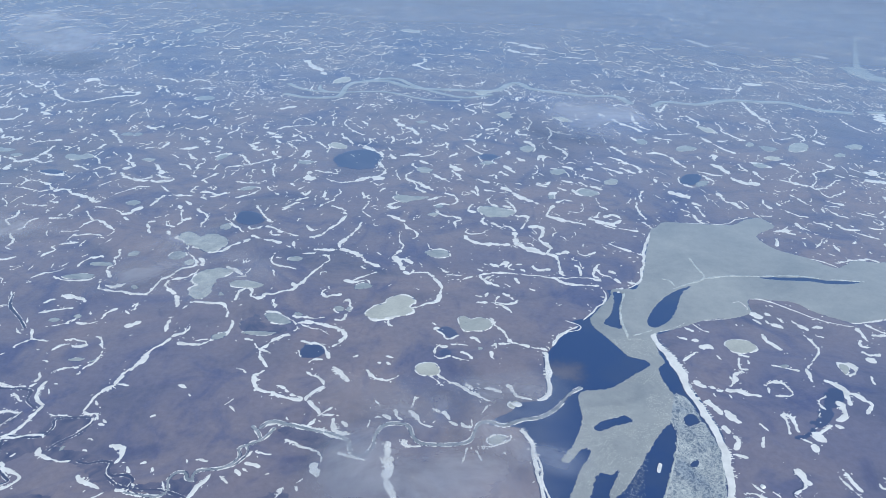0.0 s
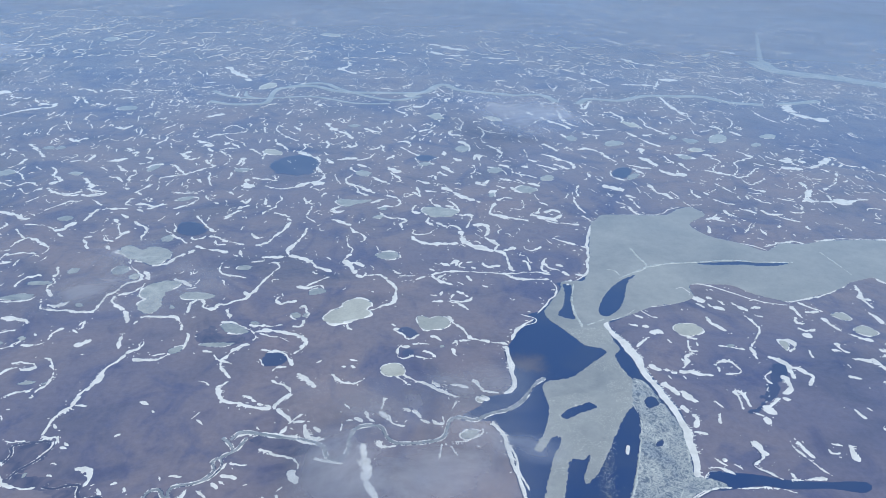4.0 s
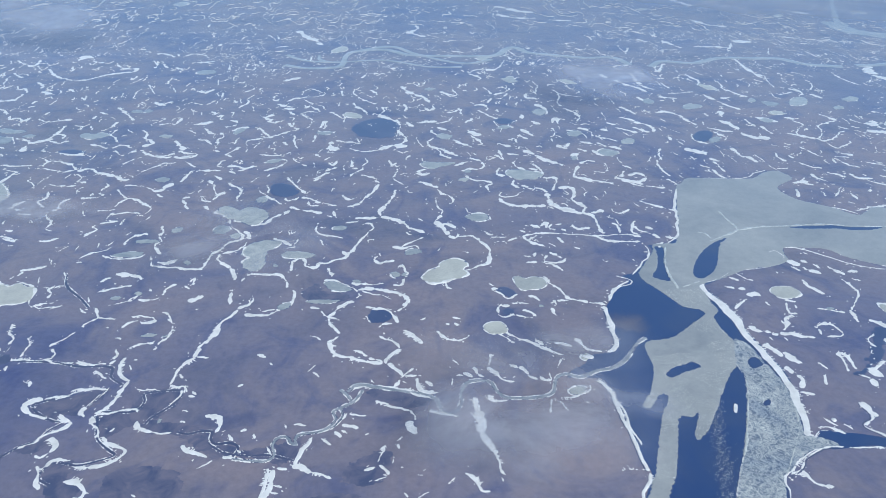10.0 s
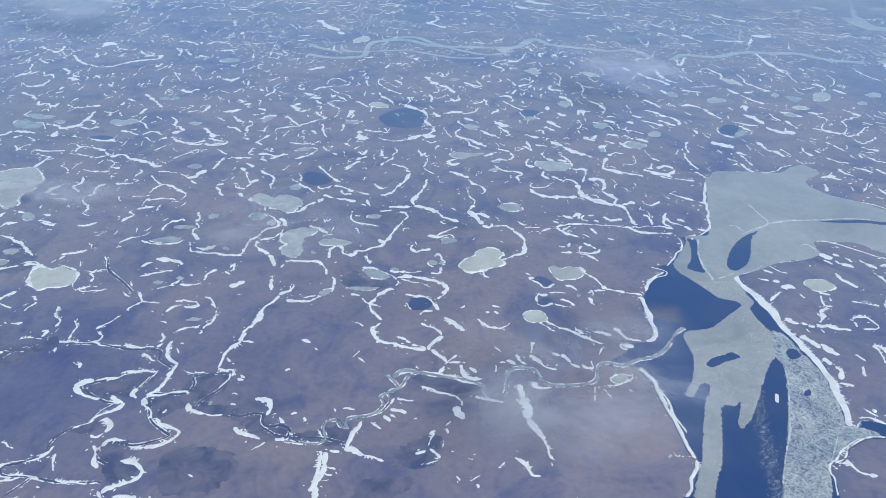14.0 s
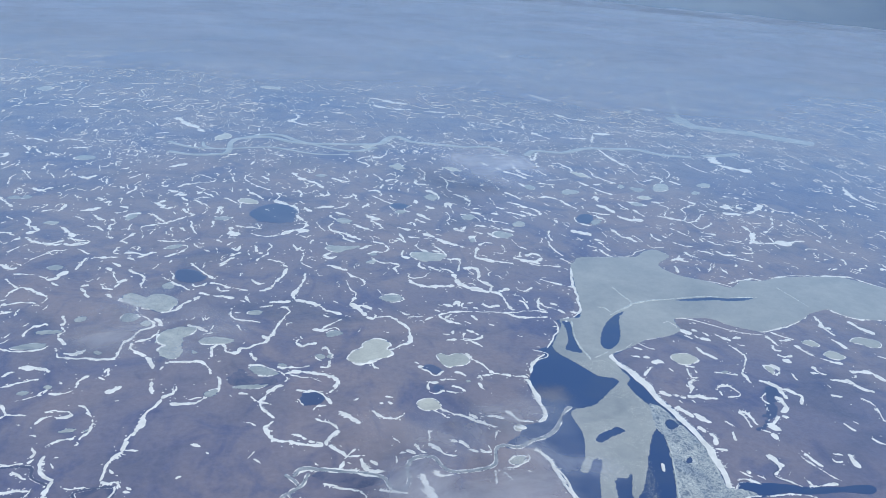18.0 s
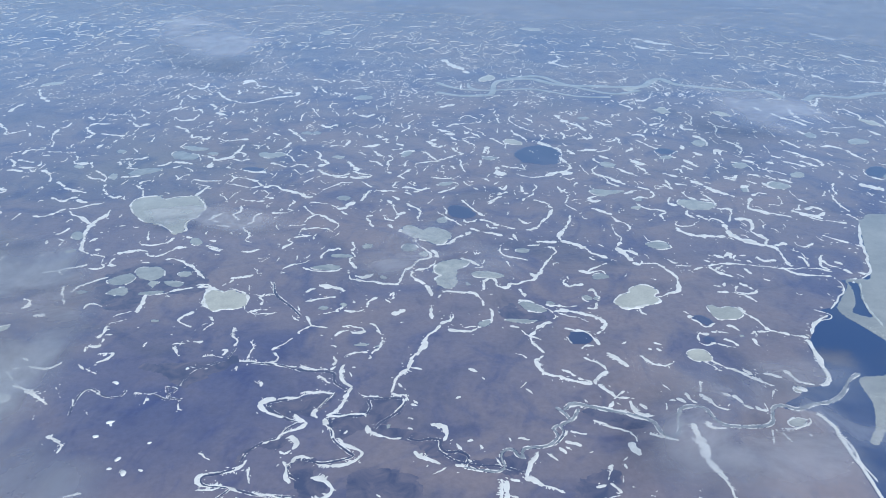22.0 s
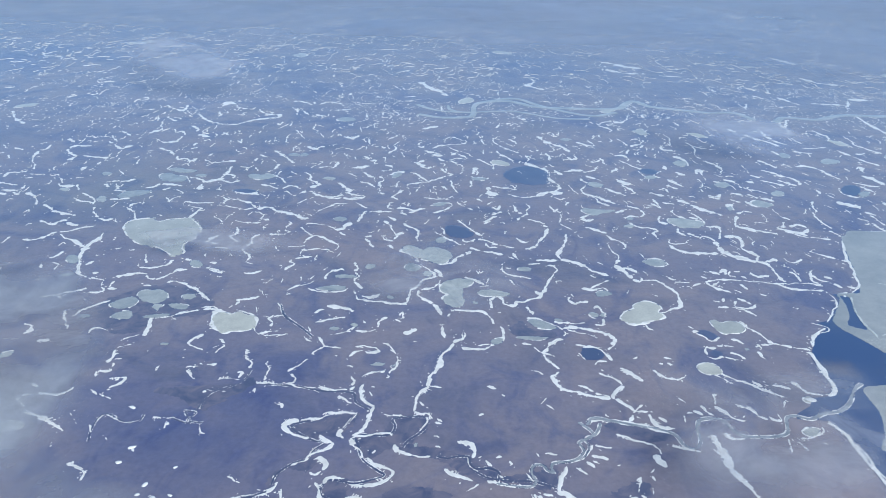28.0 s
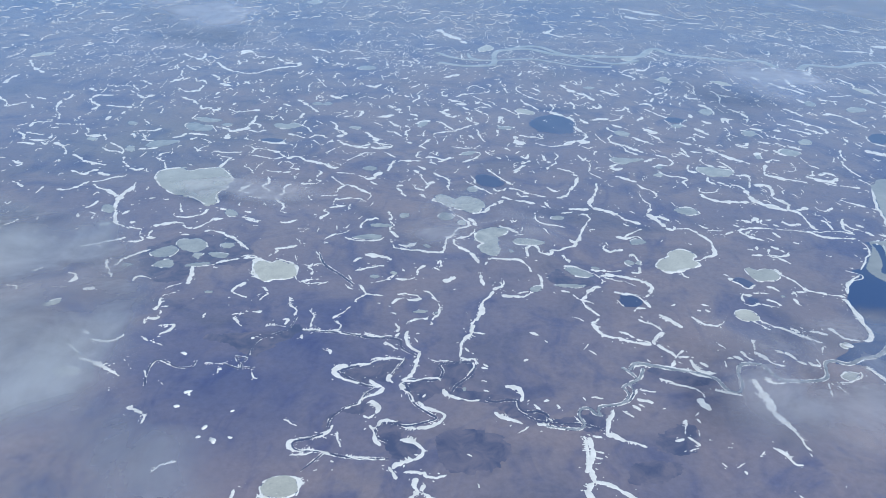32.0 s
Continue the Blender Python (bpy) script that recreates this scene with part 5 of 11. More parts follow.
    drift([(-65.0, 993.6, 5.7), (-58.2, 974.2, 5.9), (-53.5, 964.8, 8.1), (-42.5, 953.6, 9.0)])
    drift([(-41.1, 953.7, 5.7), (-36.0, 940.0, 5.2), (-32.5, 926.6, 4.8)])
    drift([(-133.5, 883.3, 2.0), (-131.0, 853.4, 1.9)])
    drift([(-149.0, 890.8, 5.6), (-142.0, 882.9, 4.7), (-136.2, 870.9, 4.0)])
    drift([(-61.4, 858.3, 3.8), (-57.2, 846.8, 4.0), (-53.7, 839.3, 4.2)])
    drift([(-50.6, 804.6, 2.0), (-49.2, 792.4, 2.3), (-44.0, 775.7, 2.5)])
    drift([(-72.6, 778.0, 8.4), (-63.6, 778.3, 8.4)])
    drift([(-245.2, 740.5, 2.5), (-247.5, 731.3, 2.2), (-247.6, 725.3, 1.9), (-244.0, 723.9, 3.9)])
    drift([(-237.2, 725.6, 4.3), (-229.8, 724.3, 4.1), (-219.3, 720.2, 4.4), (-213.5, 726.3, 3.7)])
    drift([(-225.3, 712.8, 2.6), (-218.0, 718.8, 2.7), (-210.3, 723.4, 2.8)])
    drift([(-211.8, 755.5, 3.0), (-205.9, 754.2, 3.1), (-194.3, 752.9, 3.2), (-186.0, 756.4, 2.8), (-180.9, 762.9, 2.4)])
    drift([(-204.5, 734.1, 4.4), (-198.2, 737.3, 4.2), (-193.1, 742.0, 4.5), (-186.3, 742.3, 3.9), (-182.3, 736.2, 1.7), (-185.8, 727.1, 3.2), (-193.3, 719.5, 3.7), (-200.8, 713.4, 3.8)])
    frozen_lake([(-202.4, 735.6), (-195.9, 742.0), (-187.6, 743.8), (-189.6, 736.0), (-197.4, 731.3)], False)
    drift([(-177.0, 745.6, 3.1), (-172.2, 736.5, 3.1)])
    drift([(-266.0, 713.1, 4.4), (-258.2, 714.8, 4.3), (-249.9, 713.6, 4.3), (-244.7, 715.1, 4.4)])
    drift([(-246.0, 700.8, 2.6), (-238.2, 692.7, 2.6)])
    drift([(-234.5, 712.5, 2.9), (-226.9, 705.6, 2.9)])
    drift([(-196.2, 697.9, 2.2), (-194.4, 705.0, 2.2)])
    drift([(-144.7, 740.4, 3.1), (-139.5, 748.3, 3.1)])
    drift([(-140.3, 731.4, 4.4), (-134.3, 725.6, 5.1), (-132.1, 737.7, 2.6)])
    drift([(-143.0, 710.7, 5.0), (-135.0, 716.7, 4.6), (-132.5, 721.2, 3.7)])
    drift([(-137.3, 706.5, 4.6), (-145.0, 699.2, 4.0), (-150.7, 688.0, 3.4)])
    drift([(-164.7, 727.7, 3.1), (-160.4, 723.3, 3.1)])
    drift([(-154.3, 755.8, 3.4), (-149.1, 746.5, 3.4)])
    drift([(-118.0, 741.2, 2.4), (-115.2, 721.6, 2.6), (-111.7, 717.3, 4.0)])
    drift([(-104.3, 744.7, 2.0), (-101.9, 735.6, 1.7), (-105.2, 726.4, 1.9), (-106.1, 714.6, 2.3), (-112.6, 707.2, 2.7), (-116.7, 697.1, 2.3)])
    drift([(-105.8, 700.2, 4.0), (-98.7, 697.6, 3.6), (-90.5, 689.5, 3.2)])
    drift([(-79.1, 737.8, 2.5), (-76.4, 722.7, 4.1), (-73.5, 730.3, 3.0)])
    drift([(-71.0, 715.5, 1.8), (-74.0, 701.0, 1.8), (-75.3, 692.6, 1.8), (-71.6, 685.8, 2.5), (-66.4, 676.4, 2.5)])
    drift([(-78.0, 730.2, 3.2), (-70.8, 721.4, 3.2)])
    drift([(-62.9, 742.9, 3.2), (-58.5, 752.4, 3.2)])
    drift([(-46.5, 723.6, 3.1), (-42.7, 731.2, 3.2)])
    drift([(-51.6, 708.8, 4.1), (-46.4, 701.7, 4.0)])
    drift([(-249.0, 688.3, 3.4), (-242.4, 677.7, 2.9), (-239.3, 666.0, 2.6), (-235.7, 657.1, 2.7)])
    drift([(-235.5, 655.8, 3.6), (-230.0, 659.8, 3.6)])
    drift([(-237.0, 644.6, 2.3), (-234.0, 653.4, 2.3)])
    drift([(-229.8, 683.4, 2.9), (-224.3, 675.5, 3.4), (-217.3, 670.4, 2.7), (-214.7, 660.1, 2.1), (-215.8, 650.0, 2.1), (-214.0, 641.4, 2.0)])
    drift([(-249.2, 653.0, 1.7), (-245.0, 644.5, 2.3), (-237.9, 640.9, 3.1)])
    drift([(-198.9, 664.3, 3.4), (-194.1, 659.3, 3.1), (-187.9, 650.5, 3.1), (-182.2, 644.5, 3.2), (-175.2, 636.1, 3.1)])
    drift([(-176.6, 695.6, 2.9), (-170.8, 684.8, 2.8), (-164.3, 671.6, 2.9), (-158.4, 663.9, 2.9), (-156.5, 658.8, 2.4)])
    open_pond([(-189.6, 673.6), (-183.6, 680.4), (-172.9, 679.3), (-166.9, 671.5), (-162.3, 661.2), (-167.8, 653.5), (-177.9, 652.0), (-186.3, 658.1)])
    drift([(-193.2, 677.5, 1.7), (-190.0, 668.4, 1.6), (-190.2, 660.6, 1.6)])
    drift([(-172.4, 648.4, 1.9), (-169.3, 642.2, 3.1), (-166.0, 644.8, 3.2), (-161.3, 648.6, 3.2)])
    drift([(-156.3, 649.9, 4.1), (-149.3, 645.1, 3.8), (-142.2, 637.9, 3.5)])
    drift([(-151.4, 640.1, 1.7), (-148.2, 630.5, 2.7), (-141.8, 631.9, 3.6)])
    drift([(-138.7, 637.9, 2.0), (-130.8, 632.1, 2.1), (-125.7, 631.0, 2.3)])
    drift([(-105.7, 634.9, 2.6), (-100.8, 647.3, 2.8), (-95.7, 657.5, 2.7), (-90.5, 673.2, 2.5), (-88.9, 680.0, 2.4)])
    drift([(-92.1, 686.7, 3.3), (-88.3, 680.0, 2.2), (-90.5, 671.9, 2.5)])
    drift([(-115.6, 628.7, 2.1), (-105.7, 634.9, 2.1)])
    drift([(-122.6, 653.1, 2.5), (-116.1, 644.5, 3.1), (-111.0, 644.6, 3.7)])
    drift([(-435.6, 712.7, 3.7), (-437.5, 701.4, 3.8), (-439.8, 691.7, 3.7), (-441.1, 682.3, 3.5)])
    drift([(-435.6, 712.7, 2.1), (-446.7, 718.2, 2.4), (-456.2, 719.4, 1.1), (-455.6, 731.1, 3.2), (-442.2, 727.1, 2.9), (-427.4, 730.5, 3.1)])
    drift([(-433.5, 678.5, 2.5), (-426.4, 670.8, 1.8), (-425.9, 661.9, 1.9), (-420.9, 653.2, 1.9)])
    drift([(-417.4, 692.3, 2.8), (-409.3, 684.4, 2.3), (-404.0, 673.9, 1.9)])
    drift([(-387.8, 664.0, 2.8), (-385.9, 651.5, 3.7), (-389.6, 644.0, 2.3), (-380.4, 633.4, 2.9)])
    drift([(-407.6, 631.7, 2.8), (-404.1, 641.3, 3.1), (-400.1, 646.2, 3.5)])
    drift([(-403.4, 629.5, 2.7), (-395.9, 626.1, 2.7)])
    drift([(-363.4, 650.7, 3.1), (-367.9, 642.0, 2.2), (-366.3, 630.1, 2.1), (-370.0, 624.2, 3.1)])
    drift([(-371.9, 616.2, 2.0), (-365.5, 607.3, 1.9), (-361.5, 599.7, 2.0), (-362.7, 590.0, 1.7), (-355.8, 585.9, 3.0)])
    drift([(-380.8, 607.1, 1.8), (-377.4, 601.6, 1.8)])
    drift([(-396.1, 620.3, 2.9), (-385.4, 617.1, 2.9)])
    drift([(-393.4, 578.2, 2.1), (-384.7, 573.2, 2.4), (-374.8, 570.3, 2.6)])
    drift([(-358.2, 567.5, 2.1), (-350.1, 569.6, 2.1), (-346.1, 573.7, 2.0)])
    drift([(-395.1, 542.1, 2.3), (-387.1, 533.0, 2.2), (-378.9, 523.3, 2.1)])
    drift([(-353.6, 520.0, 2.8), (-346.0, 521.8, 2.8), (-340.7, 524.4, 2.8), (-338.7, 527.1, 2.5)])
    drift([(-351.4, 517.4, 2.9), (-353.1, 513.1, 2.9)])
    drift([(-378.7, 506.2, 1.8), (-371.7, 508.7, 1.7), (-365.8, 507.1, 1.4)])
    drift([(-317.9, 535.4, 1.4), (-315.0, 542.8, 1.7), (-310.0, 547.6, 1.9), (-302.4, 551.4, 1.9), (-297.5, 557.3, 1.8)])
    drift([(-316.7, 531.8, 2.9), (-314.0, 532.7, 2.9)])
    drift([(-300.0, 566.1, 2.1), (-301.9, 560.2, 2.1)])
    drift([(-310.5, 564.0, 1.4), (-309.5, 556.2, 1.4)])
    frozen_lake([(-294.4, 543.0), (-288.0, 546.8), (-279.8, 548.8), (-271.5, 547.0), (-271.4, 541.3), (-279.6, 539.4), (-290.6, 540.2)], False)
    drift([(-301.3, 542.9, 2.2), (-292.2, 538.4, 2.4), (-281.0, 536.6, 2.8), (-273.1, 539.4, 2.8), (-269.7, 543.2, 2.6)])
    drift([(-289.8, 561.3, 1.7), (-288.9, 571.3, 2.1), (-284.8, 576.4, 3.1), (-278.5, 578.6, 3.1), (-274.8, 576.6, 2.4)])
    frozen_lake([(-283.1, 566.3), (-276.2, 569.4), (-264.5, 567.5), (-265.8, 563.5), (-276.7, 562.4)], False)
    drift([(-268.9, 592.4, 2.5), (-264.6, 584.0, 2.3), (-266.6, 576.7, 3.3)])
    drift([(-265.9, 573.6, 2.5), (-262.0, 566.6, 2.5), (-265.5, 558.6, 2.4), (-261.7, 551.8, 2.5), (-257.1, 545.2, 2.5)])
    frozen_lake([(-258.4, 585.1), (-255.9, 590.4), (-250.1, 589.5), (-250.6, 583.1), (-256.1, 580.9)], False)
    drift([(-261.8, 537.7, 1.3), (-260.5, 528.6, 1.3), (-256.7, 525.0, 2.1), (-249.7, 522.4, 2.5), (-241.2, 522.4, 2.6), (-230.1, 519.8, 2.6), (-219.5, 519.9, 2.6)])
    drift([(-256.9, 531.3, 2.4), (-249.0, 528.6, 2.8), (-241.8, 535.1, 2.6)])
    frozen_lake([(-236.5, 530.5), (-234.1, 533.3), (-229.9, 529.7), (-232.6, 526.0)], False)
    drift([(-278.7, 512.6, 3.1), (-272.1, 510.9, 3.2), (-263.3, 509.3, 2.7), (-260.4, 504.2, 1.7)])
    drift([(-331.6, 623.8, 2.4), (-317.9, 626.3, 2.4)])
    drift([(-316.9, 619.4, 2.1), (-318.6, 610.3, 1.5), (-314.3, 603.7, 2.3), (-307.9, 602.7, 3.1)])
    drift([(-315.8, 617.1, 2.4), (-304.8, 620.8, 2.3), (-292.9, 617.5, 2.1)])
    drift([(-321.0, 599.2, 2.3), (-307.9, 602.7, 2.3)])
    drift([(-324.0, 597.0, 1.9), (-324.7, 591.6, 1.3), (-320.1, 588.5, 1.4), (-323.0, 583.2, 2.5), (-326.2, 575.9, 2.4)])
    drift([(-327.6, 667.9, 2.4), (-320.8, 657.8, 2.4), (-314.4, 649.2, 3.6), (-309.8, 650.6, 4.4), (-302.6, 645.8, 3.3), (-294.8, 638.6, 2.9), (-289.5, 632.7, 2.2), (-286.5, 624.5, 2.3), (-289.6, 617.6, 3.4)])
    drift([(-312.4, 649.3, 3.3), (-317.7, 643.0, 2.7), (-318.9, 633.4, 2.0)])
    drift([(-324.2, 679.8, 2.6), (-313.6, 678.7, 2.4), (-302.1, 673.7, 1.9), (-292.2, 664.8, 1.6)])
    drift([(-292.2, 664.8, 4.9), (-287.1, 668.8, 4.2), (-285.5, 675.4, 3.6), (-281.1, 683.5, 4.0)])
    drift([(-274.9, 686.3, 3.6), (-272.8, 698.8, 3.7), (-270.8, 710.1, 4.2), (-268.5, 714.5, 5.2)])
    drift([(-289.2, 658.5, 3.0), (-283.2, 652.3, 3.0)])
    drift([(-319.8, 704.5, 2.0), (-315.3, 716.1, 2.3), (-307.0, 726.6, 2.5), (-300.6, 734.2, 3.0), (-292.4, 734.5, 3.0)])
    drift([(-281.7, 736.3, 3.7), (-276.1, 730.5, 3.4), (-270.2, 723.2, 3.3)])
    frozen_lake([(-299.3, 689.8), (-294.9, 698.2), (-285.8, 692.9), (-289.5, 686.0)], False)
    drift([(-264.2, 647.8, 2.7), (-260.7, 640.5, 2.6), (-257.5, 632.1, 2.5), (-254.8, 626.3, 2.6)])
    drift([(-264.9, 649.0, 5.0), (-259.0, 651.6, 5.0)])
    drift([(-247.9, 654.3, 1.8), (-242.5, 644.5, 1.8)])
    drift([(-241.3, 632.4, 2.3), (-236.8, 624.3, 2.3)])
    drift([(-378.0, 714.3, 5.7), (-372.4, 718.8, 6.1), (-366.7, 717.5, 4.1), (-359.2, 710.6, 4.0), (-350.1, 706.5, 4.4), (-340.6, 701.2, 3.9), (-331.9, 694.5, 4.0), (-327.9, 693.2, 4.8)])
    drift([(-376.7, 707.2, 2.4), (-369.5, 696.3, 2.0), (-369.9, 689.4, 2.5), (-362.4, 686.9, 4.6)])
    drift([(-335.6, 704.1, 1.6), (-329.7, 690.4, 2.3), (-325.3, 693.3, 4.1)])
    drift([(-403.3, 738.7, 5.0), (-394.8, 732.9, 4.5), (-386.0, 724.3, 3.4), (-382.1, 717.1, 2.7)])
    drift([(-418.4, 727.8, 2.1), (-414.6, 739.9, 3.1), (-403.3, 738.7, 2.9)])
    drift([(-383.6, 717.1, 3.0), (-391.7, 712.5, 2.8), (-404.2, 717.9, 2.4), (-415.7, 720.5, 2.6)])
    drift([(-429.2, 750.2, 3.0), (-420.5, 744.3, 2.8), (-414.0, 738.4, 2.5)])
    drift([(-393.2, 682.1, 3.1), (-385.2, 678.3, 3.5), (-377.7, 678.5, 4.0)])
    drift([(-376.2, 677.2, 4.1), (-370.1, 678.7, 4.1)])
    drift([(-361.2, 674.9, 3.1), (-363.6, 669.7, 2.0), (-361.7, 660.7, 1.5)])
    drift([(-342.2, 683.3, 1.6), (-338.8, 676.8, 1.9), (-342.0, 670.2, 2.2), (-340.8, 661.2, 1.5), (-336.7, 657.5, 2.1), (-341.7, 652.4, 3.9), (-349.1, 652.2, 3.8), (-354.6, 650.9, 3.9)])
    drift([(-341.5, 733.0, 2.3), (-334.9, 745.4, 2.4)])
    drift([(-325.2, 738.0, 2.2), (-318.6, 729.2, 2.2)])
    drift([(-331.0, 762.9, 3.2), (-319.1, 753.7, 3.5), (-306.5, 747.8, 4.5), (-298.9, 751.2, 4.7)])
    drift([(-296.4, 765.6, 4.2), (-284.0, 761.2, 4.0), (-274.3, 755.1, 3.2), (-289.8, 748.4, 4.7)])
    drift([(-474.6, 730.5, 3.5), (-471.4, 739.6, 4.1), (-465.9, 745.9, 4.6)])
    drift([(-480.1, 740.9, 2.8), (-470.4, 730.7, 2.8)])
    drift([(-407.3, 758.7, 4.5), (-395.8, 757.5, 4.8), (-388.5, 761.0, 5.0)])
    frozen_lake([(-228.0, 618.6), (-227.2, 627.9), (-220.4, 631.6), (-213.8, 627.0), (-209.0, 621.2), (-202.8, 629.6), (-195.1, 627.3), (-187.0, 621.6), (-183.2, 610.2), (-186.0, 601.2), (-191.6, 593.5), (-200.6, 596.6), (-208.8, 604.2), (-216.5, 607.4), (-222.4, 614.1)], False)
    frozen_lake([(-198.4, 645.4), (-193.3, 652.9), (-188.7, 648.0), (-188.8, 640.6), (-195.6, 639.3)], False)
    drift([(-211.1, 603.1, 3.9), (-203.4, 599.9, 3.8), (-195.7, 595.6, 4.0), (-188.5, 594.6, 4.4), (-182.7, 598.0, 3.4), (-178.1, 608.0, 3.2), (-172.9, 613.8, 3.7)])
    drift([(-170.0, 613.8, 2.9), (-166.8, 620.8, 2.9)])
    drift([(-214.9, 606.3, 1.9), (-211.4, 593.2, 2.1), (-206.1, 585.8, 2.5), (-200.2, 577.5, 2.2), (-197.9, 571.3, 2.0), (-200.8, 566.2, 3.6), (-206.0, 564.2, 4.0)])
    drift([(-197.5, 581.7, 2.9), (-193.9, 575.5, 2.6), (-192.3, 570.4, 2.4)])
    frozen_lake([(-224.5, 584.5), (-221.3, 593.1), (-214.1, 592.1), (-210.7, 585.7), (-214.2, 578.3), (-221.3, 579.3)], False)
    frozen_lake([(-208.8, 573.3), (-205.1, 579.5), (-199.9, 575.4), (-203.4, 568.2)], False)
    drift([(-200.8, 566.2, 3.8), (-207.0, 562.2, 3.4), (-210.4, 555.2, 2.7), (-213.6, 547.5, 2.9), (-217.3, 543.7, 3.4)])
    drift([(-217.3, 543.7, 2.6), (-218.5, 533.4, 2.5), (-219.1, 524.3, 2.4)])
    drift([(-218.9, 523.5, 2.6), (-223.8, 519.9, 2.7), (-228.0, 519.9, 2.6)])
    drift([(-193.5, 562.3, 1.6), (-194.7, 555.4, 2.0), (-200.3, 547.6, 2.6), (-208.5, 543.7, 2.8)])
    drift([(-211.4, 542.8, 2.3), (-211.5, 535.3, 2.2), (-206.0, 528.0, 2.9), (-199.4, 521.8, 3.1)])
    drift([(-198.2, 520.0, 2.2), (-194.8, 511.3, 2.1), (-192.7, 502.8, 2.1)])
    frozen_lake([(-193.0, 542.9), (-192.5, 555.4), (-186.7, 562.4), (-177.9, 565.5), (-168.7, 564.6), (-165.9, 559.6), (-169.7, 552.7), (-175.6, 545.9), (-175.6, 538.4), (-175.0, 529.2), (-176.7, 518.4), (-182.7, 515.7), (-189.1, 521.9), (-191.2, 530.9), (-187.7, 536.4)], False)
    frozen_lake([(-162.6, 540.3), (-158.7, 546.1), (-151.1, 546.1), (-142.0, 543.4), (-136.9, 540.6), (-140.1, 535.8), (-150.2, 534.8), (-159.1, 535.7)], False)
    drift([(-172.7, 567.6, 3.8), (-166.5, 565.6, 3.4), (-161.5, 560.7, 2.9), (-157.5, 556.7, 2.9)])
    drift([(-154.5, 559.7, 1.7), (-152.8, 565.8, 1.7)])
    drift([(-160.6, 551.8, 2.9), (-153.1, 553.8, 2.9)])
    frozen_lake([(-167.4, 523.8), (-166.0, 526.5), (-163.1, 523.8), (-165.0, 521.1)], False)
    drift([(-153.2, 529.3, 2.2), (-152.4, 515.9, 2.1)])
    drift([(-153.2, 529.3, 2.9), (-150.0, 533.0, 3.4), (-145.7, 534.0, 3.2), (-143.2, 529.4, 1.9), (-141.8, 523.0, 2.2), (-137.3, 519.5, 3.2), (-133.8, 519.5, 3.6)])
    drift([(-133.0, 520.4, 1.9), (-132.0, 525.8, 3.0), (-125.6, 527.7, 3.5), (-119.1, 531.4, 3.4), (-113.5, 534.2, 2.9), (-110.6, 540.8, 2.4), (-106.3, 548.5, 2.2), (-105.1, 555.3, 2.1), (-102.0, 563.3, 2.3), (-97.5, 573.5, 2.4), (-95.2, 578.8, 2.4)])
    drift([(-115.2, 545.5, 2.6), (-112.8, 538.9, 2.2), (-114.4, 533.3, 2.5)])
    drift([(-134.4, 566.0, 1.5), (-131.5, 556.0, 1.5)])
    drift([(-184.9, 509.6, 2.6), (-180.0, 511.4, 2.6), (-173.6, 510.6, 2.6), (-167.2, 510.6, 2.6), (-162.2, 510.6, 2.6)])
    drift([(-162.2, 510.6, 3.2), (-158.4, 507.2, 2.9), (-154.5, 501.3, 2.4), (-152.6, 494.6, 2.1), (-152.6, 489.7, 2.1)])
    drift([(-187.0, 501.1, 2.2), (-185.5, 505.4, 2.2)])
    drift([(-148.3, 488.1, 2.2), (-145.6, 480.9, 2.0), (-146.1, 472.3, 2.1)])
    frozen_lake([(-156.2, 464.7), (-152.6, 468.5), (-146.7, 470.0), (-148.1, 463.2), (-153.8, 460.2)], False)
    drift([(-146.1, 472.3, 2.1), (-150.1, 463.2, 2.4), (-155.6, 459.5, 2.8)])
    drift([(-165.4, 458.7, 2.2), (-157.8, 460.9, 2.2)])
    drift([(-191.4, 488.8, 1.7), (-191.4, 480.8, 1.7), (-191.2, 474.6, 1.6), (-189.1, 468.5, 1.6)])
    drift([(-176.6, 478.5, 1.4), (-174.4, 474.6, 1.2), (-176.0, 468.5, 1.9), (-181.8, 464.7, 1.9), (-183.2, 460.2, 1.5)])
    drift([(-219.1, 474.6, 3.8), (-215.5, 476.9, 3.6), (-212.3, 480.8, 3.4)])
    drift([(-224.3, 501.0, 2.9), (-222.1, 506.9, 3.0)])
    drift([(-125.1, 518.7, 1.9), (-122.6, 511.7, 1.8), (-121.0, 504.8, 1.8)])
    frozen_lake([(-125.7, 496.4), (-120.8, 498.9), (-114.8, 496.4), (-109.2, 491.5), (-104.9, 485.8), (-109.0, 484.2), (-115.2, 484.1), (-121.5, 487.4)], False)
    drift([(-125.4, 499.7, 2.5), (-117.8, 498.9, 2.3), (-111.3, 493.9, 2.1), (-105.0, 489.0, 2.0), (-101.2, 485.0, 1.9)])
    drift([(-102.0, 485.0, 2.3), (-99.8, 478.6, 2.1), (-101.0, 474.7, 2.3)])
    wet_flat([(-140.2, 478.5), (-136.1, 490.6), (-130.2, 494.7), (-126.8, 486.5), (-115.0, 481.0), (-106.8, 478.6), (-108.6, 472.3), (-118.6, 468.5), (-130.6, 468.5)])
    frozen_lake([(-136.8, 470.8), (-130.9, 473.1), (-118.8, 472.3), (-112.7, 471.6), (-120.6, 467.7), (-130.6, 468.5)], False)
    drift([(-99.5, 486.6, 3.2), (-94.6, 487.4, 3.2), (-88.3, 486.6, 3.2), (-82.1, 485.0, 3.1), (-75.9, 482.6, 3.0), (-70.6, 479.4, 2.9)])
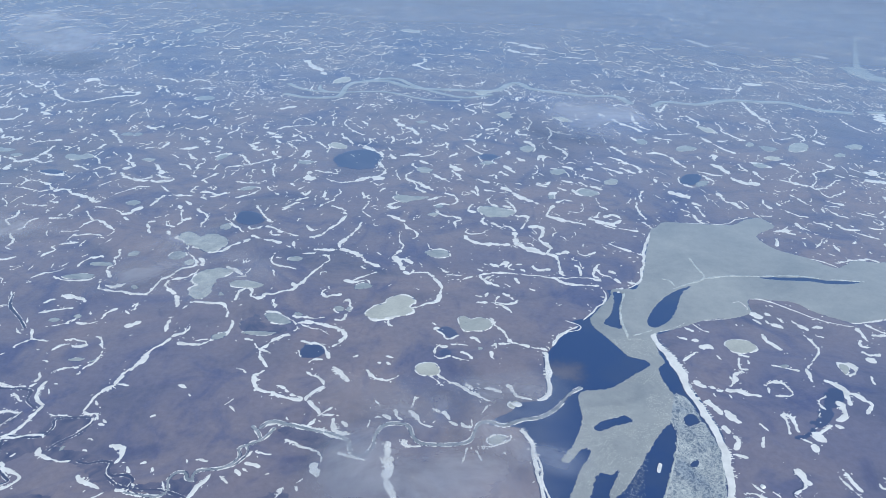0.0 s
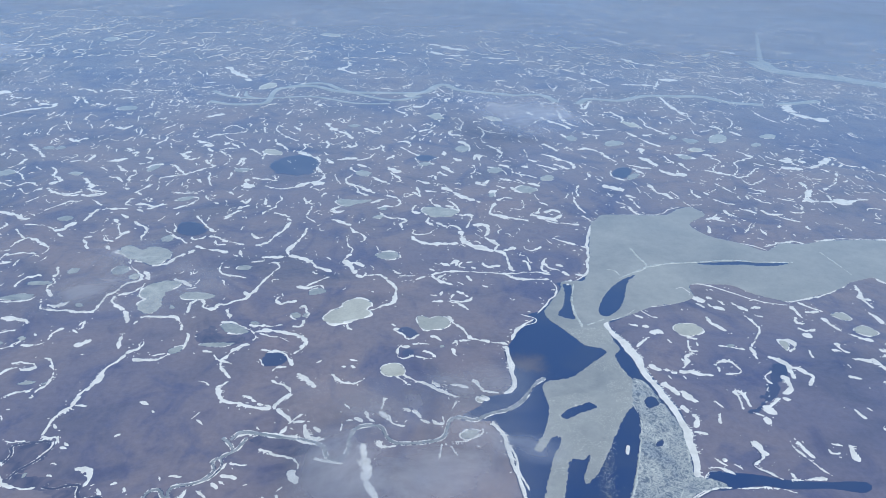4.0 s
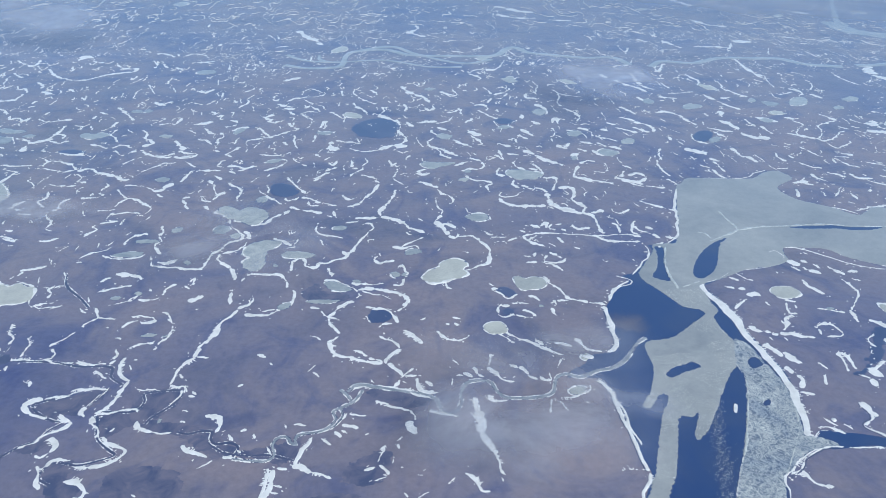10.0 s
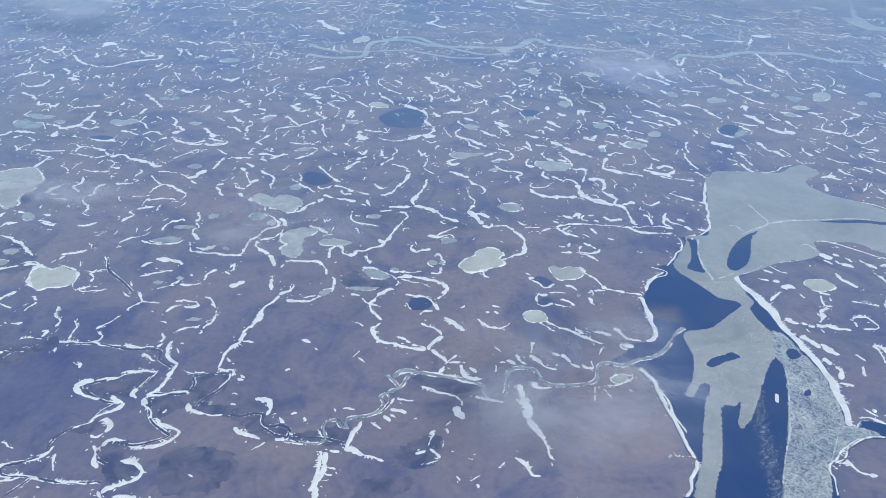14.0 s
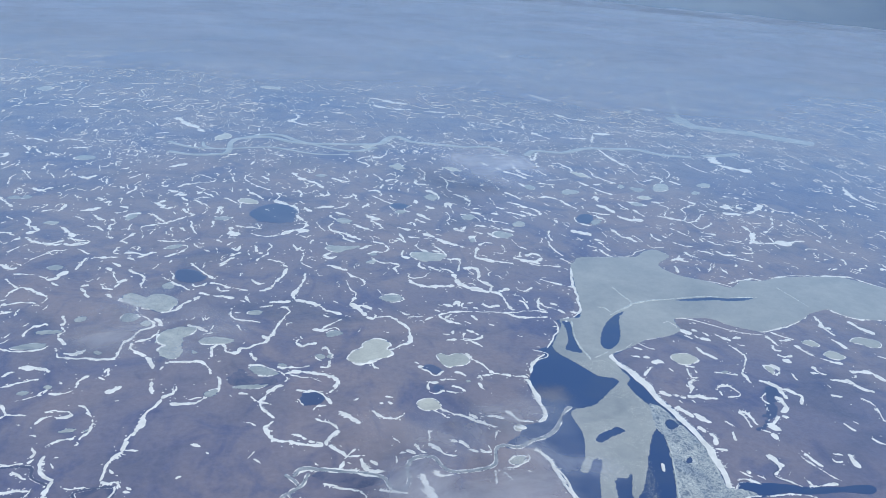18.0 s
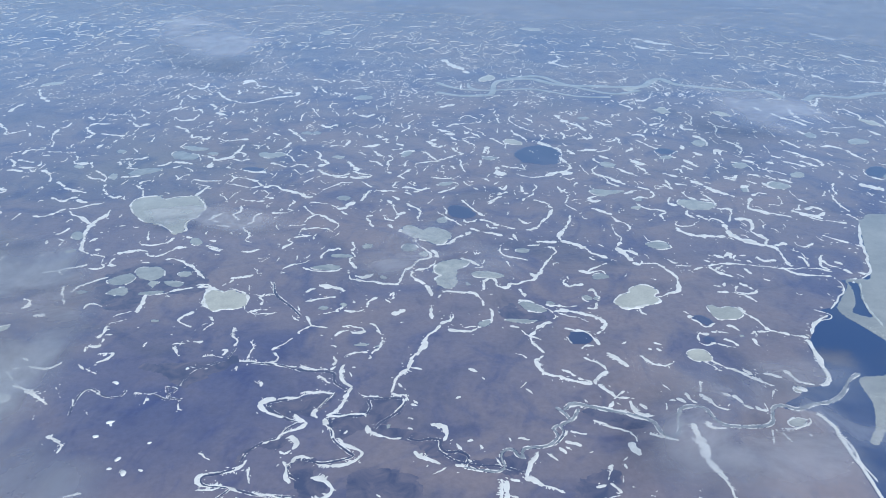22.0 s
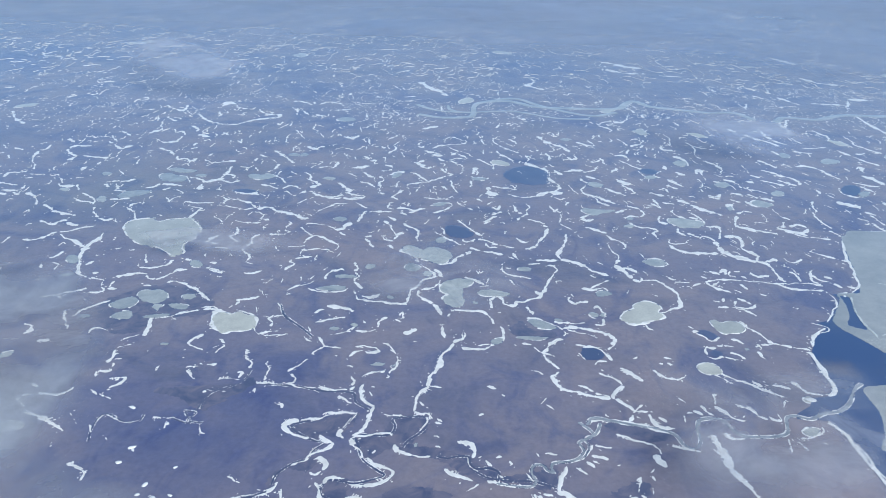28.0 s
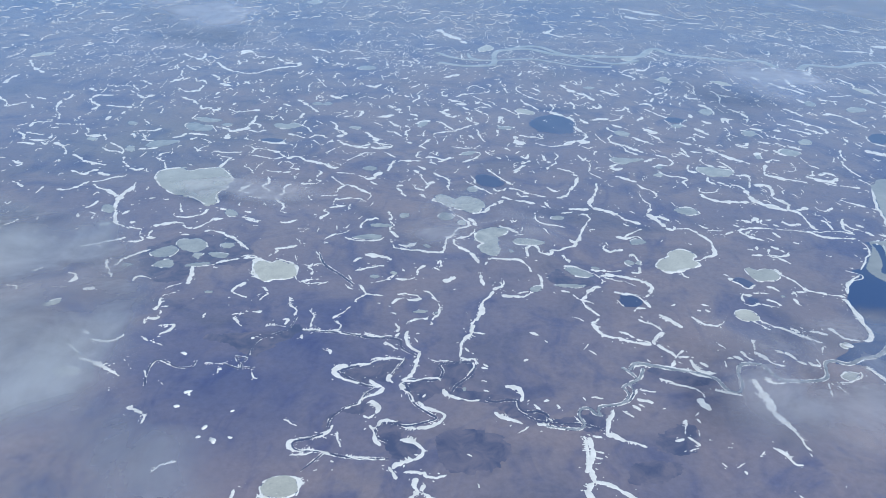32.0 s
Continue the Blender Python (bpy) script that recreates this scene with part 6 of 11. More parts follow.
    drift([(-70.6, 479.4, 3.9), (-65.9, 474.7, 3.3), (-64.4, 469.3, 2.4), (-67.1, 463.2, 2.8)])
    drift([(-98.7, 485.0, 1.4), (-90.4, 480.2, 1.5), (-84.2, 478.6, 1.6)])
    drift([(-83.0, 478.6, 1.3), (-76.2, 472.4, 1.3)])
    drift([(-132.3, 463.2, 2.1), (-128.2, 461.7, 2.1)])
    drift([(-114.3, 460.2, 2.4), (-110.4, 464.7, 2.5), (-104.5, 470.0, 2.6)])
    drift([(-83.4, 629.3, 4.9), (-87.5, 617.5, 4.0), (-85.5, 608.3, 4.3)])
    drift([(-73.1, 663.1, 2.3), (-77.1, 645.3, 2.4), (-82.4, 630.5, 2.5)])
    drift([(-84.6, 608.4, 5.1), (-76.8, 604.0, 5.1), (-71.0, 600.7, 4.5), (-66.3, 594.1, 3.6), (-62.7, 586.6, 4.1), (-57.1, 583.5, 4.7), (-50.6, 578.3, 4.5)])
    drift([(-53.3, 603.2, 2.6), (-49.6, 598.8, 2.5)])
    drift([(-64.4, 578.1, 2.8), (-61.3, 572.9, 2.8)])
    drift([(-127.7, 620.3, 2.1), (-126.4, 613.4, 2.1), (-124.1, 605.5, 2.2)])
    drift([(-131.2, 611.0, 2.6), (-128.6, 608.8, 2.6)])
    drift([(-138.6, 596.4, 1.6), (-139.9, 586.7, 1.4), (-137.4, 577.2, 1.9), (-131.6, 573.1, 2.8), (-123.0, 570.2, 2.9), (-116.0, 568.2, 2.9)])
    frozen_lake([(-126.2, 586.8), (-121.6, 591.2), (-114.3, 589.2), (-116.5, 582.7), (-123.6, 582.6)], False)
    drift([(-99.1, 594.8, 4.3), (-94.3, 593.8, 3.2), (-91.4, 586.2, 1.9), (-95.2, 580.9, 2.9)])
    drift([(-135.8, 588.9, 2.8), (-132.3, 586.8, 2.7)])
    drift([(-114.6, 596.8, 2.2), (-105.0, 599.1, 2.2)])
    drift([(-107.5, 604.6, 3.3), (-100.2, 605.9, 3.4), (-90.5, 606.0, 3.4)])
    drift([(-165.4, 627.9, 3.2), (-155.1, 623.3, 3.2), (-147.5, 620.0, 3.2), (-137.4, 616.7, 3.3)])
    drift([(-88.2, 537.2, 1.9), (-89.5, 529.7, 1.9), (-86.0, 525.2, 3.5), (-81.6, 527.1, 3.4), (-74.9, 529.9, 3.4)])
    drift([(-85.9, 541.0, 2.0), (-85.1, 537.2, 2.0)])
    frozen_lake([(-65.6, 544.0), (-60.8, 548.9), (-54.1, 547.0), (-52.5, 542.2), (-59.0, 539.3), (-64.9, 538.3)], False)
    drift([(-74.5, 551.7, 2.9), (-67.6, 550.7, 2.9), (-58.3, 553.8, 3.0), (-54.0, 548.9, 2.3)])
    drift([(-67.5, 553.7, 2.3), (-60.4, 560.7, 2.4), (-51.2, 566.9, 2.6)])
    drift([(-77.5, 509.3, 1.5), (-75.5, 503.3, 1.8), (-72.5, 501.6, 2.3)])
    frozen_lake([(-77.5, 509.3), (-73.1, 511.9), (-69.8, 507.6), (-73.4, 503.3)], False)
    drift([(-72.1, 519.0, 3.3), (-67.7, 520.8, 2.9), (-66.6, 513.7, 2.0), (-64.6, 509.4, 1.8), (-68.2, 505.0, 2.5)])
    frozen_lake([(-68.0, 509.3), (-64.6, 510.2), (-65.6, 505.0), (-68.2, 505.0)], False)
    drift([(-67.0, 500.8, 1.9), (-69.4, 493.2, 2.4), (-74.5, 491.6, 3.1)])
    drift([(-93.8, 493.2, 1.6), (-86.2, 494.0, 1.6), (-82.8, 494.8, 1.6)])
    drift([(-105.1, 496.4, 2.1), (-102.1, 494.0, 2.5), (-94.6, 494.8, 2.5)])
    frozen_lake([(-105.2, 498.9), (-102.3, 500.6), (-98.8, 497.3), (-102.2, 494.8)], False)
    drift([(-94.4, 461.7, 1.5), (-82.4, 460.2, 1.5), (-76.4, 458.7, 1.5)])
    drift([(-29.9, 771.1, 3.1), (-27.0, 759.8, 2.9), (-25.3, 750.3, 4.1), (-18.2, 744.2, 5.3)])
    drift([(-22.1, 771.4, 3.3), (-19.7, 763.3, 4.3), (-10.1, 750.7, 4.7)])
    frozen_lake([(-48.0, 726.5), (-44.8, 734.2), (-36.3, 732.9), (-26.6, 731.6), (-13.5, 730.5), (-19.7, 724.3), (-28.5, 721.1), (-34.5, 715.0), (-42.8, 717.7)], False)
    drift([(-46.7, 743.4, 1.9), (-45.0, 731.1, 1.7), (-47.7, 720.6, 1.9)])
    drift([(-13.6, 723.0, 3.0), (-7.9, 729.1, 3.6), (-0.1, 732.4, 4.1)])
    drift([(3.3, 743.3, 4.3), (10.4, 738.8, 3.6), (14.6, 729.8, 2.2), (14.1, 720.8, 1.8), (9.3, 713.3, 2.4)])
    drift([(-6.7, 711.4, 3.8), (-0.8, 714.5, 4.3), (7.6, 713.2, 4.4)])
    frozen_lake([(-6.3, 709.9), (-0.9, 713.0), (1.3, 707.3), (-4.6, 704.2)], False)
    drift([(-52.9, 704.4, 4.9), (-47.6, 700.3, 5.7), (-40.7, 704.7, 4.8)])
    drift([(-51.6, 710.2, 3.8), (-43.0, 714.8, 3.8)])
    drift([(-5.1, 698.5, 3.2), (-2.1, 690.2, 4.3), (4.6, 686.2, 5.5), (12.7, 685.0, 5.2), (17.4, 678.4, 2.3), (12.7, 671.5, 2.2), (13.2, 662.4, 2.3)])
    frozen_lake([(-13.3, 687.2), (-8.4, 692.8), (-2.1, 690.2), (-6.5, 684.6)], False)
    drift([(-51.7, 683.5, 5.0), (-44.8, 679.6, 4.7), (-39.7, 674.4, 4.6), (-34.5, 671.8, 5.0)])
    drift([(-33.5, 664.0, 2.9), (-30.4, 655.0, 3.8), (-23.8, 651.3, 3.5), (-21.1, 640.2, 2.1), (-24.3, 632.8, 2.4)])
    drift([(-37.2, 647.3, 1.6), (-36.3, 636.2, 1.7), (-34.6, 624.2, 1.9), (-31.4, 619.6, 1.6), (-33.6, 610.3, 1.5)])
    drift([(-33.7, 609.1, 2.8), (-39.1, 601.2, 2.5), (-40.5, 595.6, 2.0)])
    drift([(-39.3, 598.9, 5.0), (-35.0, 590.2, 4.7), (-31.8, 581.7, 4.2), (-30.1, 573.3, 3.8)])
    drift([(-29.3, 571.2, 3.7), (-23.9, 567.2, 3.7), (-21.9, 574.4, 2.0)])
    drift([(-33.4, 592.4, 4.3), (-27.7, 590.3, 3.8), (-22.5, 583.9, 3.4)])
    drift([(-22.3, 569.2, 4.0), (-15.1, 570.3, 4.1), (-9.6, 569.4, 3.7), (-6.5, 563.3, 2.8)])
    drift([(-6.2, 565.3, 4.2), (-3.2, 559.3, 4.0), (0.1, 551.4, 3.7), (2.0, 544.6, 2.9), (0.2, 530.4, 2.7), (-1.6, 523.0, 2.7)])
    drift([(-2.2, 522.1, 2.5), (-9.2, 519.4, 2.3), (-16.4, 514.0, 2.2), (-22.4, 510.4, 2.2)])
    frozen_lake([(-53.2, 503.4), (-47.0, 513.8), (-40.1, 518.3), (-38.4, 524.6), (-32.6, 530.1), (-25.3, 531.1), (-19.5, 526.6), (-17.5, 520.2), (-21.6, 514.8), (-18.9, 507.0), (-24.6, 501.8), (-31.7, 499.2), (-37.5, 495.8), (-44.8, 494.1), (-50.2, 496.6)])
    frozen_lake([(-12.6, 606.1), (-8.6, 610.7), (-1.0, 611.9), (6.3, 609.8), (6.8, 601.8), (-0.2, 597.3), (-7.3, 599.4)], False)
    drift([(-11.4, 623.4, 2.5), (-9.7, 615.3, 2.4)])
    drift([(-7.0, 611.8, 3.4), (1.7, 613.1, 3.5), (7.1, 608.6, 2.3), (7.3, 601.8, 1.7), (2.3, 597.3, 2.4)])
    drift([(0.1, 578.9, 2.4), (3.0, 574.7, 2.6), (6.4, 571.6, 2.8)])
    drift([(9.4, 558.4, 2.8), (19.2, 561.5, 2.7), (26.9, 565.7, 2.6)])
    drift([(5.7, 566.5, 2.0), (17.7, 567.6, 2.0)])
    frozen_lake([(34.6, 703.8), (39.8, 712.6), (49.8, 711.4), (60.5, 707.3), (68.5, 704.7), (68.6, 696.1), (60.1, 688.9), (48.8, 687.3), (40.0, 691.2)], False)
    drift([(51.6, 741.6, 2.1), (45.6, 729.1, 1.7), (48.1, 718.7, 3.2), (54.6, 713.0, 4.0)])
    drift([(29.7, 718.2, 2.3), (26.1, 703.6, 2.5), (30.8, 696.6, 4.2)])
    drift([(64.6, 725.1, 4.1), (68.8, 716.3, 3.6), (71.3, 704.7, 2.3), (66.4, 693.3, 2.4)])
    drift([(60.0, 714.6, 4.4), (66.9, 711.9, 4.4)])
    drift([(40.3, 685.7, 2.8), (37.7, 676.1, 3.2), (41.9, 668.2, 4.7)])
    drift([(46.6, 673.6, 4.5), (53.4, 665.8, 4.5)])
    drift([(58.2, 668.6, 4.8), (63.8, 663.4, 4.3), (66.9, 657.0, 3.7)])
    drift([(24.3, 657.4, 1.1), (22.2, 649.7, 1.7), (29.2, 647.3, 2.5), (37.5, 650.0, 1.9), (41.2, 656.5, 1.5), (46.3, 661.7, 1.7)])
    drift([(21.2, 645.9, 2.9), (23.6, 637.3, 3.4), (29.3, 630.1, 4.5), (36.7, 627.8, 4.9), (49.4, 626.9, 4.8), (59.9, 628.2, 4.7)])
    drift([(67.2, 653.2, 4.5), (66.4, 640.6, 4.6), (67.2, 630.8, 4.9)])
    drift([(67.2, 630.8, 6.3), (74.3, 622.5, 6.6), (83.1, 615.6, 6.8), (89.7, 611.1, 6.9)])
    drift([(70.4, 690.6, 6.7), (79.1, 692.2, 6.9), (81.3, 683.9, 2.8), (77.0, 670.3, 2.8), (73.0, 661.0, 2.8)])
    drift([(34.2, 765.0, 3.0), (36.0, 752.2, 2.7), (35.5, 739.6, 2.4)])
    drift([(29.5, 752.0, 4.4), (35.7, 741.1, 4.4)])
    drift([(61.3, 765.9, 6.2), (67.6, 756.3, 6.0), (73.1, 746.9, 6.2), (80.3, 737.8, 6.6), (87.6, 730.3, 6.8), (94.9, 723.0, 6.7)])
    drift([(43.6, 755.6, 4.9), (53.3, 752.7, 4.8)])
    drift([(108.6, 746.4, 3.4), (115.1, 754.6, 4.8), (112.8, 738.7, 2.4)])
    frozen_lake([(106.7, 743.2), (112.2, 749.7), (112.9, 741.8), (108.0, 735.5)], False)
    drift([(109.9, 720.4, 3.0), (105.3, 710.0, 2.9), (101.1, 698.3, 2.9), (103.5, 691.4, 6.0), (109.8, 687.3, 7.0), (117.2, 683.4, 7.0)])
    drift([(117.2, 683.4, 4.3), (125.0, 680.8, 4.3), (135.0, 676.9, 4.2)])
    drift([(81.7, 666.4, 7.5), (89.0, 667.9, 8.1), (93.0, 661.4, 4.5), (92.4, 651.1, 3.1), (87.0, 640.9, 3.5)])
    drift([(87.0, 640.9, 3.7), (91.7, 631.2, 3.9), (96.8, 624.1, 4.1)])
    drift([(96.8, 624.1, 2.5), (92.5, 612.3, 3.1), (98.1, 607.7, 4.8), (100.0, 600.9, 3.1), (99.8, 589.8, 2.8), (99.5, 579.0, 3.1), (101.4, 572.7, 3.6)])
    drift([(100.2, 612.4, 2.8), (109.1, 617.2, 3.6), (109.1, 611.4, 1.8)])
    drift([(79.6, 648.3, 2.0), (85.4, 638.4, 1.9)])
    drift([(119.1, 622.1, 1.4), (120.0, 613.8, 2.0), (125.6, 611.6, 2.1), (134.9, 617.6, 1.7)])
    drift([(42.9, 589.1, 4.1), (48.5, 584.8, 4.1)])
    drift([(49.7, 585.9, 2.4), (55.0, 593.6, 4.2), (53.9, 582.7, 2.0)])
    drift([(60.5, 591.5, 2.1), (57.1, 583.9, 2.2), (60.9, 580.7, 4.0)])
    drift([(64.1, 589.4, 3.7), (69.0, 591.6, 3.7)])
    drift([(77.4, 589.5, 3.0), (80.4, 580.9, 4.4), (90.8, 583.2, 4.0)])
    drift([(67.2, 580.8, 3.8), (70.0, 577.6, 3.8)])
    drift([(31.5, 579.3, 3.8), (34.8, 576.1, 3.8)])
    drift([(32.2, 568.8, 1.8), (39.9, 572.0, 1.8), (45.1, 574.2, 2.1), (54.6, 573.2, 2.1), (66.4, 572.3, 2.1), (78.1, 570.4, 2.1), (87.5, 569.4, 2.1), (99.3, 568.5, 2.1), (114.2, 569.7, 2.1), (130.1, 567.8, 2.1)])
    drift([(32.6, 565.7, 4.8), (36.4, 559.7, 5.1), (41.6, 554.7, 5.4)])
    drift([(36.7, 561.7, 2.0), (44.4, 570.0, 2.0)])
    drift([(41.6, 554.7, 2.9), (47.0, 550.8, 2.8)])
    drift([(61.1, 565.0, 2.6), (63.2, 556.9, 2.6)])
    drift([(52.0, 554.8, 2.6), (56.2, 549.9, 2.6)])
    drift([(71.0, 549.1, 2.8), (74.0, 546.2, 2.8)])
    drift([(46.4, 535.4, 1.8), (43.2, 526.0, 2.0), (47.2, 523.3, 3.7), (54.0, 523.4, 3.5), (58.9, 525.2, 2.4), (60.3, 529.9, 1.8)])
    drift([(49.6, 540.2, 3.5), (54.2, 535.4, 3.3), (57.6, 529.8, 3.0)])
    drift([(29.2, 523.2, 2.7), (36.1, 524.2, 2.8), (44.8, 522.4, 2.8), (48.9, 520.6, 2.8)])
    drift([(48.9, 520.6, 3.0), (52.3, 515.2, 2.9), (55.2, 509.9, 2.8)])
    drift([(35.4, 532.5, 1.9), (38.5, 540.1, 1.9)])
    drift([(28.8, 534.3, 2.9), (33.2, 533.4, 2.9)])
    drift([(115.7, 590.0, 2.3), (115.8, 579.2, 2.2), (115.0, 572.9, 2.0)])
    drift([(112.8, 592.2, 4.1), (116.6, 587.9, 4.1)])
    drift([(133.5, 594.7, 2.0), (129.8, 586.9, 1.9), (125.7, 576.1, 2.2), (129.1, 570.9, 3.7)])
    drift([(92.3, 569.5, 2.8), (97.8, 562.3, 2.9), (103.9, 558.3, 3.2), (115.3, 556.4, 3.1), (126.8, 556.5, 3.0)])
    drift([(138.7, 728.7, 2.2), (138.9, 718.2, 1.7), (134.2, 706.3, 1.7)])
    drift([(122.7, 706.0, 4.5), (133.8, 704.9, 4.5)])
    frozen_lake([(138.7, 760.2), (146.9, 768.6), (156.1, 764.0), (160.0, 756.0), (150.6, 747.7), (142.0, 749.0)], False)
    drift([(133.8, 764.9, 3.4), (137.5, 755.3, 4.1), (145.0, 749.1, 4.8), (152.8, 744.6, 4.8)])
    drift([(148.3, 695.2, 4.6), (141.9, 692.3, 2.7), (148.1, 684.1, 5.4), (155.4, 680.1, 5.6), (161.6, 674.8, 5.4)])
    drift([(153.2, 706.8, 2.3), (148.3, 695.2, 2.2)])
    drift([(155.5, 721.6, 4.2), (162.2, 714.4, 4.2)])
    drift([(155.2, 777.2, 4.7), (165.0, 767.5, 4.7)])
    drift([(161.8, 702.7, 4.5), (168.3, 701.4, 4.5)])
    drift([(99.5, 775.4, 6.6), (107.7, 770.7, 6.6)])
    drift([(119.2, 767.7, 4.7), (126.9, 761.4, 4.7)])
    drift([(113.4, 728.0, 3.0), (122.8, 735.9, 4.1), (129.2, 733.0, 4.7)])
    drift([(249.5, 1038.0, 2.2), (249.1, 1008.9, 2.7), (255.5, 991.4, 4.0), (264.0, 981.9, 4.6)])
    drift([(281.3, 1013.3, 2.8), (284.9, 988.0, 2.8)])
    drift([(328.5, 1053.7, 4.9), (331.5, 1034.8, 5.3), (336.4, 1021.7, 3.1), (328.3, 1003.0, 2.2)])
    drift([(361.0, 1017.8, 3.4), (359.5, 999.7, 2.9), (356.0, 984.4, 4.7), (364.7, 967.7, 6.4), (373.1, 951.4, 6.3)])
    drift([(426.8, 1043.1, 4.8), (433.2, 1029.9, 3.2), (429.5, 1008.7, 2.2), (427.9, 990.7, 2.4)])
    drift([(543.0, 1064.0, 3.1), (541.0, 1036.2, 3.7), (546.1, 1015.2, 4.7), (553.1, 1000.0, 5.0)])
    drift([(488.7, 1012.0, 2.3), (480.1, 991.0, 2.1), (465.9, 972.9, 2.5)])
    drift([(276.9, 963.1, 4.5), (292.9, 966.4, 4.3), (309.8, 972.1, 4.2)])
    drift([(261.8, 950.5, 7.5), (274.5, 944.2, 7.5), (281.1, 942.2, 7.4)])
    frozen_lake([(234.0, 930.7), (243.3, 942.6), (248.6, 931.5), (239.4, 919.8)], False)
    frozen_lake([(276.3, 906.2), (288.1, 919.9), (299.1, 920.4), (303.2, 911.8), (292.8, 902.6), (281.2, 900.0)], False)
    drift([(322.1, 958.3, 5.0), (325.3, 946.7, 5.1), (327.9, 939.9, 5.4)])
    drift([(340.1, 942.8, 6.1), (350.0, 945.6, 5.3), (356.4, 950.6, 4.1)])
    drift([(331.9, 931.0, 4.7), (336.0, 913.3, 5.5), (345.3, 900.7, 6.3)])
    frozen_lake([(371.1, 937.4), (379.3, 944.7), (380.4, 933.3), (371.5, 926.1)], False)
    frozen_lake([(385.9, 929.0), (397.2, 929.6), (405.0, 920.9), (392.9, 911.5), (386.0, 915.6)], False)
    drift([(446.6, 984.2, 7.8), (452.5, 977.1, 6.5), (454.5, 965.1, 2.5), (444.8, 952.7, 2.5)])
    frozen_lake([(422.0, 930.7), (437.2, 947.6), (449.1, 945.9), (441.3, 924.9), (426.1, 913.1), (417.1, 917.1)], False)
    drift([(441.2, 969.2, 3.4), (421.2, 958.6, 3.3)])
    drift([(463.8, 960.7, 6.6), (471.0, 944.6, 6.5)])
    frozen_lake([(494.2, 938.8), (512.1, 951.3), (518.3, 944.6), (509.6, 932.6), (496.7, 932.0)], False)
    frozen_lake([(465.2, 903.9), (477.2, 913.2), (481.2, 906.8), (469.1, 897.6)], False)
    drift([(239.4, 887.5, 6.7), (250.0, 890.1, 7.8), (258.5, 884.2, 7.0), (264.1, 874.1, 5.1), (266.9, 858.1, 4.8), (272.3, 844.6, 5.3)])
    drift([(283.3, 852.9, 2.3), (282.3, 835.4, 3.4), (289.6, 828.2, 4.9), (297.5, 822.9, 5.1), (306.0, 819.5, 5.1)])
    drift([(309.9, 882.2, 3.7), (317.4, 890.9, 6.2), (313.0, 872.1, 3.0)])
    drift([(306.8, 855.8, 8.5), (312.4, 844.3, 7.7), (315.9, 831.0, 7.0)])
    drift([(315.9, 831.0, 3.8), (315.3, 818.0, 4.9), (319.9, 805.4, 7.0), (327.5, 800.4, 7.9), (336.6, 798.9, 7.6)])
    drift([(256.9, 814.0, 1.8), (253.8, 797.8, 2.4), (258.4, 787.5, 4.3), (266.7, 784.3, 4.7)])
    drift([(284.1, 822.4, 4.5), (289.1, 809.8, 4.3), (292.2, 800.9, 2.1), (284.8, 790.1, 2.0)])
    frozen_lake([(270.0, 793.1), (280.5, 804.1), (285.7, 800.7), (279.0, 789.9), (269.9, 784.4)], False)
    open_pond([(257.0, 806.8), (268.8, 821.8), (280.8, 822.3), (278.6, 807.6), (265.5, 789.5), (255.2, 790.8)])
    drift([(228.3, 805.8, 3.2), (227.6, 791.6, 3.2)])
    drift([(234.1, 788.4, 5.4), (236.8, 781.6, 5.3)])
    drift([(236.7, 764.8, 8.6), (244.9, 758.6, 8.5), (251.8, 752.3, 8.3)])
    drift([(232.9, 746.9, 3.7), (233.9, 736.0, 3.7)])
    drift([(234.3, 723.8, 4.4), (240.5, 716.4, 3.9), (243.7, 706.2, 3.1), (245.1, 694.7, 3.1), (248.1, 687.8, 3.6)])
    drift([(252.8, 730.3, 3.6), (253.5, 716.8, 3.5), (253.7, 705.0, 3.3)])
    drift([(253.2, 739.7, 4.2), (257.6, 732.0, 4.2)])
    drift([(286.3, 769.7, 3.6), (286.0, 756.6, 4.0), (288.2, 743.8, 5.7), (294.3, 740.8, 5.9), (296.9, 728.5, 4.6)])
    drift([(302.6, 749.0, 3.3), (305.0, 733.3, 3.3)])
    drift([(327.8, 754.6, 2.9), (325.1, 741.7, 3.9), (328.1, 730.9, 5.0)])
    drift([(339.2, 748.5, 4.2), (339.7, 739.0, 4.1)])
    drift([(362.0, 770.4, 3.0), (367.5, 755.8, 2.8), (370.6, 744.6, 2.7)])
    drift([(311.2, 710.8, 2.7), (322.6, 712.6, 2.8)])
    drift([(341.2, 726.6, 3.1), (348.2, 716.2, 3.3), (356.8, 712.0, 3.4)])
    drift([(156.1, 696.9, 5.1), (166.7, 700.0, 6.0), (170.3, 693.0, 2.8), (166.7, 684.5, 3.0), (157.8, 678.8, 3.9)])
    drift([(151.4, 676.0, 3.5), (161.0, 670.8, 3.5), (173.6, 667.1, 3.5), (181.1, 664.6, 3.5)])
    drift([(207.9, 767.2, 2.4), (200.9, 750.8, 2.4), (199.9, 738.1, 2.8)])
    drift([(194.7, 734.9, 2.4), (191.7, 719.6, 2.7), (192.1, 707.8, 3.5), (194.8, 695.0, 3.8)])
    drift([(190.9, 686.5, 3.2), (194.5, 676.9, 3.0), (196.3, 668.9, 2.7)])
    drift([(204.3, 851.6, 8.0), (212.7, 846.1, 7.0), (218.7, 833.0, 4.2), (216.0, 819.9, 2.7)])
    drift([(196.5, 835.9, 5.1), (203.7, 826.8, 5.1), (209.4, 819.6, 5.0)])
    drift([(198.6, 855.3, 5.7), (206.5, 847.8, 5.6)])
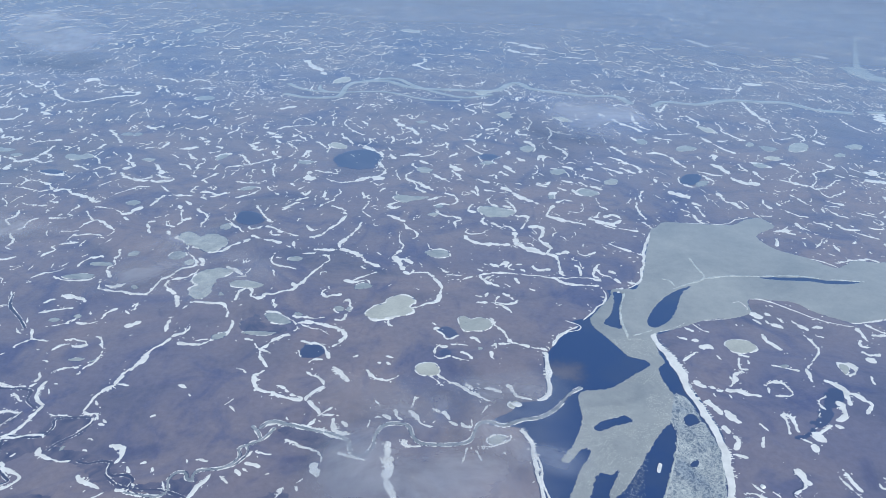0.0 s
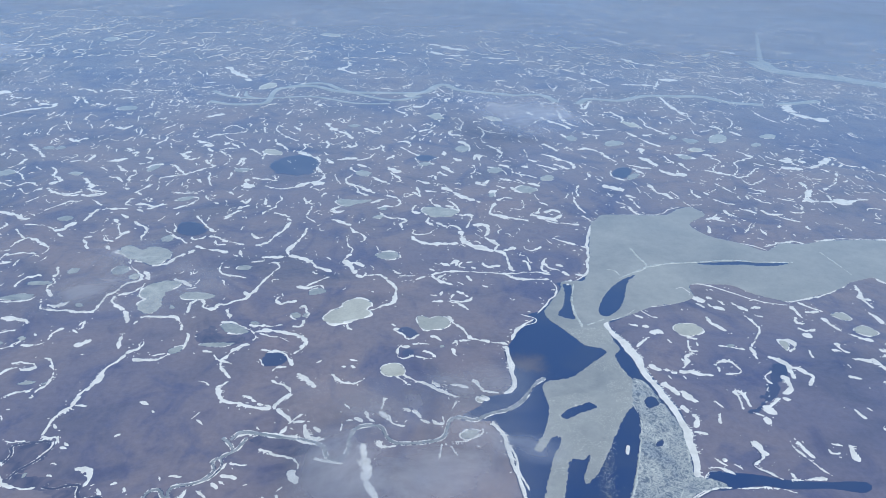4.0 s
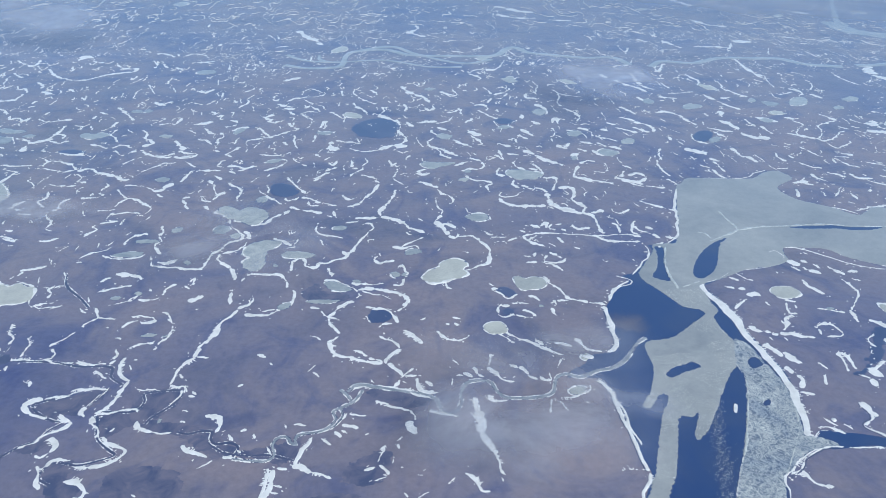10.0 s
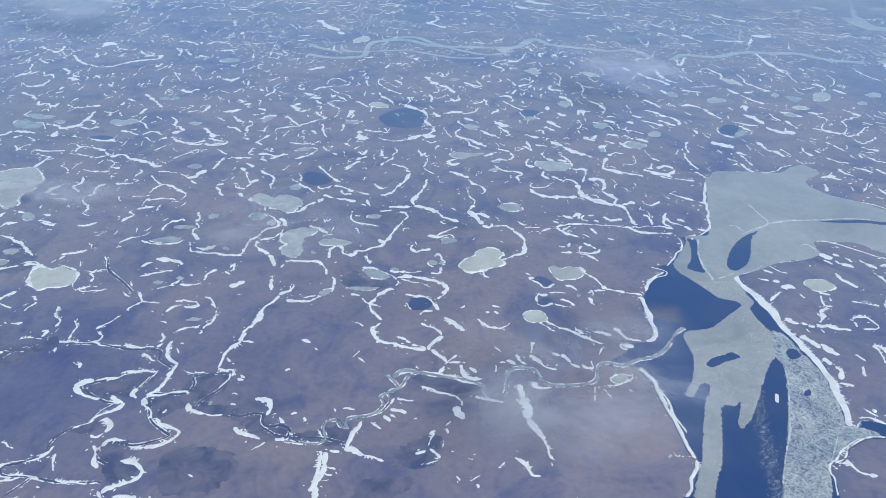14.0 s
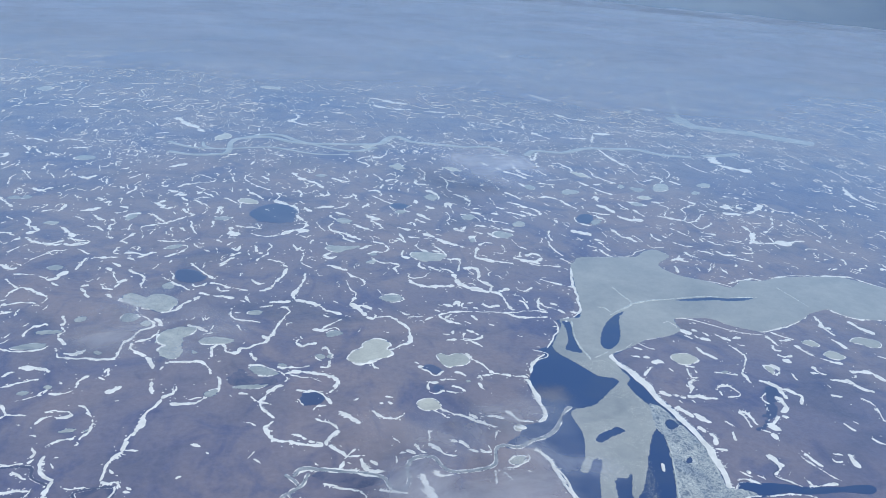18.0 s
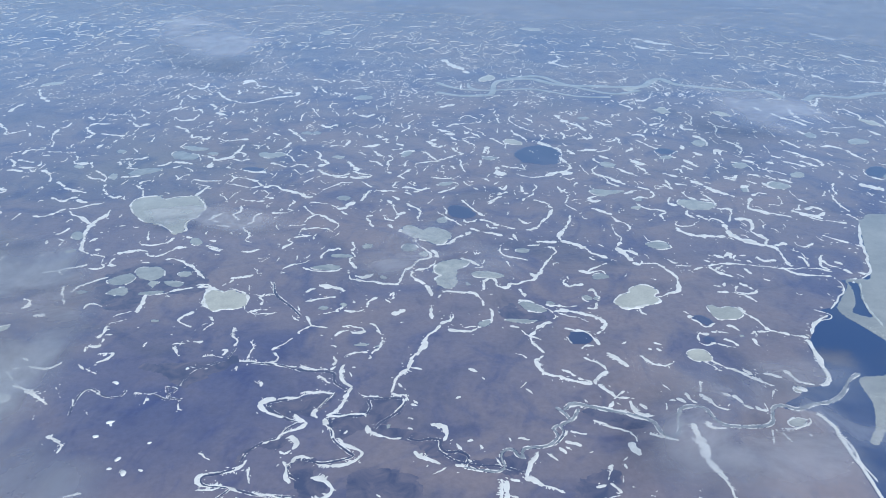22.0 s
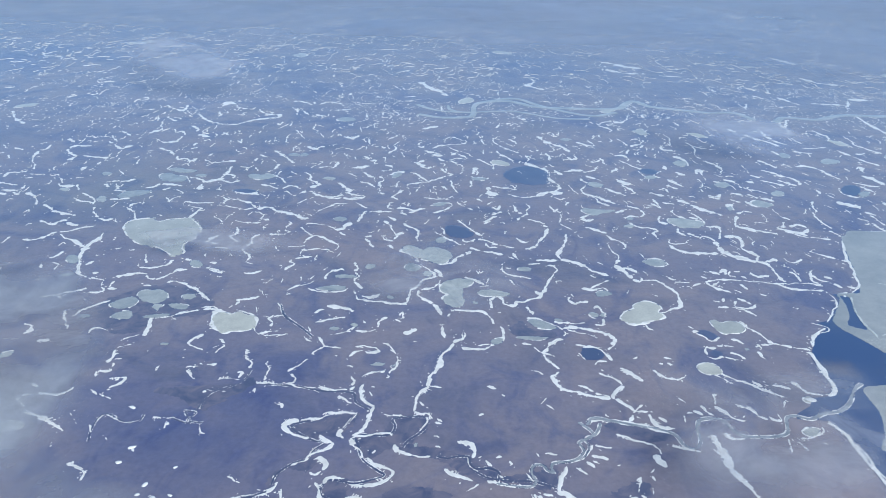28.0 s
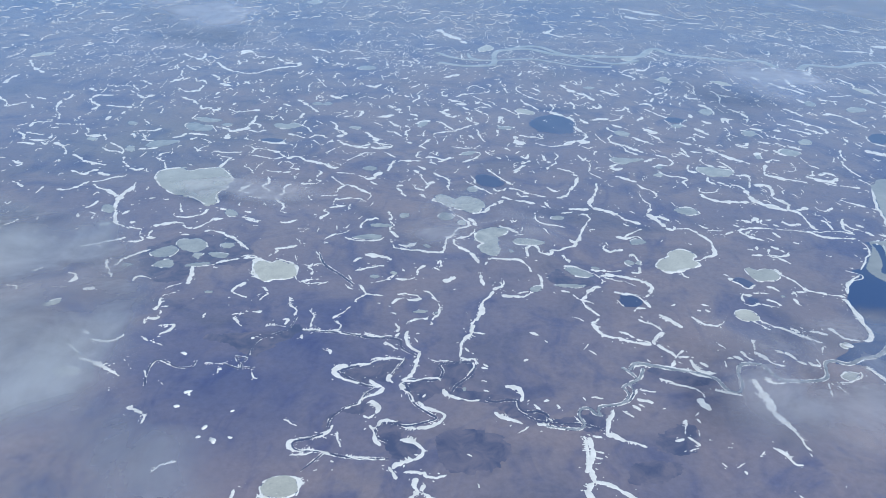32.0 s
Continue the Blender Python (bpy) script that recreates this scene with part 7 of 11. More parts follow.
    drift([(356.2, 867.8, 8.9), (364.1, 862.1, 8.7), (371.0, 854.4, 8.3)])
    frozen_lake([(353.6, 861.7), (364.5, 866.1), (370.7, 858.4), (360.2, 850.1)], False)
    drift([(337.0, 863.0, 3.7), (338.1, 849.2, 3.9), (340.3, 841.5, 4.5)])
    drift([(346.8, 837.9, 3.6), (347.8, 824.7, 3.7), (349.6, 813.7, 3.9)])
    drift([(388.0, 869.1, 6.8), (395.8, 863.4, 6.8)])
    drift([(392.9, 857.3, 6.0), (398.2, 849.6, 4.4), (396.3, 839.8, 1.8), (385.1, 826.1, 1.9), (376.7, 811.1, 1.8)])
    drift([(368.8, 812.6, 6.2), (376.3, 807.4, 6.1), (383.7, 802.3, 6.1), (393.0, 797.3, 6.0), (397.3, 790.4, 5.7), (409.0, 794.3, 4.3)])
    drift([(425.6, 846.8, 3.4), (413.8, 836.7, 2.2), (411.5, 825.2, 2.6), (406.2, 812.1, 2.1), (394.3, 797.3, 2.3)])
    drift([(435.9, 881.4, 6.1), (441.5, 871.4, 5.5), (444.8, 857.4, 4.9)])
    drift([(425.6, 846.8, 2.5), (443.4, 857.3, 2.5)])
    drift([(438.0, 837.6, 5.8), (443.3, 828.3, 5.8)])
    drift([(409.0, 794.3, 2.2), (423.2, 809.1, 2.3), (436.9, 822.4, 2.4)])
    drift([(464.7, 862.2, 3.9), (470.5, 848.5, 3.8)])
    drift([(398.6, 780.1, 3.2), (400.2, 768.3, 4.8), (411.2, 773.7, 2.4), (425.5, 786.1, 2.1)])
    drift([(394.1, 756.6, 5.6), (399.8, 751.9, 5.6), (406.7, 747.2, 5.6)])
    drift([(386.1, 743.5, 3.5), (400.1, 740.7, 3.5)])
    drift([(382.6, 740.2, 2.1), (378.2, 724.6, 2.0)])
    drift([(385.1, 735.6, 2.7), (389.2, 720.3, 3.2), (397.6, 714.5, 3.5)])
    drift([(358.0, 700.3, 5.0), (365.7, 694.8, 4.9), (369.8, 689.2, 4.6)])
    drift([(328.7, 688.2, 1.8), (318.8, 679.7, 1.9), (310.5, 674.0, 2.1)])
    drift([(339.9, 697.0, 2.7), (339.7, 687.1, 3.9), (347.1, 678.9, 4.6)])
    drift([(319.7, 675.6, 3.1), (328.6, 670.3, 3.1)])
    drift([(358.0, 666.9, 1.5), (348.1, 653.5, 1.5)])
    drift([(354.5, 649.8, 1.9), (355.4, 637.1, 1.9)])
    drift([(81.9, 1160.8, 6.0), (94.9, 1175.0, 4.5), (98.6, 1188.8, 2.8)])
    drift([(87.1, 1154.7, 6.6), (92.6, 1145.4, 4.3), (92.9, 1129.6, 2.9)])
    drift([(80.8, 1113.4, 2.4), (72.7, 1088.9, 2.8), (62.8, 1073.7, 5.4), (55.2, 1076.1, 7.2)])
    drift([(25.6, 1057.2, 3.1), (36.5, 1072.0, 3.9), (47.5, 1078.5, 4.7)])
    drift([(26.9, 1054.5, 5.3), (36.0, 1044.1, 4.7), (41.0, 1033.6, 2.1), (36.3, 1025.3, 3.1)])
    drift([(95.7, 1070.2, 2.8), (95.9, 1050.5, 2.7)])
    drift([(-40.9, 958.4, 4.0), (-36.0, 940.0, 4.2), (-31.7, 928.9, 4.6)])
    drift([(-37.6, 906.7, 3.3), (-33.4, 896.2, 6.3), (-27.5, 905.0, 2.3), (-29.0, 915.8, 2.4)])
    frozen_lake([(-37.6, 982.7), (-30.1, 988.0), (-21.5, 983.6), (-29.2, 975.8)], False)
    drift([(11.8, 1005.6, 2.4), (8.3, 990.2, 2.4)])
    drift([(-15.0, 971.7, 4.5), (-5.0, 960.3, 5.3), (4.2, 958.4, 2.0), (0.1, 979.8, 2.4)])
    drift([(40.3, 992.0, 3.8), (45.7, 975.0, 3.5), (47.9, 963.1, 3.1)])
    drift([(52.4, 958.6, 4.3), (62.1, 966.2, 5.8), (68.0, 961.8, 2.0), (62.4, 952.0, 2.7)])
    drift([(110.4, 1024.4, 2.2), (110.0, 1008.7, 2.7), (113.6, 998.7, 2.0), (108.0, 983.3, 1.9), (105.2, 970.9, 3.0), (92.5, 960.7, 2.6), (91.7, 946.5, 3.6), (100.3, 942.4, 5.7)])
    drift([(136.7, 963.0, 4.6), (146.3, 956.4, 4.7), (159.4, 950.0, 4.8)])
    drift([(128.8, 979.5, 4.2), (133.4, 965.2, 3.1), (132.4, 948.6, 2.1), (126.8, 927.8, 2.2), (128.7, 912.4, 3.0)])
    drift([(130.5, 903.8, 6.4), (136.6, 893.4, 6.1), (141.3, 883.2, 4.4), (141.5, 868.9, 2.7), (136.9, 856.7, 2.8)])
    drift([(97.9, 919.7, 6.8), (102.4, 913.3, 5.8), (107.0, 900.6, 3.7), (105.3, 883.6, 2.8)])
    frozen_lake([(89.6, 891.3), (99.0, 902.3), (106.6, 898.4), (103.9, 883.6), (95.0, 879.1)], False)
    drift([(22.8, 916.1, 6.6), (33.3, 916.6, 6.0), (37.6, 905.9, 2.3), (34.3, 895.1, 2.3)])
    drift([(45.6, 944.2, 3.3), (40.2, 928.0, 3.2)])
    drift([(24.2, 896.7, 4.6), (33.0, 884.6, 4.2), (37.2, 874.5, 4.3), (44.2, 866.7, 4.9)])
    open_pond([(40.1, 860.6), (51.2, 869.0), (60.4, 863.4), (66.1, 857.7), (54.8, 847.5), (43.9, 849.0)])
    drift([(39.9, 858.6, 2.5), (41.9, 843.1, 2.8), (46.2, 831.9, 3.3)])
    frozen_lake([(40.6, 833.6), (49.7, 843.5), (56.7, 838.0), (49.2, 830.2)], False)
    drift([(65.1, 859.7, 3.1), (54.3, 843.6, 2.0), (59.7, 836.2, 4.4)])
    drift([(48.5, 900.0, 2.4), (49.2, 889.5, 2.4)])
    drift([(-10.3, 888.9, 5.4), (-1.9, 893.4, 4.1), (3.1, 904.3, 4.1), (4.0, 883.3, 2.2)])
    drift([(-8.2, 872.5, 1.9), (-12.6, 858.4, 3.2), (-26.0, 851.9, 4.3)])
    drift([(15.8, 867.5, 3.2), (6.6, 853.3, 3.2)])
    drift([(-48.7, 851.0, 7.1), (-38.8, 855.3, 7.3), (-28.9, 857.7, 7.6)])
    drift([(7.4, 828.6, 5.2), (11.0, 819.5, 6.5), (18.4, 812.5, 7.6)])
    drift([(9.9, 808.6, 3.3), (16.5, 794.8, 3.0), (19.6, 784.5, 2.7)])
    frozen_lake([(-28.6, 810.8), (-20.7, 816.5), (-11.4, 807.8), (-17.0, 798.8), (-25.4, 802.0)], False)
    drift([(-33.9, 827.0, 3.6), (-28.6, 810.8, 3.6)])
    drift([(-11.0, 797.3, 4.9), (-2.8, 785.5, 5.2), (6.6, 775.7, 5.4)])
    drift([(-32.2, 801.8, 3.5), (-38.4, 789.4, 2.5), (-36.6, 779.3, 3.8), (-30.9, 772.8, 5.5), (-24.1, 768.0, 5.0), (-19.9, 760.0, 4.0)])
    drift([(-25.7, 836.6, 6.2), (-17.9, 829.4, 6.1)])
    drift([(68.2, 829.1, 4.7), (72.9, 818.2, 4.9), (77.8, 809.3, 5.1)])
    drift([(74.9, 880.2, 2.8), (74.0, 866.0, 2.8)])
    drift([(84.4, 856.5, 4.4), (90.7, 847.0, 4.4)])
    drift([(34.6, 786.8, 6.0), (42.3, 780.2, 6.3), (49.1, 777.1, 6.6)])
    drift([(49.4, 795.9, 4.3), (56.2, 799.7, 4.3), (56.8, 787.5, 2.1)])
    drift([(61.9, 808.7, 4.5), (70.0, 800.1, 4.5)])
    drift([(106.4, 853.5, 3.1), (113.1, 867.7, 7.5), (113.2, 847.9, 3.1)])
    drift([(103.3, 834.2, 2.3), (103.7, 819.3, 1.9), (97.7, 804.7, 2.0)])
    drift([(119.4, 827.3, 5.2), (127.6, 820.2, 5.2)])
    frozen_lake([(117.1, 816.2), (126.8, 825.7), (134.1, 820.5), (129.7, 809.4), (120.3, 807.3)], False)
    drift([(133.7, 833.5, 5.4), (140.3, 828.1, 4.6), (144.9, 817.2, 2.8), (143.6, 806.3, 2.0)])
    drift([(146.8, 806.4, 3.6), (157.8, 799.7, 3.4), (167.8, 789.6, 3.2)])
    frozen_lake([(170.9, 789.7), (182.1, 800.6), (187.8, 793.8), (182.1, 784.9), (172.2, 782.9)], False)
    drift([(100.1, 778.8, 5.1), (107.5, 775.7, 4.3), (113.6, 784.3, 2.6)])
    drift([(126.0, 789.9, 6.9), (134.2, 785.0, 6.9), (141.7, 780.2, 6.8)])
    drift([(144.8, 785.4, 5.7), (151.7, 775.4, 5.6)])
    drift([(200.4, 907.0, 5.2), (206.6, 896.6, 4.7), (211.6, 882.1, 4.2)])
    drift([(189.4, 870.9, 5.9), (200.3, 861.3, 5.5), (209.9, 848.0, 5.1)])
    drift([(170.6, 850.3, 5.9), (179.1, 844.8, 5.9)])
    drift([(176.6, 835.1, 5.5), (187.2, 826.2, 5.4), (195.0, 819.1, 5.4)])
    drift([(155.8, 830.6, 5.7), (164.3, 825.3, 5.6)])
    drift([(222.0, 1023.0, 4.9), (232.1, 1002.8, 5.2), (243.2, 988.2, 5.1), (249.6, 973.8, 4.5)])
    drift([(252.5, 1057.5, 3.1), (251.2, 1030.0, 3.3), (252.3, 1006.5, 3.5)])
    drift([(209.0, 1049.2, 5.2), (213.6, 1035.9, 5.2)])
    drift([(248.8, 1094.6, 4.2), (263.9, 1104.6, 2.7), (272.5, 1126.6, 1.7)])
    drift([(232.0, 949.0, 5.7), (235.4, 935.4, 5.6)])
    drift([(179.7, 822.2, 3.9), (185.4, 807.8, 3.9)])
    drift([(-599.4, 1116.6, 4.1), (-583.0, 1099.6, 4.6), (-567.6, 1088.9, 9.2), (-566.8, 1106.8, 3.6), (-569.3, 1121.9, 2.9)])
    drift([(-561.8, 1089.3, 2.9), (-548.7, 1070.0, 2.8)])
    drift([(-539.6, 1073.5, 3.5), (-525.1, 1049.3, 3.9), (-510.1, 1031.3, 4.5)])
    drift([(-510.1, 1031.3, 4.8), (-492.6, 1021.8, 4.7)])
    drift([(-491.7, 1019.3, 5.4), (-475.1, 1022.9, 5.2), (-462.3, 1039.7, 4.9), (-447.5, 1051.6, 5.4), (-431.7, 1061.0, 5.5)])
    drift([(-460.8, 1105.5, 2.9), (-449.8, 1085.5, 4.0), (-435.5, 1074.9, 7.5), (-425.2, 1078.5, 5.1), (-423.7, 1064.4, 4.9), (-430.9, 1058.3, 7.9)])
    drift([(-516.6, 1116.6, 5.2), (-512.1, 1138.8, 9.6), (-498.3, 1127.2, 3.7), (-492.1, 1112.3, 4.6), (-479.0, 1107.2, 7.3)])
    drift([(-514.3, 1086.8, 2.2), (-505.4, 1064.5, 2.1)])
    drift([(-417.6, 1155.7, 8.1), (-405.8, 1156.6, 5.9), (-389.6, 1138.5, 4.2)])
    drift([(-373.7, 1146.1, 5.1), (-365.4, 1156.4, 6.6), (-350.6, 1151.1, 4.2), (-341.3, 1135.8, 2.6)])
    drift([(-355.9, 1110.0, 6.0), (-340.5, 1111.1, 6.1), (-329.4, 1115.0, 6.1)])
    drift([(-413.9, 1118.0, 3.2), (-404.1, 1100.5, 2.4), (-400.7, 1080.2, 2.3)])
    drift([(-394.3, 1101.2, 3.5), (-385.7, 1081.2, 3.5)])
    drift([(-374.5, 1082.0, 6.0), (-363.6, 1074.1, 5.9)])
    frozen_lake([(-341.0, 1055.9), (-332.6, 1070.5), (-317.3, 1065.8), (-315.3, 1054.8), (-328.3, 1048.4)], False)
    drift([(-322.6, 1037.9, 4.1), (-314.8, 1027.7, 4.0)])
    drift([(-322.3, 974.0, 5.4), (-309.6, 969.9, 6.0), (-301.7, 980.1, 4.8)])
    drift([(-577.8, 1054.0, 3.0), (-567.6, 1041.0, 3.5), (-558.9, 1033.5, 4.2)])
    drift([(-578.1, 1040.3, 2.6), (-571.6, 1006.5, 2.2), (-564.3, 991.9, 3.0), (-569.3, 984.1, 6.5), (-575.4, 974.0, 6.4)])
    drift([(-529.4, 1011.7, 5.4), (-519.2, 997.1, 4.1), (-517.6, 987.2, 5.1)])
    drift([(-558.2, 949.1, 2.3), (-550.4, 938.1, 3.8), (-539.0, 934.2, 6.7), (-531.1, 939.1, 5.9), (-529.0, 950.7, 3.5), (-530.1, 962.3, 2.8)])
    drift([(-543.1, 978.3, 7.4), (-536.3, 983.6, 4.6), (-526.6, 967.3, 2.2)])
    drift([(-510.4, 973.0, 5.9), (-492.1, 959.7, 5.8)])
    drift([(-481.3, 982.0, 4.2), (-471.9, 970.4, 4.1)])
    drift([(-454.4, 947.8, 3.5), (-446.9, 936.8, 3.5)])
    drift([(-503.8, 922.7, 4.8), (-502.7, 933.9, 4.8)])
    drift([(-502.6, 907.6, 5.5), (-498.7, 914.2, 5.5)])
    drift([(-542.0, 909.9, 5.0), (-528.4, 899.9, 4.1), (-516.4, 886.0, 3.4)])
    drift([(-511.0, 880.1, 2.6), (-507.3, 866.3, 2.6)])
    drift([(-506.1, 845.1, 2.9), (-507.9, 831.9, 2.9)])
    drift([(-505.5, 866.4, 5.2), (-497.9, 870.7, 3.8), (-488.6, 859.3, 2.0)])
    drift([(-488.1, 861.2, 5.2), (-485.7, 871.2, 5.2)])
    drift([(-471.5, 892.3, 4.0), (-474.0, 881.8, 4.0)])
    drift([(-475.1, 867.7, 3.0), (-462.5, 858.5, 4.2), (-451.1, 860.9, 5.1), (-440.2, 865.4, 5.1)])
    drift([(-378.8, 929.2, 3.9), (-370.0, 920.8, 2.1), (-370.0, 907.8, 2.5)])
    frozen_lake([(-380.2, 892.5), (-374.7, 901.1), (-366.7, 895.2), (-368.3, 888.9)], False)
    frozen_lake([(-366.2, 893.1), (-361.9, 901.8), (-355.2, 895.8), (-360.1, 889.3)], False)
    drift([(-398.9, 906.3, 4.4), (-389.6, 896.2, 3.8), (-378.8, 880.2, 3.3), (-368.4, 862.7, 3.1)])
    drift([(-362.3, 930.0, 3.8), (-351.8, 919.5, 6.6), (-342.5, 931.1, 5.5)])
    drift([(-354.2, 923.8, 3.9), (-345.6, 915.4, 3.9)])
    drift([(-388.0, 999.9, 2.3), (-379.6, 980.5, 2.3), (-372.1, 964.1, 2.3)])
    drift([(-415.0, 878.5, 3.5), (-415.1, 868.5, 3.5)])
    drift([(-413.7, 890.9, 4.1), (-405.6, 885.1, 4.1)])
    drift([(-426.6, 846.6, 4.2), (-417.0, 841.3, 4.1)])
    drift([(-408.6, 843.6, 2.4), (-403.9, 832.5, 2.4)])
    drift([(-384.6, 856.1, 3.7), (-385.6, 844.5, 4.2), (-387.6, 838.8, 5.0)])
    drift([(-335.7, 846.6, 5.6), (-326.0, 852.8, 5.6)])
    drift([(-316.2, 870.9, 3.3), (-316.8, 859.0, 3.9), (-320.4, 847.3, 4.5)])
    frozen_lake([(-508.7, 808.5), (-503.7, 817.6), (-489.4, 811.0), (-478.7, 806.2), (-475.1, 794.2), (-483.3, 788.8), (-499.4, 793.3)], False)
    drift([(-480.1, 809.6, 2.2), (-469.8, 789.3, 2.2)])
    drift([(-497.3, 781.6, 4.7), (-485.5, 780.4, 4.4), (-475.8, 777.4, 4.1)])
    drift([(-489.8, 764.0, 4.7), (-484.3, 770.6, 4.8)])
    drift([(-476.2, 764.4, 2.5), (-467.5, 756.8, 1.5), (-468.2, 748.9, 2.8)])
    frozen_lake([(-469.7, 810.0), (-465.5, 817.3), (-457.2, 814.0), (-460.4, 806.9)], False)
    drift([(-474.7, 806.3, 3.8), (-461.8, 799.8, 3.3), (-452.9, 791.6, 4.9), (-444.0, 798.8, 5.3), (-437.8, 802.5, 5.4)])
    drift([(-437.4, 844.2, 3.7), (-435.9, 829.4, 4.2), (-437.0, 820.2, 5.0)])
    drift([(-438.5, 807.7, 3.2), (-436.9, 816.6, 5.6), (-425.8, 813.5, 2.8), (-426.3, 806.4, 2.8)])
    drift([(-437.7, 799.0, 2.7), (-426.8, 790.9, 4.0), (-417.1, 796.3, 4.4)])
    drift([(-456.4, 778.1, 2.3), (-453.8, 768.4, 5.8), (-454.3, 781.5, 3.2)])
    frozen_lake([(-410.7, 812.3), (-407.6, 821.4), (-397.7, 818.2), (-389.9, 822.1), (-380.7, 815.3), (-385.2, 806.2), (-398.6, 802.2)], False)
    drift([(-377.1, 831.8, 3.7), (-378.1, 822.6, 3.7), (-379.0, 815.3, 2.4), (-370.1, 805.0, 2.6), (-366.7, 793.1, 2.2)])
    drift([(-347.9, 829.3, 3.0), (-340.6, 816.8, 2.4), (-339.7, 806.2, 2.5), (-333.3, 799.5, 3.2), (-327.9, 789.4, 3.1), (-334.4, 780.7, 5.6)])
    frozen_lake([(-327.0, 810.2), (-322.3, 815.7), (-312.6, 812.5), (-315.2, 805.4)], False)
    drift([(-365.7, 832.2, 3.4), (-359.1, 823.3, 3.4)])
    drift([(-306.2, 797.0, 5.6), (-299.2, 783.6, 5.7), (-291.7, 770.6, 5.7)])
    drift([(-293.6, 765.7, 3.7), (-283.7, 759.6, 4.1), (-278.1, 759.8, 4.8)])
    drift([(-334.3, 769.2, 2.9), (-323.1, 758.3, 3.2), (-313.2, 752.3, 4.3), (-305.2, 754.1, 4.7), (-299.3, 760.7, 4.2)])
    drift([(-296.1, 751.3, 3.4), (-283.9, 747.0, 3.9), (-274.8, 752.0, 3.8)])
    drift([(-391.0, 787.1, 4.0), (-380.9, 782.4, 3.8), (-370.5, 776.1, 3.6)])
    drift([(-364.8, 776.3, 4.4), (-359.3, 783.2, 5.2), (-352.0, 781.8, 3.7), (-346.2, 775.3, 2.6)])
    drift([(-359.7, 768.3, 2.0), (-351.6, 755.8, 2.0)])
    drift([(-349.7, 752.7, 3.8), (-344.6, 760.8, 3.9), (-338.8, 769.0, 4.0)])
    drift([(-418.3, 766.4, 2.9), (-407.8, 760.3, 3.2), (-395.8, 757.5, 3.6), (-387.0, 756.2, 3.7)])
    open_pond([(-416.6, 764.8), (-408.8, 771.5), (-393.8, 768.8), (-389.0, 762.5), (-399.0, 759.0)])
    drift([(-391.6, 767.3, 1.6), (-386.5, 754.7, 1.6)])
    drift([(-436.1, 769.0, 2.7), (-423.3, 764.6, 2.7)])
    drift([(-301.5, 831.1, 3.2), (-289.9, 818.8, 3.2)])
    drift([(-283.4, 801.3, 4.3), (-273.6, 796.5, 3.3), (-266.1, 784.8, 2.4)])
    drift([(-297.6, 848.3, 4.9), (-286.9, 850.6, 4.8), (-279.2, 856.8, 4.4)])
    frozen_lake([(-504.8, 830.2), (-496.5, 836.1), (-482.6, 831.1), (-472.4, 827.9), (-478.4, 820.4), (-491.9, 821.6)], False)
    drift([(-666.1, 940.6, 4.2), (-654.8, 929.0, 4.2)])
    drift([(-766.4, 902.8, 3.6), (-755.1, 891.9, 3.6), (-744.0, 881.2, 2.6), (-735.6, 863.8, 2.6)])
    drift([(-733.1, 861.8, 4.6), (-725.7, 871.3, 4.7), (-719.0, 878.6, 4.8)])
    drift([(-715.9, 899.8, 4.4), (-700.8, 891.6, 4.4)])
    drift([(-678.3, 914.9, 3.0), (-675.4, 898.4, 3.8), (-677.6, 891.2, 5.5)])
    drift([(-680.2, 886.4, 4.1), (-677.6, 868.5, 3.2), (-668.9, 847.4, 2.4), (-659.1, 833.4, 2.4), (-655.7, 821.4, 3.1)])
    drift([(-733.9, 910.3, 2.9), (-723.7, 896.8, 2.8)])
    drift([(-709.6, 870.4, 2.7), (-701.9, 859.9, 2.7)])
    drift([(-650.0, 898.1, 2.7), (-640.7, 882.7, 3.3), (-628.8, 872.4, 4.4)])
    drift([(-648.9, 900.5, 3.9), (-644.8, 910.4, 5.1), (-628.2, 914.1, 5.0)])
    drift([(-620.7, 873.1, 4.8), (-605.3, 869.9, 4.8), (-590.0, 866.7, 4.8)])
    drift([(-630.7, 856.9, 5.8), (-628.9, 868.0, 5.9)])
    drift([(-614.0, 932.4, 3.6), (-602.0, 921.1, 3.1), (-587.4, 903.2, 4.8), (-583.2, 910.6, 6.5), (-578.0, 915.8, 7.0)])
    drift([(-618.5, 957.4, 2.4), (-603.3, 933.3, 2.3)])
    drift([(-675.6, 796.0, 2.7), (-676.3, 805.7, 4.5), (-668.7, 810.3, 5.4), (-660.1, 813.0, 5.3)])
    drift([(-652.6, 792.1, 5.7), (-643.2, 792.8, 5.7)])
    drift([(-652.1, 803.7, 3.9), (-636.2, 805.0, 3.9)])
    drift([(-670.7, 777.4, 3.7), (-657.6, 771.1, 3.9), (-647.8, 768.2, 4.3)])
    drift([(-640.5, 768.8, 2.0), (-638.1, 758.1, 3.5), (-644.5, 752.3, 4.7), (-657.4, 753.1, 4.1)])
    drift([(-680.0, 776.7, 3.9), (-670.8, 768.2, 2.8), (-664.4, 754.3, 2.9)])
    drift([(-614.9, 795.0, 2.6), (-605.7, 782.5, 2.4), (-605.8, 773.3, 2.3), (-599.8, 770.1, 6.0), (-589.8, 769.1, 6.6)])
    frozen_lake([(-599.7, 759.4), (-597.3, 764.9), (-588.8, 760.2), (-590.4, 753.0)], False)
    drift([(-586.7, 774.8, 2.9), (-578.1, 757.5, 2.8)])
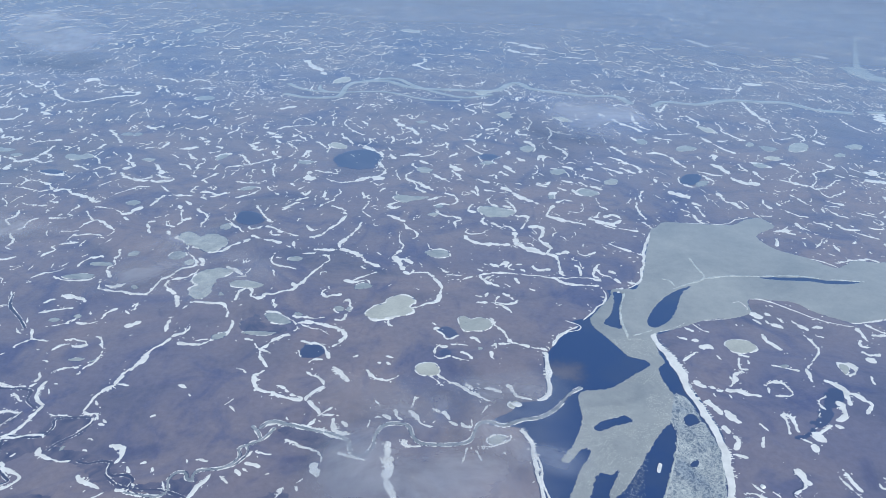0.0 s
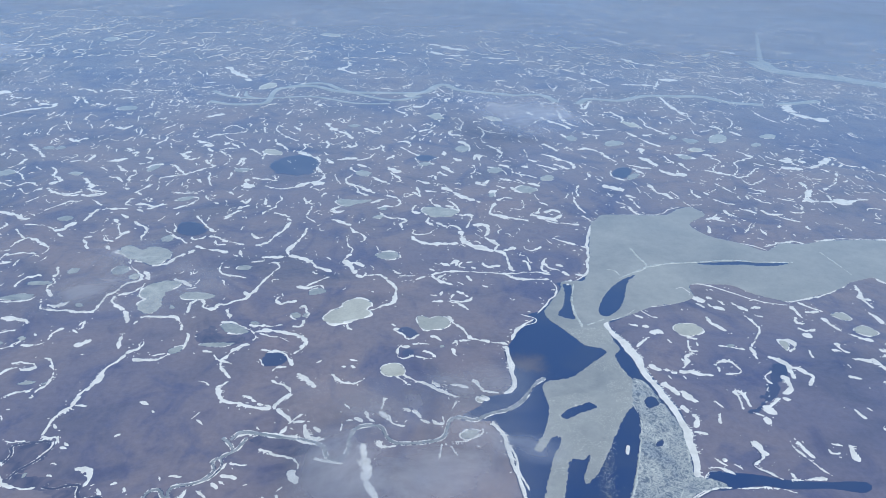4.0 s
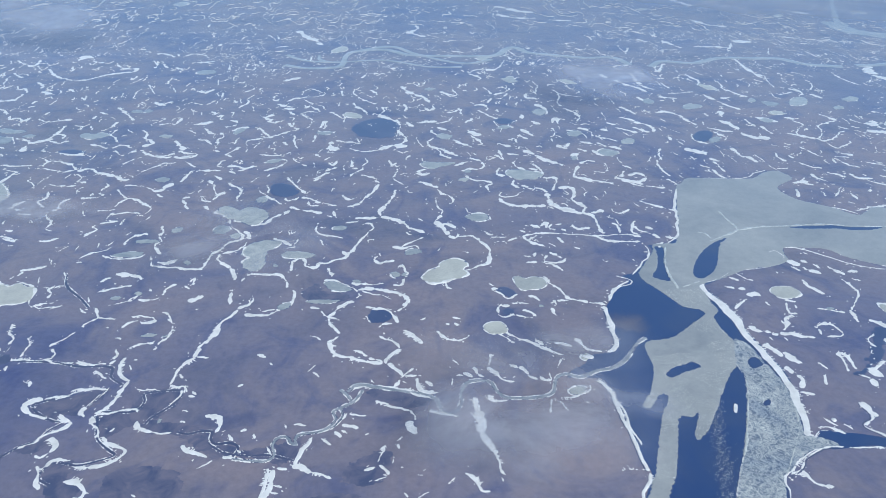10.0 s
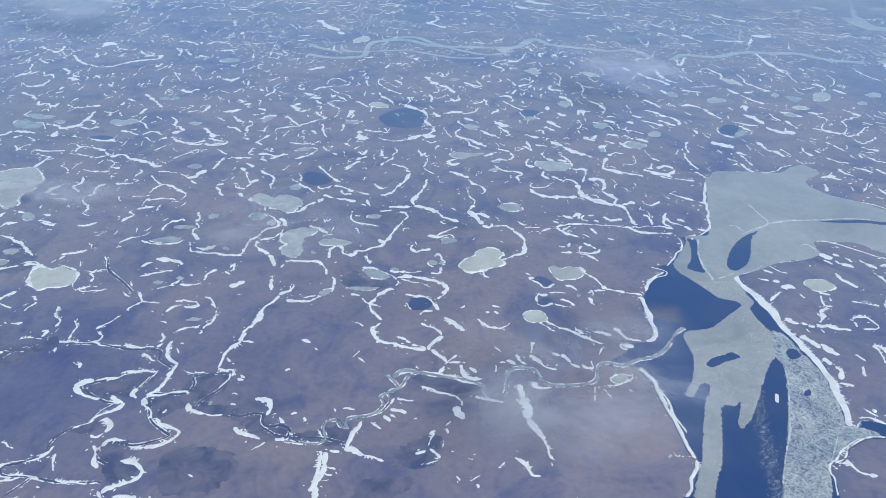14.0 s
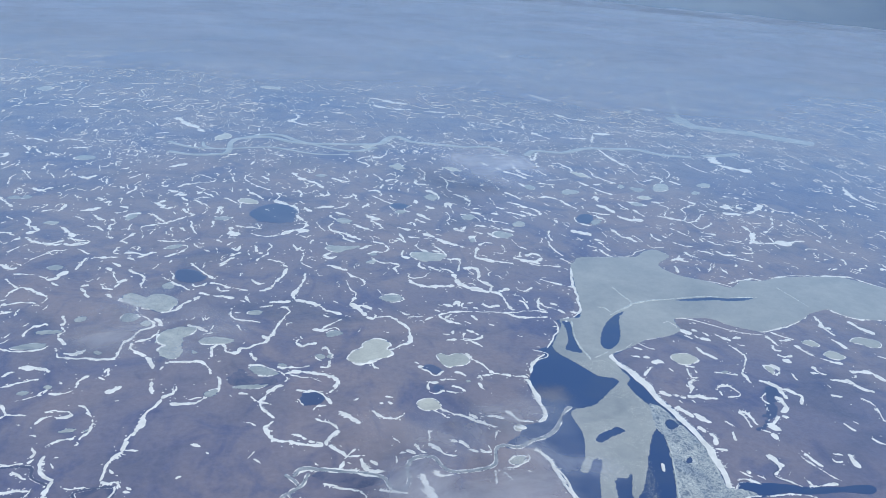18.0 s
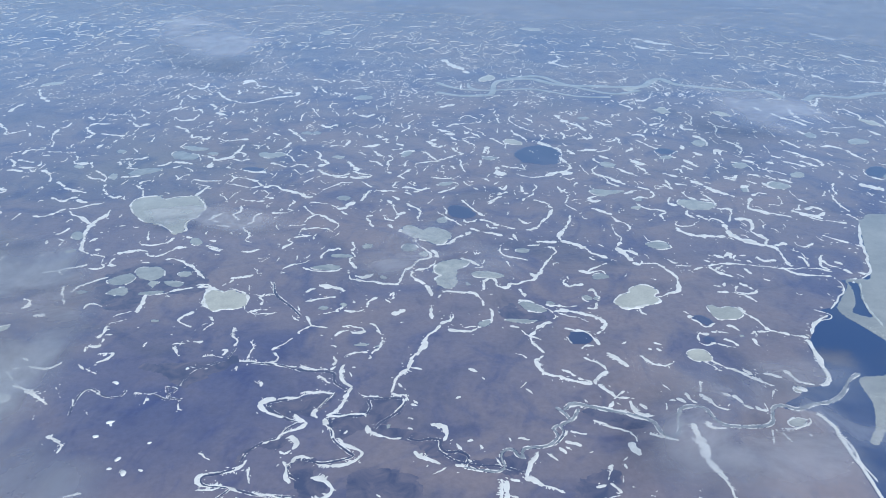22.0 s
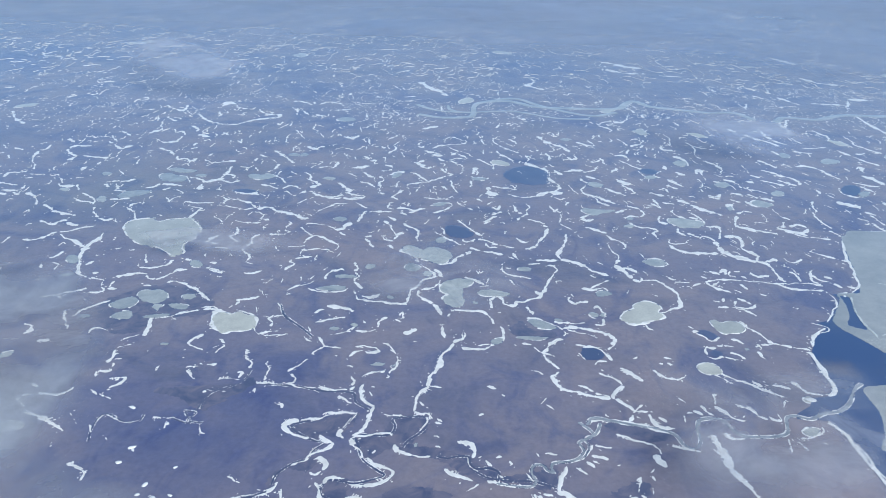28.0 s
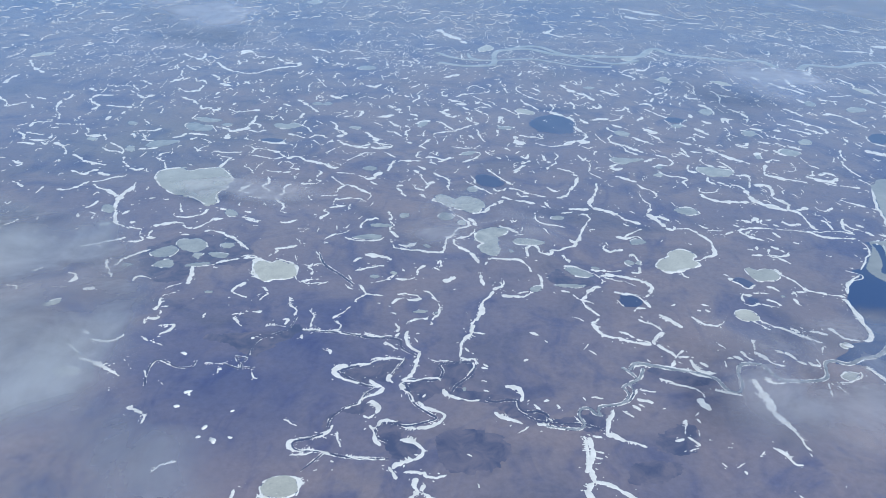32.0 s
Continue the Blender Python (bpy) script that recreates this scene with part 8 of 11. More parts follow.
    drift([(-664.5, 745.5, 4.6), (-655.8, 744.5, 4.0), (-647.1, 740.0, 3.3)])
    drift([(-641.8, 747.3, 4.0), (-632.6, 739.4, 4.0)])
    drift([(-626.3, 745.0, 5.3), (-618.3, 740.5, 3.7), (-608.8, 727.7, 2.7), (-602.7, 713.5, 2.8)])
    drift([(-569.5, 749.5, 3.4), (-557.1, 738.4, 2.9), (-548.5, 725.8, 2.2), (-547.9, 717.7, 3.3)])
    drift([(-574.1, 735.4, 2.7), (-564.5, 727.8, 3.3), (-550.0, 722.4, 3.8)])
    frozen_lake([(-549.1, 734.0), (-548.5, 742.5), (-541.7, 738.0), (-538.0, 726.6), (-543.1, 724.6)], False)
    drift([(-546.1, 778.0, 2.4), (-538.5, 764.2, 2.4)])
    drift([(-540.7, 760.4, 4.6), (-528.4, 757.9, 4.6)])
    frozen_lake([(-530.5, 740.5), (-529.4, 752.6), (-522.4, 758.4), (-511.0, 761.0), (-500.6, 758.3), (-505.8, 747.5), (-515.7, 741.7), (-524.4, 737.6)], False)
    drift([(-534.9, 733.5, 4.2), (-527.8, 734.0, 4.3), (-516.7, 736.5, 4.3)])
    drift([(-508.3, 712.8, 2.9), (-507.4, 720.8, 4.2), (-500.6, 726.2, 5.0)])
    drift([(-508.8, 709.6, 3.3), (-499.5, 700.9, 3.2)])
    drift([(-594.1, 714.1, 3.7), (-586.2, 706.8, 3.6), (-577.2, 698.1, 3.5)])
    drift([(-579.1, 699.5, 4.2), (-565.9, 692.8, 4.4), (-551.9, 687.8, 4.7)])
    drift([(-542.7, 710.1, 2.8), (-536.6, 695.0, 2.6), (-528.6, 683.5, 2.8)])
    drift([(-525.7, 680.8, 3.1), (-518.3, 676.9, 4.4), (-513.0, 681.8, 4.5)])
    drift([(-510.7, 681.9, 1.6), (-504.9, 672.1, 1.6)])
    drift([(-579.6, 673.7, 3.2), (-570.6, 667.2, 3.9), (-564.4, 666.2, 5.1)])
    drift([(-563.1, 663.4, 4.6), (-561.0, 670.8, 5.2), (-557.5, 675.4, 5.8)])
    drift([(-551.4, 668.6, 5.1), (-540.7, 663.7, 5.1)])
    drift([(-645.9, 694.3, 4.4), (-634.9, 687.5, 2.7), (-636.4, 682.8, 6.6)])
    drift([(-623.2, 644.8, 3.7), (-614.1, 638.7, 3.3), (-607.8, 632.4, 2.8)])
    drift([(-587.5, 661.6, 3.1), (-587.0, 665.9, 3.1)])
    drift([(-575.5, 628.2, 3.6), (-567.0, 627.5, 4.2), (-561.1, 631.9, 4.2), (-556.5, 638.9, 4.0), (-551.7, 646.1, 4.0)])
    drift([(-549.1, 646.3, 3.0), (-540.3, 651.1, 3.0), (-532.7, 658.6, 3.0), (-523.1, 662.2, 3.0)])
    drift([(-546.5, 641.0, 3.3), (-536.9, 632.4, 3.7), (-525.5, 625.4, 3.7), (-514.7, 615.9, 3.5), (-510.5, 613.7, 4.3)])
    drift([(-510.5, 613.7, 2.9), (-510.8, 622.6, 3.6), (-507.5, 633.3, 3.4), (-509.0, 646.6, 2.7)])
    drift([(-509.9, 612.5, 5.2), (-511.1, 603.7, 3.9), (-507.7, 591.9, 3.0), (-503.4, 581.7, 2.8)])
    frozen_lake([(-518.5, 588.7), (-518.4, 597.1), (-511.3, 595.2), (-505.9, 583.8), (-510.2, 580.0)], False)
    drift([(-532.1, 590.1, 3.4), (-528.0, 597.6, 2.9), (-528.0, 606.2, 2.3)])
    drift([(-484.9, 611.9, 4.0), (-480.3, 613.5, 4.0)])
    drift([(-470.7, 609.2, 5.2), (-467.1, 610.7, 5.2)])
    drift([(-453.7, 601.9, 1.9), (-447.5, 584.6, 1.9)])
    drift([(-495.3, 690.6, 3.3), (-489.6, 680.6, 3.3)])
    drift([(-588.9, 618.1, 2.5), (-589.4, 633.8, 2.5)])
    drift([(-510.6, 768.1, 5.4), (-503.4, 774.1, 5.0), (-499.9, 781.6, 4.4)])
    drift([(-553.0, 786.7, 5.6), (-540.5, 787.7, 5.9), (-530.9, 796.0, 5.7)])
    frozen_lake([(-574.5, 809.9), (-572.7, 817.9), (-564.6, 814.6), (-565.1, 804.8)], False)
    drift([(-557.2, 777.1, 3.4), (-551.0, 768.5, 3.3)])
    drift([(-560.3, 824.9, 2.4), (-549.7, 811.8, 2.4)])
    drift([(-592.2, 842.9, 4.7), (-591.8, 851.4, 4.8)])
    drift([(-601.0, 821.7, 3.7), (-602.1, 831.8, 3.7)])
    drift([(-503.4, 581.7, 2.5), (-497.6, 564.0, 2.2), (-487.5, 554.9, 3.2), (-481.3, 552.1, 3.9)])
    drift([(-482.3, 554.2, 2.7), (-472.4, 551.7, 2.7)])
    drift([(-496.0, 578.7, 5.9), (-493.6, 584.7, 6.0)])
    drift([(-482.8, 560.7, 3.8), (-482.3, 565.1, 3.8)])
    drift([(-471.0, 550.8, 1.8), (-468.4, 539.5, 1.6), (-463.9, 532.6, 2.3), (-468.5, 529.3, 3.7), (-474.5, 528.9, 3.5)])
    drift([(-461.2, 548.3, 2.6), (-461.4, 540.0, 1.8), (-455.6, 535.3, 2.0), (-460.6, 535.9, 3.7)])
    drift([(-508.4, 519.5, 2.7), (-498.6, 523.1, 2.7), (-489.6, 528.8, 2.7), (-481.8, 532.4, 2.7), (-479.9, 536.6, 2.3)])
    drift([(-495.8, 522.3, 1.3), (-490.3, 515.9, 1.3)])
    drift([(-535.2, 578.2, 2.0), (-532.2, 570.4, 1.9)])
    drift([(-526.6, 582.3, 2.4), (-520.4, 576.9, 1.8), (-519.5, 567.9, 2.6)])
    frozen_lake([(-509.4, 557.6), (-506.2, 561.1), (-501.0, 562.6), (-499.9, 558.3), (-505.1, 555.8)], False)
    drift([(-461.9, 557.9, 3.5), (-453.7, 561.7, 3.5), (-445.0, 564.5, 3.3), (-439.4, 562.8, 2.7)])
    drift([(-439.4, 562.8, 1.4), (-435.1, 555.5, 1.9), (-428.6, 553.9, 3.3), (-423.5, 559.6, 3.0), (-419.1, 567.5, 2.9), (-415.8, 572.2, 3.4), (-408.9, 573.8, 3.4)])
    drift([(-449.3, 575.3, 3.2), (-439.2, 575.0, 3.5), (-430.7, 579.0, 3.5), (-427.5, 583.8, 2.8), (-426.1, 589.7, 2.4)])
    frozen_lake([(-410.3, 585.1), (-408.7, 592.2), (-401.2, 588.0), (-397.7, 580.3), (-403.8, 577.6)], False)
    drift([(-415.5, 592.8, 3.2), (-410.2, 592.0, 3.2)])
    drift([(-389.3, 574.2, 3.1), (-383.1, 570.2, 3.4), (-378.1, 568.3, 3.7)])
    drift([(-393.9, 588.6, 2.9), (-388.2, 586.7, 2.9)])
    drift([(-417.3, 549.4, 3.7), (-410.3, 549.9, 3.2), (-401.5, 545.4, 2.4), (-393.2, 537.8, 2.0), (-385.6, 529.3, 1.9)])
    drift([(-387.2, 531.2, 2.8), (-380.1, 523.9, 2.9), (-375.0, 519.4, 3.0)])
    frozen_lake([(-433.8, 524.9), (-433.8, 532.8), (-425.9, 534.4), (-419.4, 535.9), (-413.0, 531.3), (-408.9, 521.8), (-411.4, 514.9), (-417.4, 512.6), (-425.5, 515.8)], False)
    frozen_lake([(-443.1, 519.3), (-437.6, 522.6), (-431.1, 518.2), (-430.4, 510.7), (-432.9, 505.8), (-439.7, 502.5), (-449.5, 507.4), (-447.9, 514.2)], False)
    frozen_lake([(-441.7, 489.7), (-440.1, 496.1), (-432.8, 500.3), (-428.0, 496.1), (-426.4, 488.1), (-432.9, 486.8)], False)
    frozen_lake([(-416.1, 507.0), (-414.8, 511.8), (-408.8, 510.3), (-409.8, 504.7), (-410.3, 500.1)], False)
    frozen_lake([(-405.2, 510.6), (-399.3, 512.9), (-389.1, 509.9), (-389.4, 504.3), (-396.8, 503.8)], False)
    frozen_lake([(-398.8, 524.5), (-396.0, 529.6), (-388.5, 528.1), (-388.5, 521.3), (-394.9, 519.9)], False)
    frozen_lake([(-418.5, 490.5), (-412.6, 494.5), (-402.1, 496.1), (-398.0, 494.6), (-404.4, 490.6), (-412.7, 489.1)], False)
    drift([(-404.4, 490.6, 2.8), (-396.8, 493.8, 2.8), (-389.7, 498.8, 2.8), (-379.7, 502.3, 2.8)])
    drift([(-375.9, 504.4, 2.8), (-369.6, 505.7, 2.7), (-362.5, 504.4, 2.5)])
    drift([(-411.4, 489.2, 2.1), (-408.9, 480.7, 2.3), (-408.2, 472.2, 2.5), (-407.8, 464.0, 2.5)])
    drift([(-469.2, 491.3, 1.7), (-468.2, 498.6, 2.0), (-464.1, 504.5, 2.4), (-459.2, 508.6, 2.5), (-452.7, 514.8, 2.5)])
    frozen_lake([(-466.2, 489.7), (-463.6, 493.5), (-457.1, 491.3), (-460.7, 487.5)], False)
    drift([(-395.5, 490.4, 1.7), (-392.4, 487.9, 1.7)])
    drift([(-434.9, 542.9, 3.9), (-429.0, 542.3, 3.8)])
    frozen_lake([(-393.1, 452.2), (-390.7, 454.7), (-386.0, 453.5), (-388.4, 451.0)], False)
    drift([(-365.6, 467.0, 3.3), (-370.5, 462.6, 3.0), (-372.1, 457.6, 2.3), (-372.4, 453.7, 1.7), (-365.9, 449.4, 2.3), (-360.9, 446.7, 2.3)])
    drift([(-350.2, 442.9, 1.6), (-349.0, 448.3, 1.9), (-346.0, 451.6, 2.2)])
    drift([(-350.4, 459.2, 2.5), (-347.4, 456.2, 2.4)])
    drift([(-421.3, 443.2, 2.0), (-418.9, 435.8, 2.3), (-419.8, 430.5, 3.1), (-420.8, 428.2, 3.4)])
    drift([(-416.5, 432.2, 2.2), (-412.5, 432.5, 2.2)])
    drift([(-420.9, 447.1, 2.1), (-415.9, 449.8, 2.1), (-412.4, 451.6, 2.1)])
    drift([(-421.0, 459.0, 1.7), (-416.7, 461.7, 1.7), (-411.8, 465.3, 1.7)])
    drift([(-415.9, 426.4, 2.1), (-415.1, 422.8, 2.1)])
    drift([(-423.8, 417.2, 1.9), (-421.4, 410.4, 1.9)])
    drift([(-421.8, 417.4, 2.7), (-415.8, 417.1, 3.0), (-414.7, 420.0, 2.5)])
    drift([(-448.9, 466.8, 1.4), (-449.0, 471.9, 2.1), (-443.5, 473.9, 1.9), (-436.2, 470.2, 1.5)])
    drift([(-385.3, 419.9, 1.7), (-384.1, 425.0, 1.7)])
    drift([(-364.9, 423.5, 1.5), (-357.6, 425.4, 1.5)])
    drift([(-357.2, 427.6, 1.8), (-346.4, 427.6, 1.8)])
    drift([(-363.4, 419.3, 1.7), (-359.0, 414.8, 1.7)])
    drift([(-500.4, 476.7, 3.8), (-494.9, 474.6, 2.4), (-491.8, 466.3, 3.5), (-494.6, 463.6, 5.5)])
    drift([(-480.5, 453.2, 3.4), (-473.1, 455.3, 3.5)])
    frozen_lake([(-499.9, 431.6), (-495.3, 438.0), (-490.1, 439.9), (-489.3, 434.6), (-495.1, 430.4)], False)
    drift([(-480.0, 497.8, 1.6), (-474.0, 484.7, 1.6), (-466.6, 472.3, 1.5)])
    frozen_lake([(-360.4, 478.2), (-364.4, 486.0), (-365.7, 493.9), (-364.0, 499.6), (-358.3, 500.5), (-353.1, 497.2), (-349.5, 500.5), (-345.5, 500.5), (-338.5, 495.6), (-333.9, 494.0), (-331.4, 486.1), (-331.3, 478.3), (-334.6, 474.4), (-339.8, 472.9), (-347.2, 472.2), (-351.7, 469.1), (-357.7, 474.4)])
    drift([(-362.0, 477.5, 1.9), (-364.4, 486.0, 2.1), (-365.5, 495.6, 2.9), (-362.7, 501.3, 4.5), (-357.2, 499.7, 3.5)])
    drift([(-350.8, 503.8, 2.0), (-344.6, 501.4, 1.9), (-334.8, 496.5, 1.9)])
    drift([(-362.5, 476.7, 1.9), (-356.8, 472.1, 2.0), (-350.7, 468.4, 2.1)])
    drift([(-357.2, 508.0, 2.5), (-354.5, 511.4, 2.5)])
    drift([(-331.0, 480.6, 1.5), (-328.7, 472.2, 1.4), (-325.3, 469.2, 1.8)])
    drift([(-325.5, 470.7, 1.5), (-320.3, 466.9, 2.0), (-314.8, 467.7, 2.3), (-307.6, 469.2, 2.4), (-305.6, 471.4, 2.2)])
    drift([(-324.9, 469.2, 1.6), (-320.2, 472.2, 1.6), (-313.0, 473.7, 1.6)])
    drift([(-320.8, 496.5, 2.5), (-323.1, 491.7, 1.5), (-319.2, 486.1, 1.3), (-319.0, 479.8, 1.6)])
    drift([(-322.6, 492.5, 1.7), (-316.8, 496.5, 1.7), (-313.0, 497.4, 1.7)])
    drift([(-329.6, 496.5, 1.9), (-322.9, 493.3, 1.9)])
    drift([(-321.7, 517.6, 1.2), (-316.0, 506.5, 1.2)])
    drift([(-292.2, 482.2, 1.5), (-288.7, 474.5, 1.5)])
    drift([(-293.1, 468.4, 0.9), (-289.1, 461.7, 1.1), (-285.8, 461.0, 1.7)])
    drift([(-281.2, 466.2, 1.8), (-278.5, 459.5, 1.8), (-275.6, 453.7, 1.8)])
    drift([(-275.6, 453.7, 2.1), (-270.1, 453.0, 2.0), (-264.0, 451.6, 2.0)])
    drift([(-275.6, 453.7, 2.0), (-279.0, 448.8, 2.0), (-282.8, 445.3, 1.7), (-281.2, 442.5, 1.1)])
    drift([(-285.6, 436.4, 1.8), (-288.9, 429.7, 1.9), (-292.8, 425.1, 1.9), (-295.3, 421.9, 1.9)])
    drift([(-266.9, 441.8, 2.5), (-264.1, 441.1, 2.5)])
    drift([(-293.0, 418.0, 1.7), (-289.3, 412.3, 1.7), (-290.1, 408.6, 2.4)])
    drift([(-340.1, 410.2, 1.6), (-335.2, 410.7, 1.6), (-329.9, 410.7, 1.4), (-326.0, 409.5, 1.3)])
    drift([(-327.2, 412.6, 2.9), (-326.2, 418.8, 2.1), (-329.0, 418.8, 3.8)])
    drift([(-330.3, 448.2, 1.2), (-329.4, 441.9, 1.1), (-327.7, 436.5, 1.0), (-323.9, 433.1, 1.0), (-321.7, 428.5, 1.2), (-322.8, 423.9, 1.6)])
    drift([(-313.7, 431.1, 1.2), (-309.9, 424.5, 1.2), (-309.1, 417.5, 1.5), (-309.7, 410.6, 1.6)])
    drift([(-314.3, 406.3, 1.5), (-309.1, 406.3, 1.5), (-302.0, 405.6, 1.5), (-295.2, 406.2, 1.6), (-289.7, 407.4, 1.6)])
    drift([(-292.8, 406.2, 1.5), (-287.0, 402.5, 1.8), (-279.9, 401.9, 2.1), (-274.2, 402.4, 2.2)])
    drift([(-312.7, 395.0, 1.4), (-313.7, 400.3, 1.4)])
    drift([(-272.6, 403.0, 1.4), (-267.2, 400.0, 1.6), (-260.7, 399.3, 1.7)])
    drift([(-272.8, 404.8, 1.2), (-266.0, 401.8, 1.3), (-258.7, 400.5, 1.5), (-253.6, 401.1, 1.6)])
    drift([(-257.8, 394.0, 1.6), (-253.2, 389.8, 1.5), (-248.5, 385.2, 1.5)])
    drift([(-243.9, 406.5, 2.5), (-244.6, 399.8, 2.2), (-243.2, 392.1, 2.0), (-239.0, 385.1, 2.2), (-234.8, 382.2, 2.6)])
    drift([(-234.8, 382.2, 2.5), (-236.1, 376.7, 2.6), (-237.9, 371.2, 2.7)])
    drift([(-251.5, 399.9, 2.1), (-249.2, 404.1, 2.2)])
    drift([(-250.8, 405.9, 2.2), (-250.0, 410.9, 1.8), (-252.2, 415.3, 1.7)])
    drift([(-256.1, 429.5, 1.5), (-251.8, 426.9, 1.5)])
    drift([(-293.3, 384.5, 2.0), (-292.4, 380.0, 2.0)])
    drift([(-299.1, 385.7, 1.2), (-293.5, 382.2, 1.2)])
    drift([(-266.1, 372.6, 1.4), (-262.9, 375.3, 1.5), (-256.5, 375.8, 1.4), (-246.5, 375.7, 1.4)])
    drift([(-227.8, 374.4, 2.1), (-222.5, 373.2, 2.1)])
    drift([(-222.0, 373.8, 1.6), (-216.0, 373.7, 1.6)])
    drift([(-239.0, 398.6, 1.4), (-236.4, 393.8, 1.4)])
    drift([(-237.8, 404.6, 2.4), (-236.0, 404.6, 2.4)])
    drift([(-246.1, 416.5, 2.0), (-242.5, 419.0, 2.0), (-237.7, 421.6, 2.0), (-230.6, 422.2, 2.0)])
    drift([(-227.7, 422.2, 2.7), (-224.2, 426.1, 2.5), (-222.4, 431.4, 1.9), (-222.7, 439.6, 1.7), (-224.6, 445.1, 1.7), (-228.4, 450.1, 1.9)])
    drift([(-225.4, 448.7, 1.5), (-228.9, 455.9, 1.8), (-234.7, 459.5, 2.3)])
    drift([(-255.7, 441.7, 1.8), (-253.1, 445.9, 2.1), (-248.1, 448.7, 2.2), (-242.0, 446.6, 2.1), (-236.6, 448.0, 2.2)])
    drift([(-252.4, 453.7, 2.2), (-245.8, 454.4, 2.1), (-239.5, 452.3, 1.7), (-236.0, 448.7, 1.4)])
    frozen_lake([(-241.3, 430.2), (-236.9, 433.5), (-231.2, 432.8), (-233.0, 429.5)], False)
    frozen_lake([(-226.8, 429.4), (-223.7, 432.1), (-224.1, 428.8)], False)
    drift([(-280.8, 512.6, 3.4), (-274.6, 512.6, 3.2), (-267.7, 510.1, 2.8), (-261.5, 506.7, 2.7)])
    drift([(-264.6, 511.0, 1.8), (-260.4, 504.2, 1.8)])
    drift([(-289.4, 502.4, 2.2), (-286.6, 506.6, 2.5), (-283.5, 507.5, 2.7)])
    drift([(-286.2, 488.6, 2.5), (-280.9, 491.0, 2.5), (-273.5, 493.4, 2.5), (-266.1, 495.9, 2.6)])
    frozen_lake([(-275.3, 478.3), (-272.5, 482.2), (-267.7, 479.1), (-270.8, 476.0)], False)
    frozen_lake([(-260.2, 485.4), (-257.2, 487.8), (-254.6, 483.9), (-257.2, 481.5)], False)
    drift([(-262.5, 474.5, 2.1), (-258.2, 480.7, 2.4), (-259.1, 476.8, 1.6)])
    drift([(-274.9, 469.9, 1.6), (-267.7, 472.2, 1.6), (-258.8, 475.3, 1.6)])
    drift([(-255.0, 476.1, 2.2), (-248.9, 475.3, 2.3), (-243.3, 476.8, 2.3), (-240.3, 480.7, 2.1)])
    drift([(-239.8, 482.3, 2.3), (-239.2, 488.7, 2.1), (-240.8, 491.9, 2.0)])
    drift([(-239.6, 490.3, 2.0), (-237.2, 494.3, 2.2), (-233.7, 496.8, 2.4)])
    drift([(-251.7, 491.9, 1.3), (-249.1, 487.8, 1.3)])
    drift([(-221.3, 496.0, 2.1), (-221.6, 504.4, 2.2)])
    drift([(-227.1, 494.4, 2.2), (-223.0, 490.3, 2.2)])
    drift([(-217.8, 472.2, 3.4), (-214.6, 476.1, 3.5), (-210.5, 480.0, 3.6)])
    drift([(-353.4, 461.0, 2.6), (-349.5, 458.9, 2.6)])
    drift([(-353.6, 448.9, 1.5), (-350.6, 452.4, 1.5)])
    drift([(-229.0, 415.1, 1.9), (-226.5, 417.0, 1.9)])
    drift([(-205.8, 389.4, 2.1), (-203.1, 384.8, 2.1)])
    drift([(-209.3, 378.6, 1.8), (-204.7, 375.8, 2.1), (-200.4, 376.3, 1.7), (-198.6, 370.8, 1.3)])
    drift([(-176.4, 476.9, 1.3), (-176.5, 469.2, 1.6), (-181.2, 465.4, 2.0), (-183.4, 461.7, 1.7)])
    drift([(-183.4, 461.7, 2.0), (-186.1, 453.6, 2.2), (-190.8, 447.2, 2.3), (-192.8, 443.0, 2.1)])
    drift([(-192.4, 443.0, 3.0), (-192.6, 434.7, 3.2), (-194.4, 428.0, 3.4)])
    drift([(-194.4, 428.0, 3.1), (-197.7, 421.4, 3.1), (-200.4, 416.3, 3.1)])
    drift([(-199.4, 415.0, 4.0), (-200.6, 409.9, 3.6), (-200.5, 405.6, 3.3)])
    drift([(-198.5, 406.2, 1.8), (-191.9, 404.9, 1.8)])
    drift([(-200.5, 405.6, 2.8), (-205.1, 400.1, 2.6), (-208.2, 393.0, 2.1), (-208.5, 386.0, 1.9), (-209.4, 379.2, 1.9)])
    drift([(-177.4, 455.1, 2.1), (-170.6, 453.6, 2.1), (-162.8, 453.6, 2.2), (-158.1, 456.5, 1.9), (-155.8, 460.9, 1.6)])
    drift([(-132.6, 462.4, 2.9), (-127.4, 461.7, 2.9)])
    drift([(-124.8, 457.2, 1.4), (-121.7, 451.4, 1.4)])
    drift([(-119.8, 450.6, 3.3), (-113.8, 447.8, 3.3)])
    drift([(-103.3, 470.0, 2.9), (-108.5, 467.7, 2.6), (-113.1, 461.7, 2.2), (-116.1, 455.7, 2.1), (-119.4, 451.4, 2.2)])
    drift([(-119.7, 448.5, 2.0), (-118.2, 441.4, 2.2), (-114.1, 435.8, 2.4), (-111.2, 430.3, 2.2)])
    drift([(-111.8, 426.3, 2.0), (-114.0, 423.0, 2.2), (-117.2, 421.0, 2.4)])
    drift([(-117.2, 419.7, 3.1), (-115.4, 413.2, 3.2), (-113.0, 408.1, 3.3)])
    drift([(-113.0, 407.5, 2.7), (-108.5, 404.4, 2.9), (-102.0, 403.1, 3.0)])
    drift([(-102.0, 403.1, 2.9), (-95.8, 400.0, 2.9), (-88.6, 397.5, 3.0), (-82.5, 396.2, 3.0)])
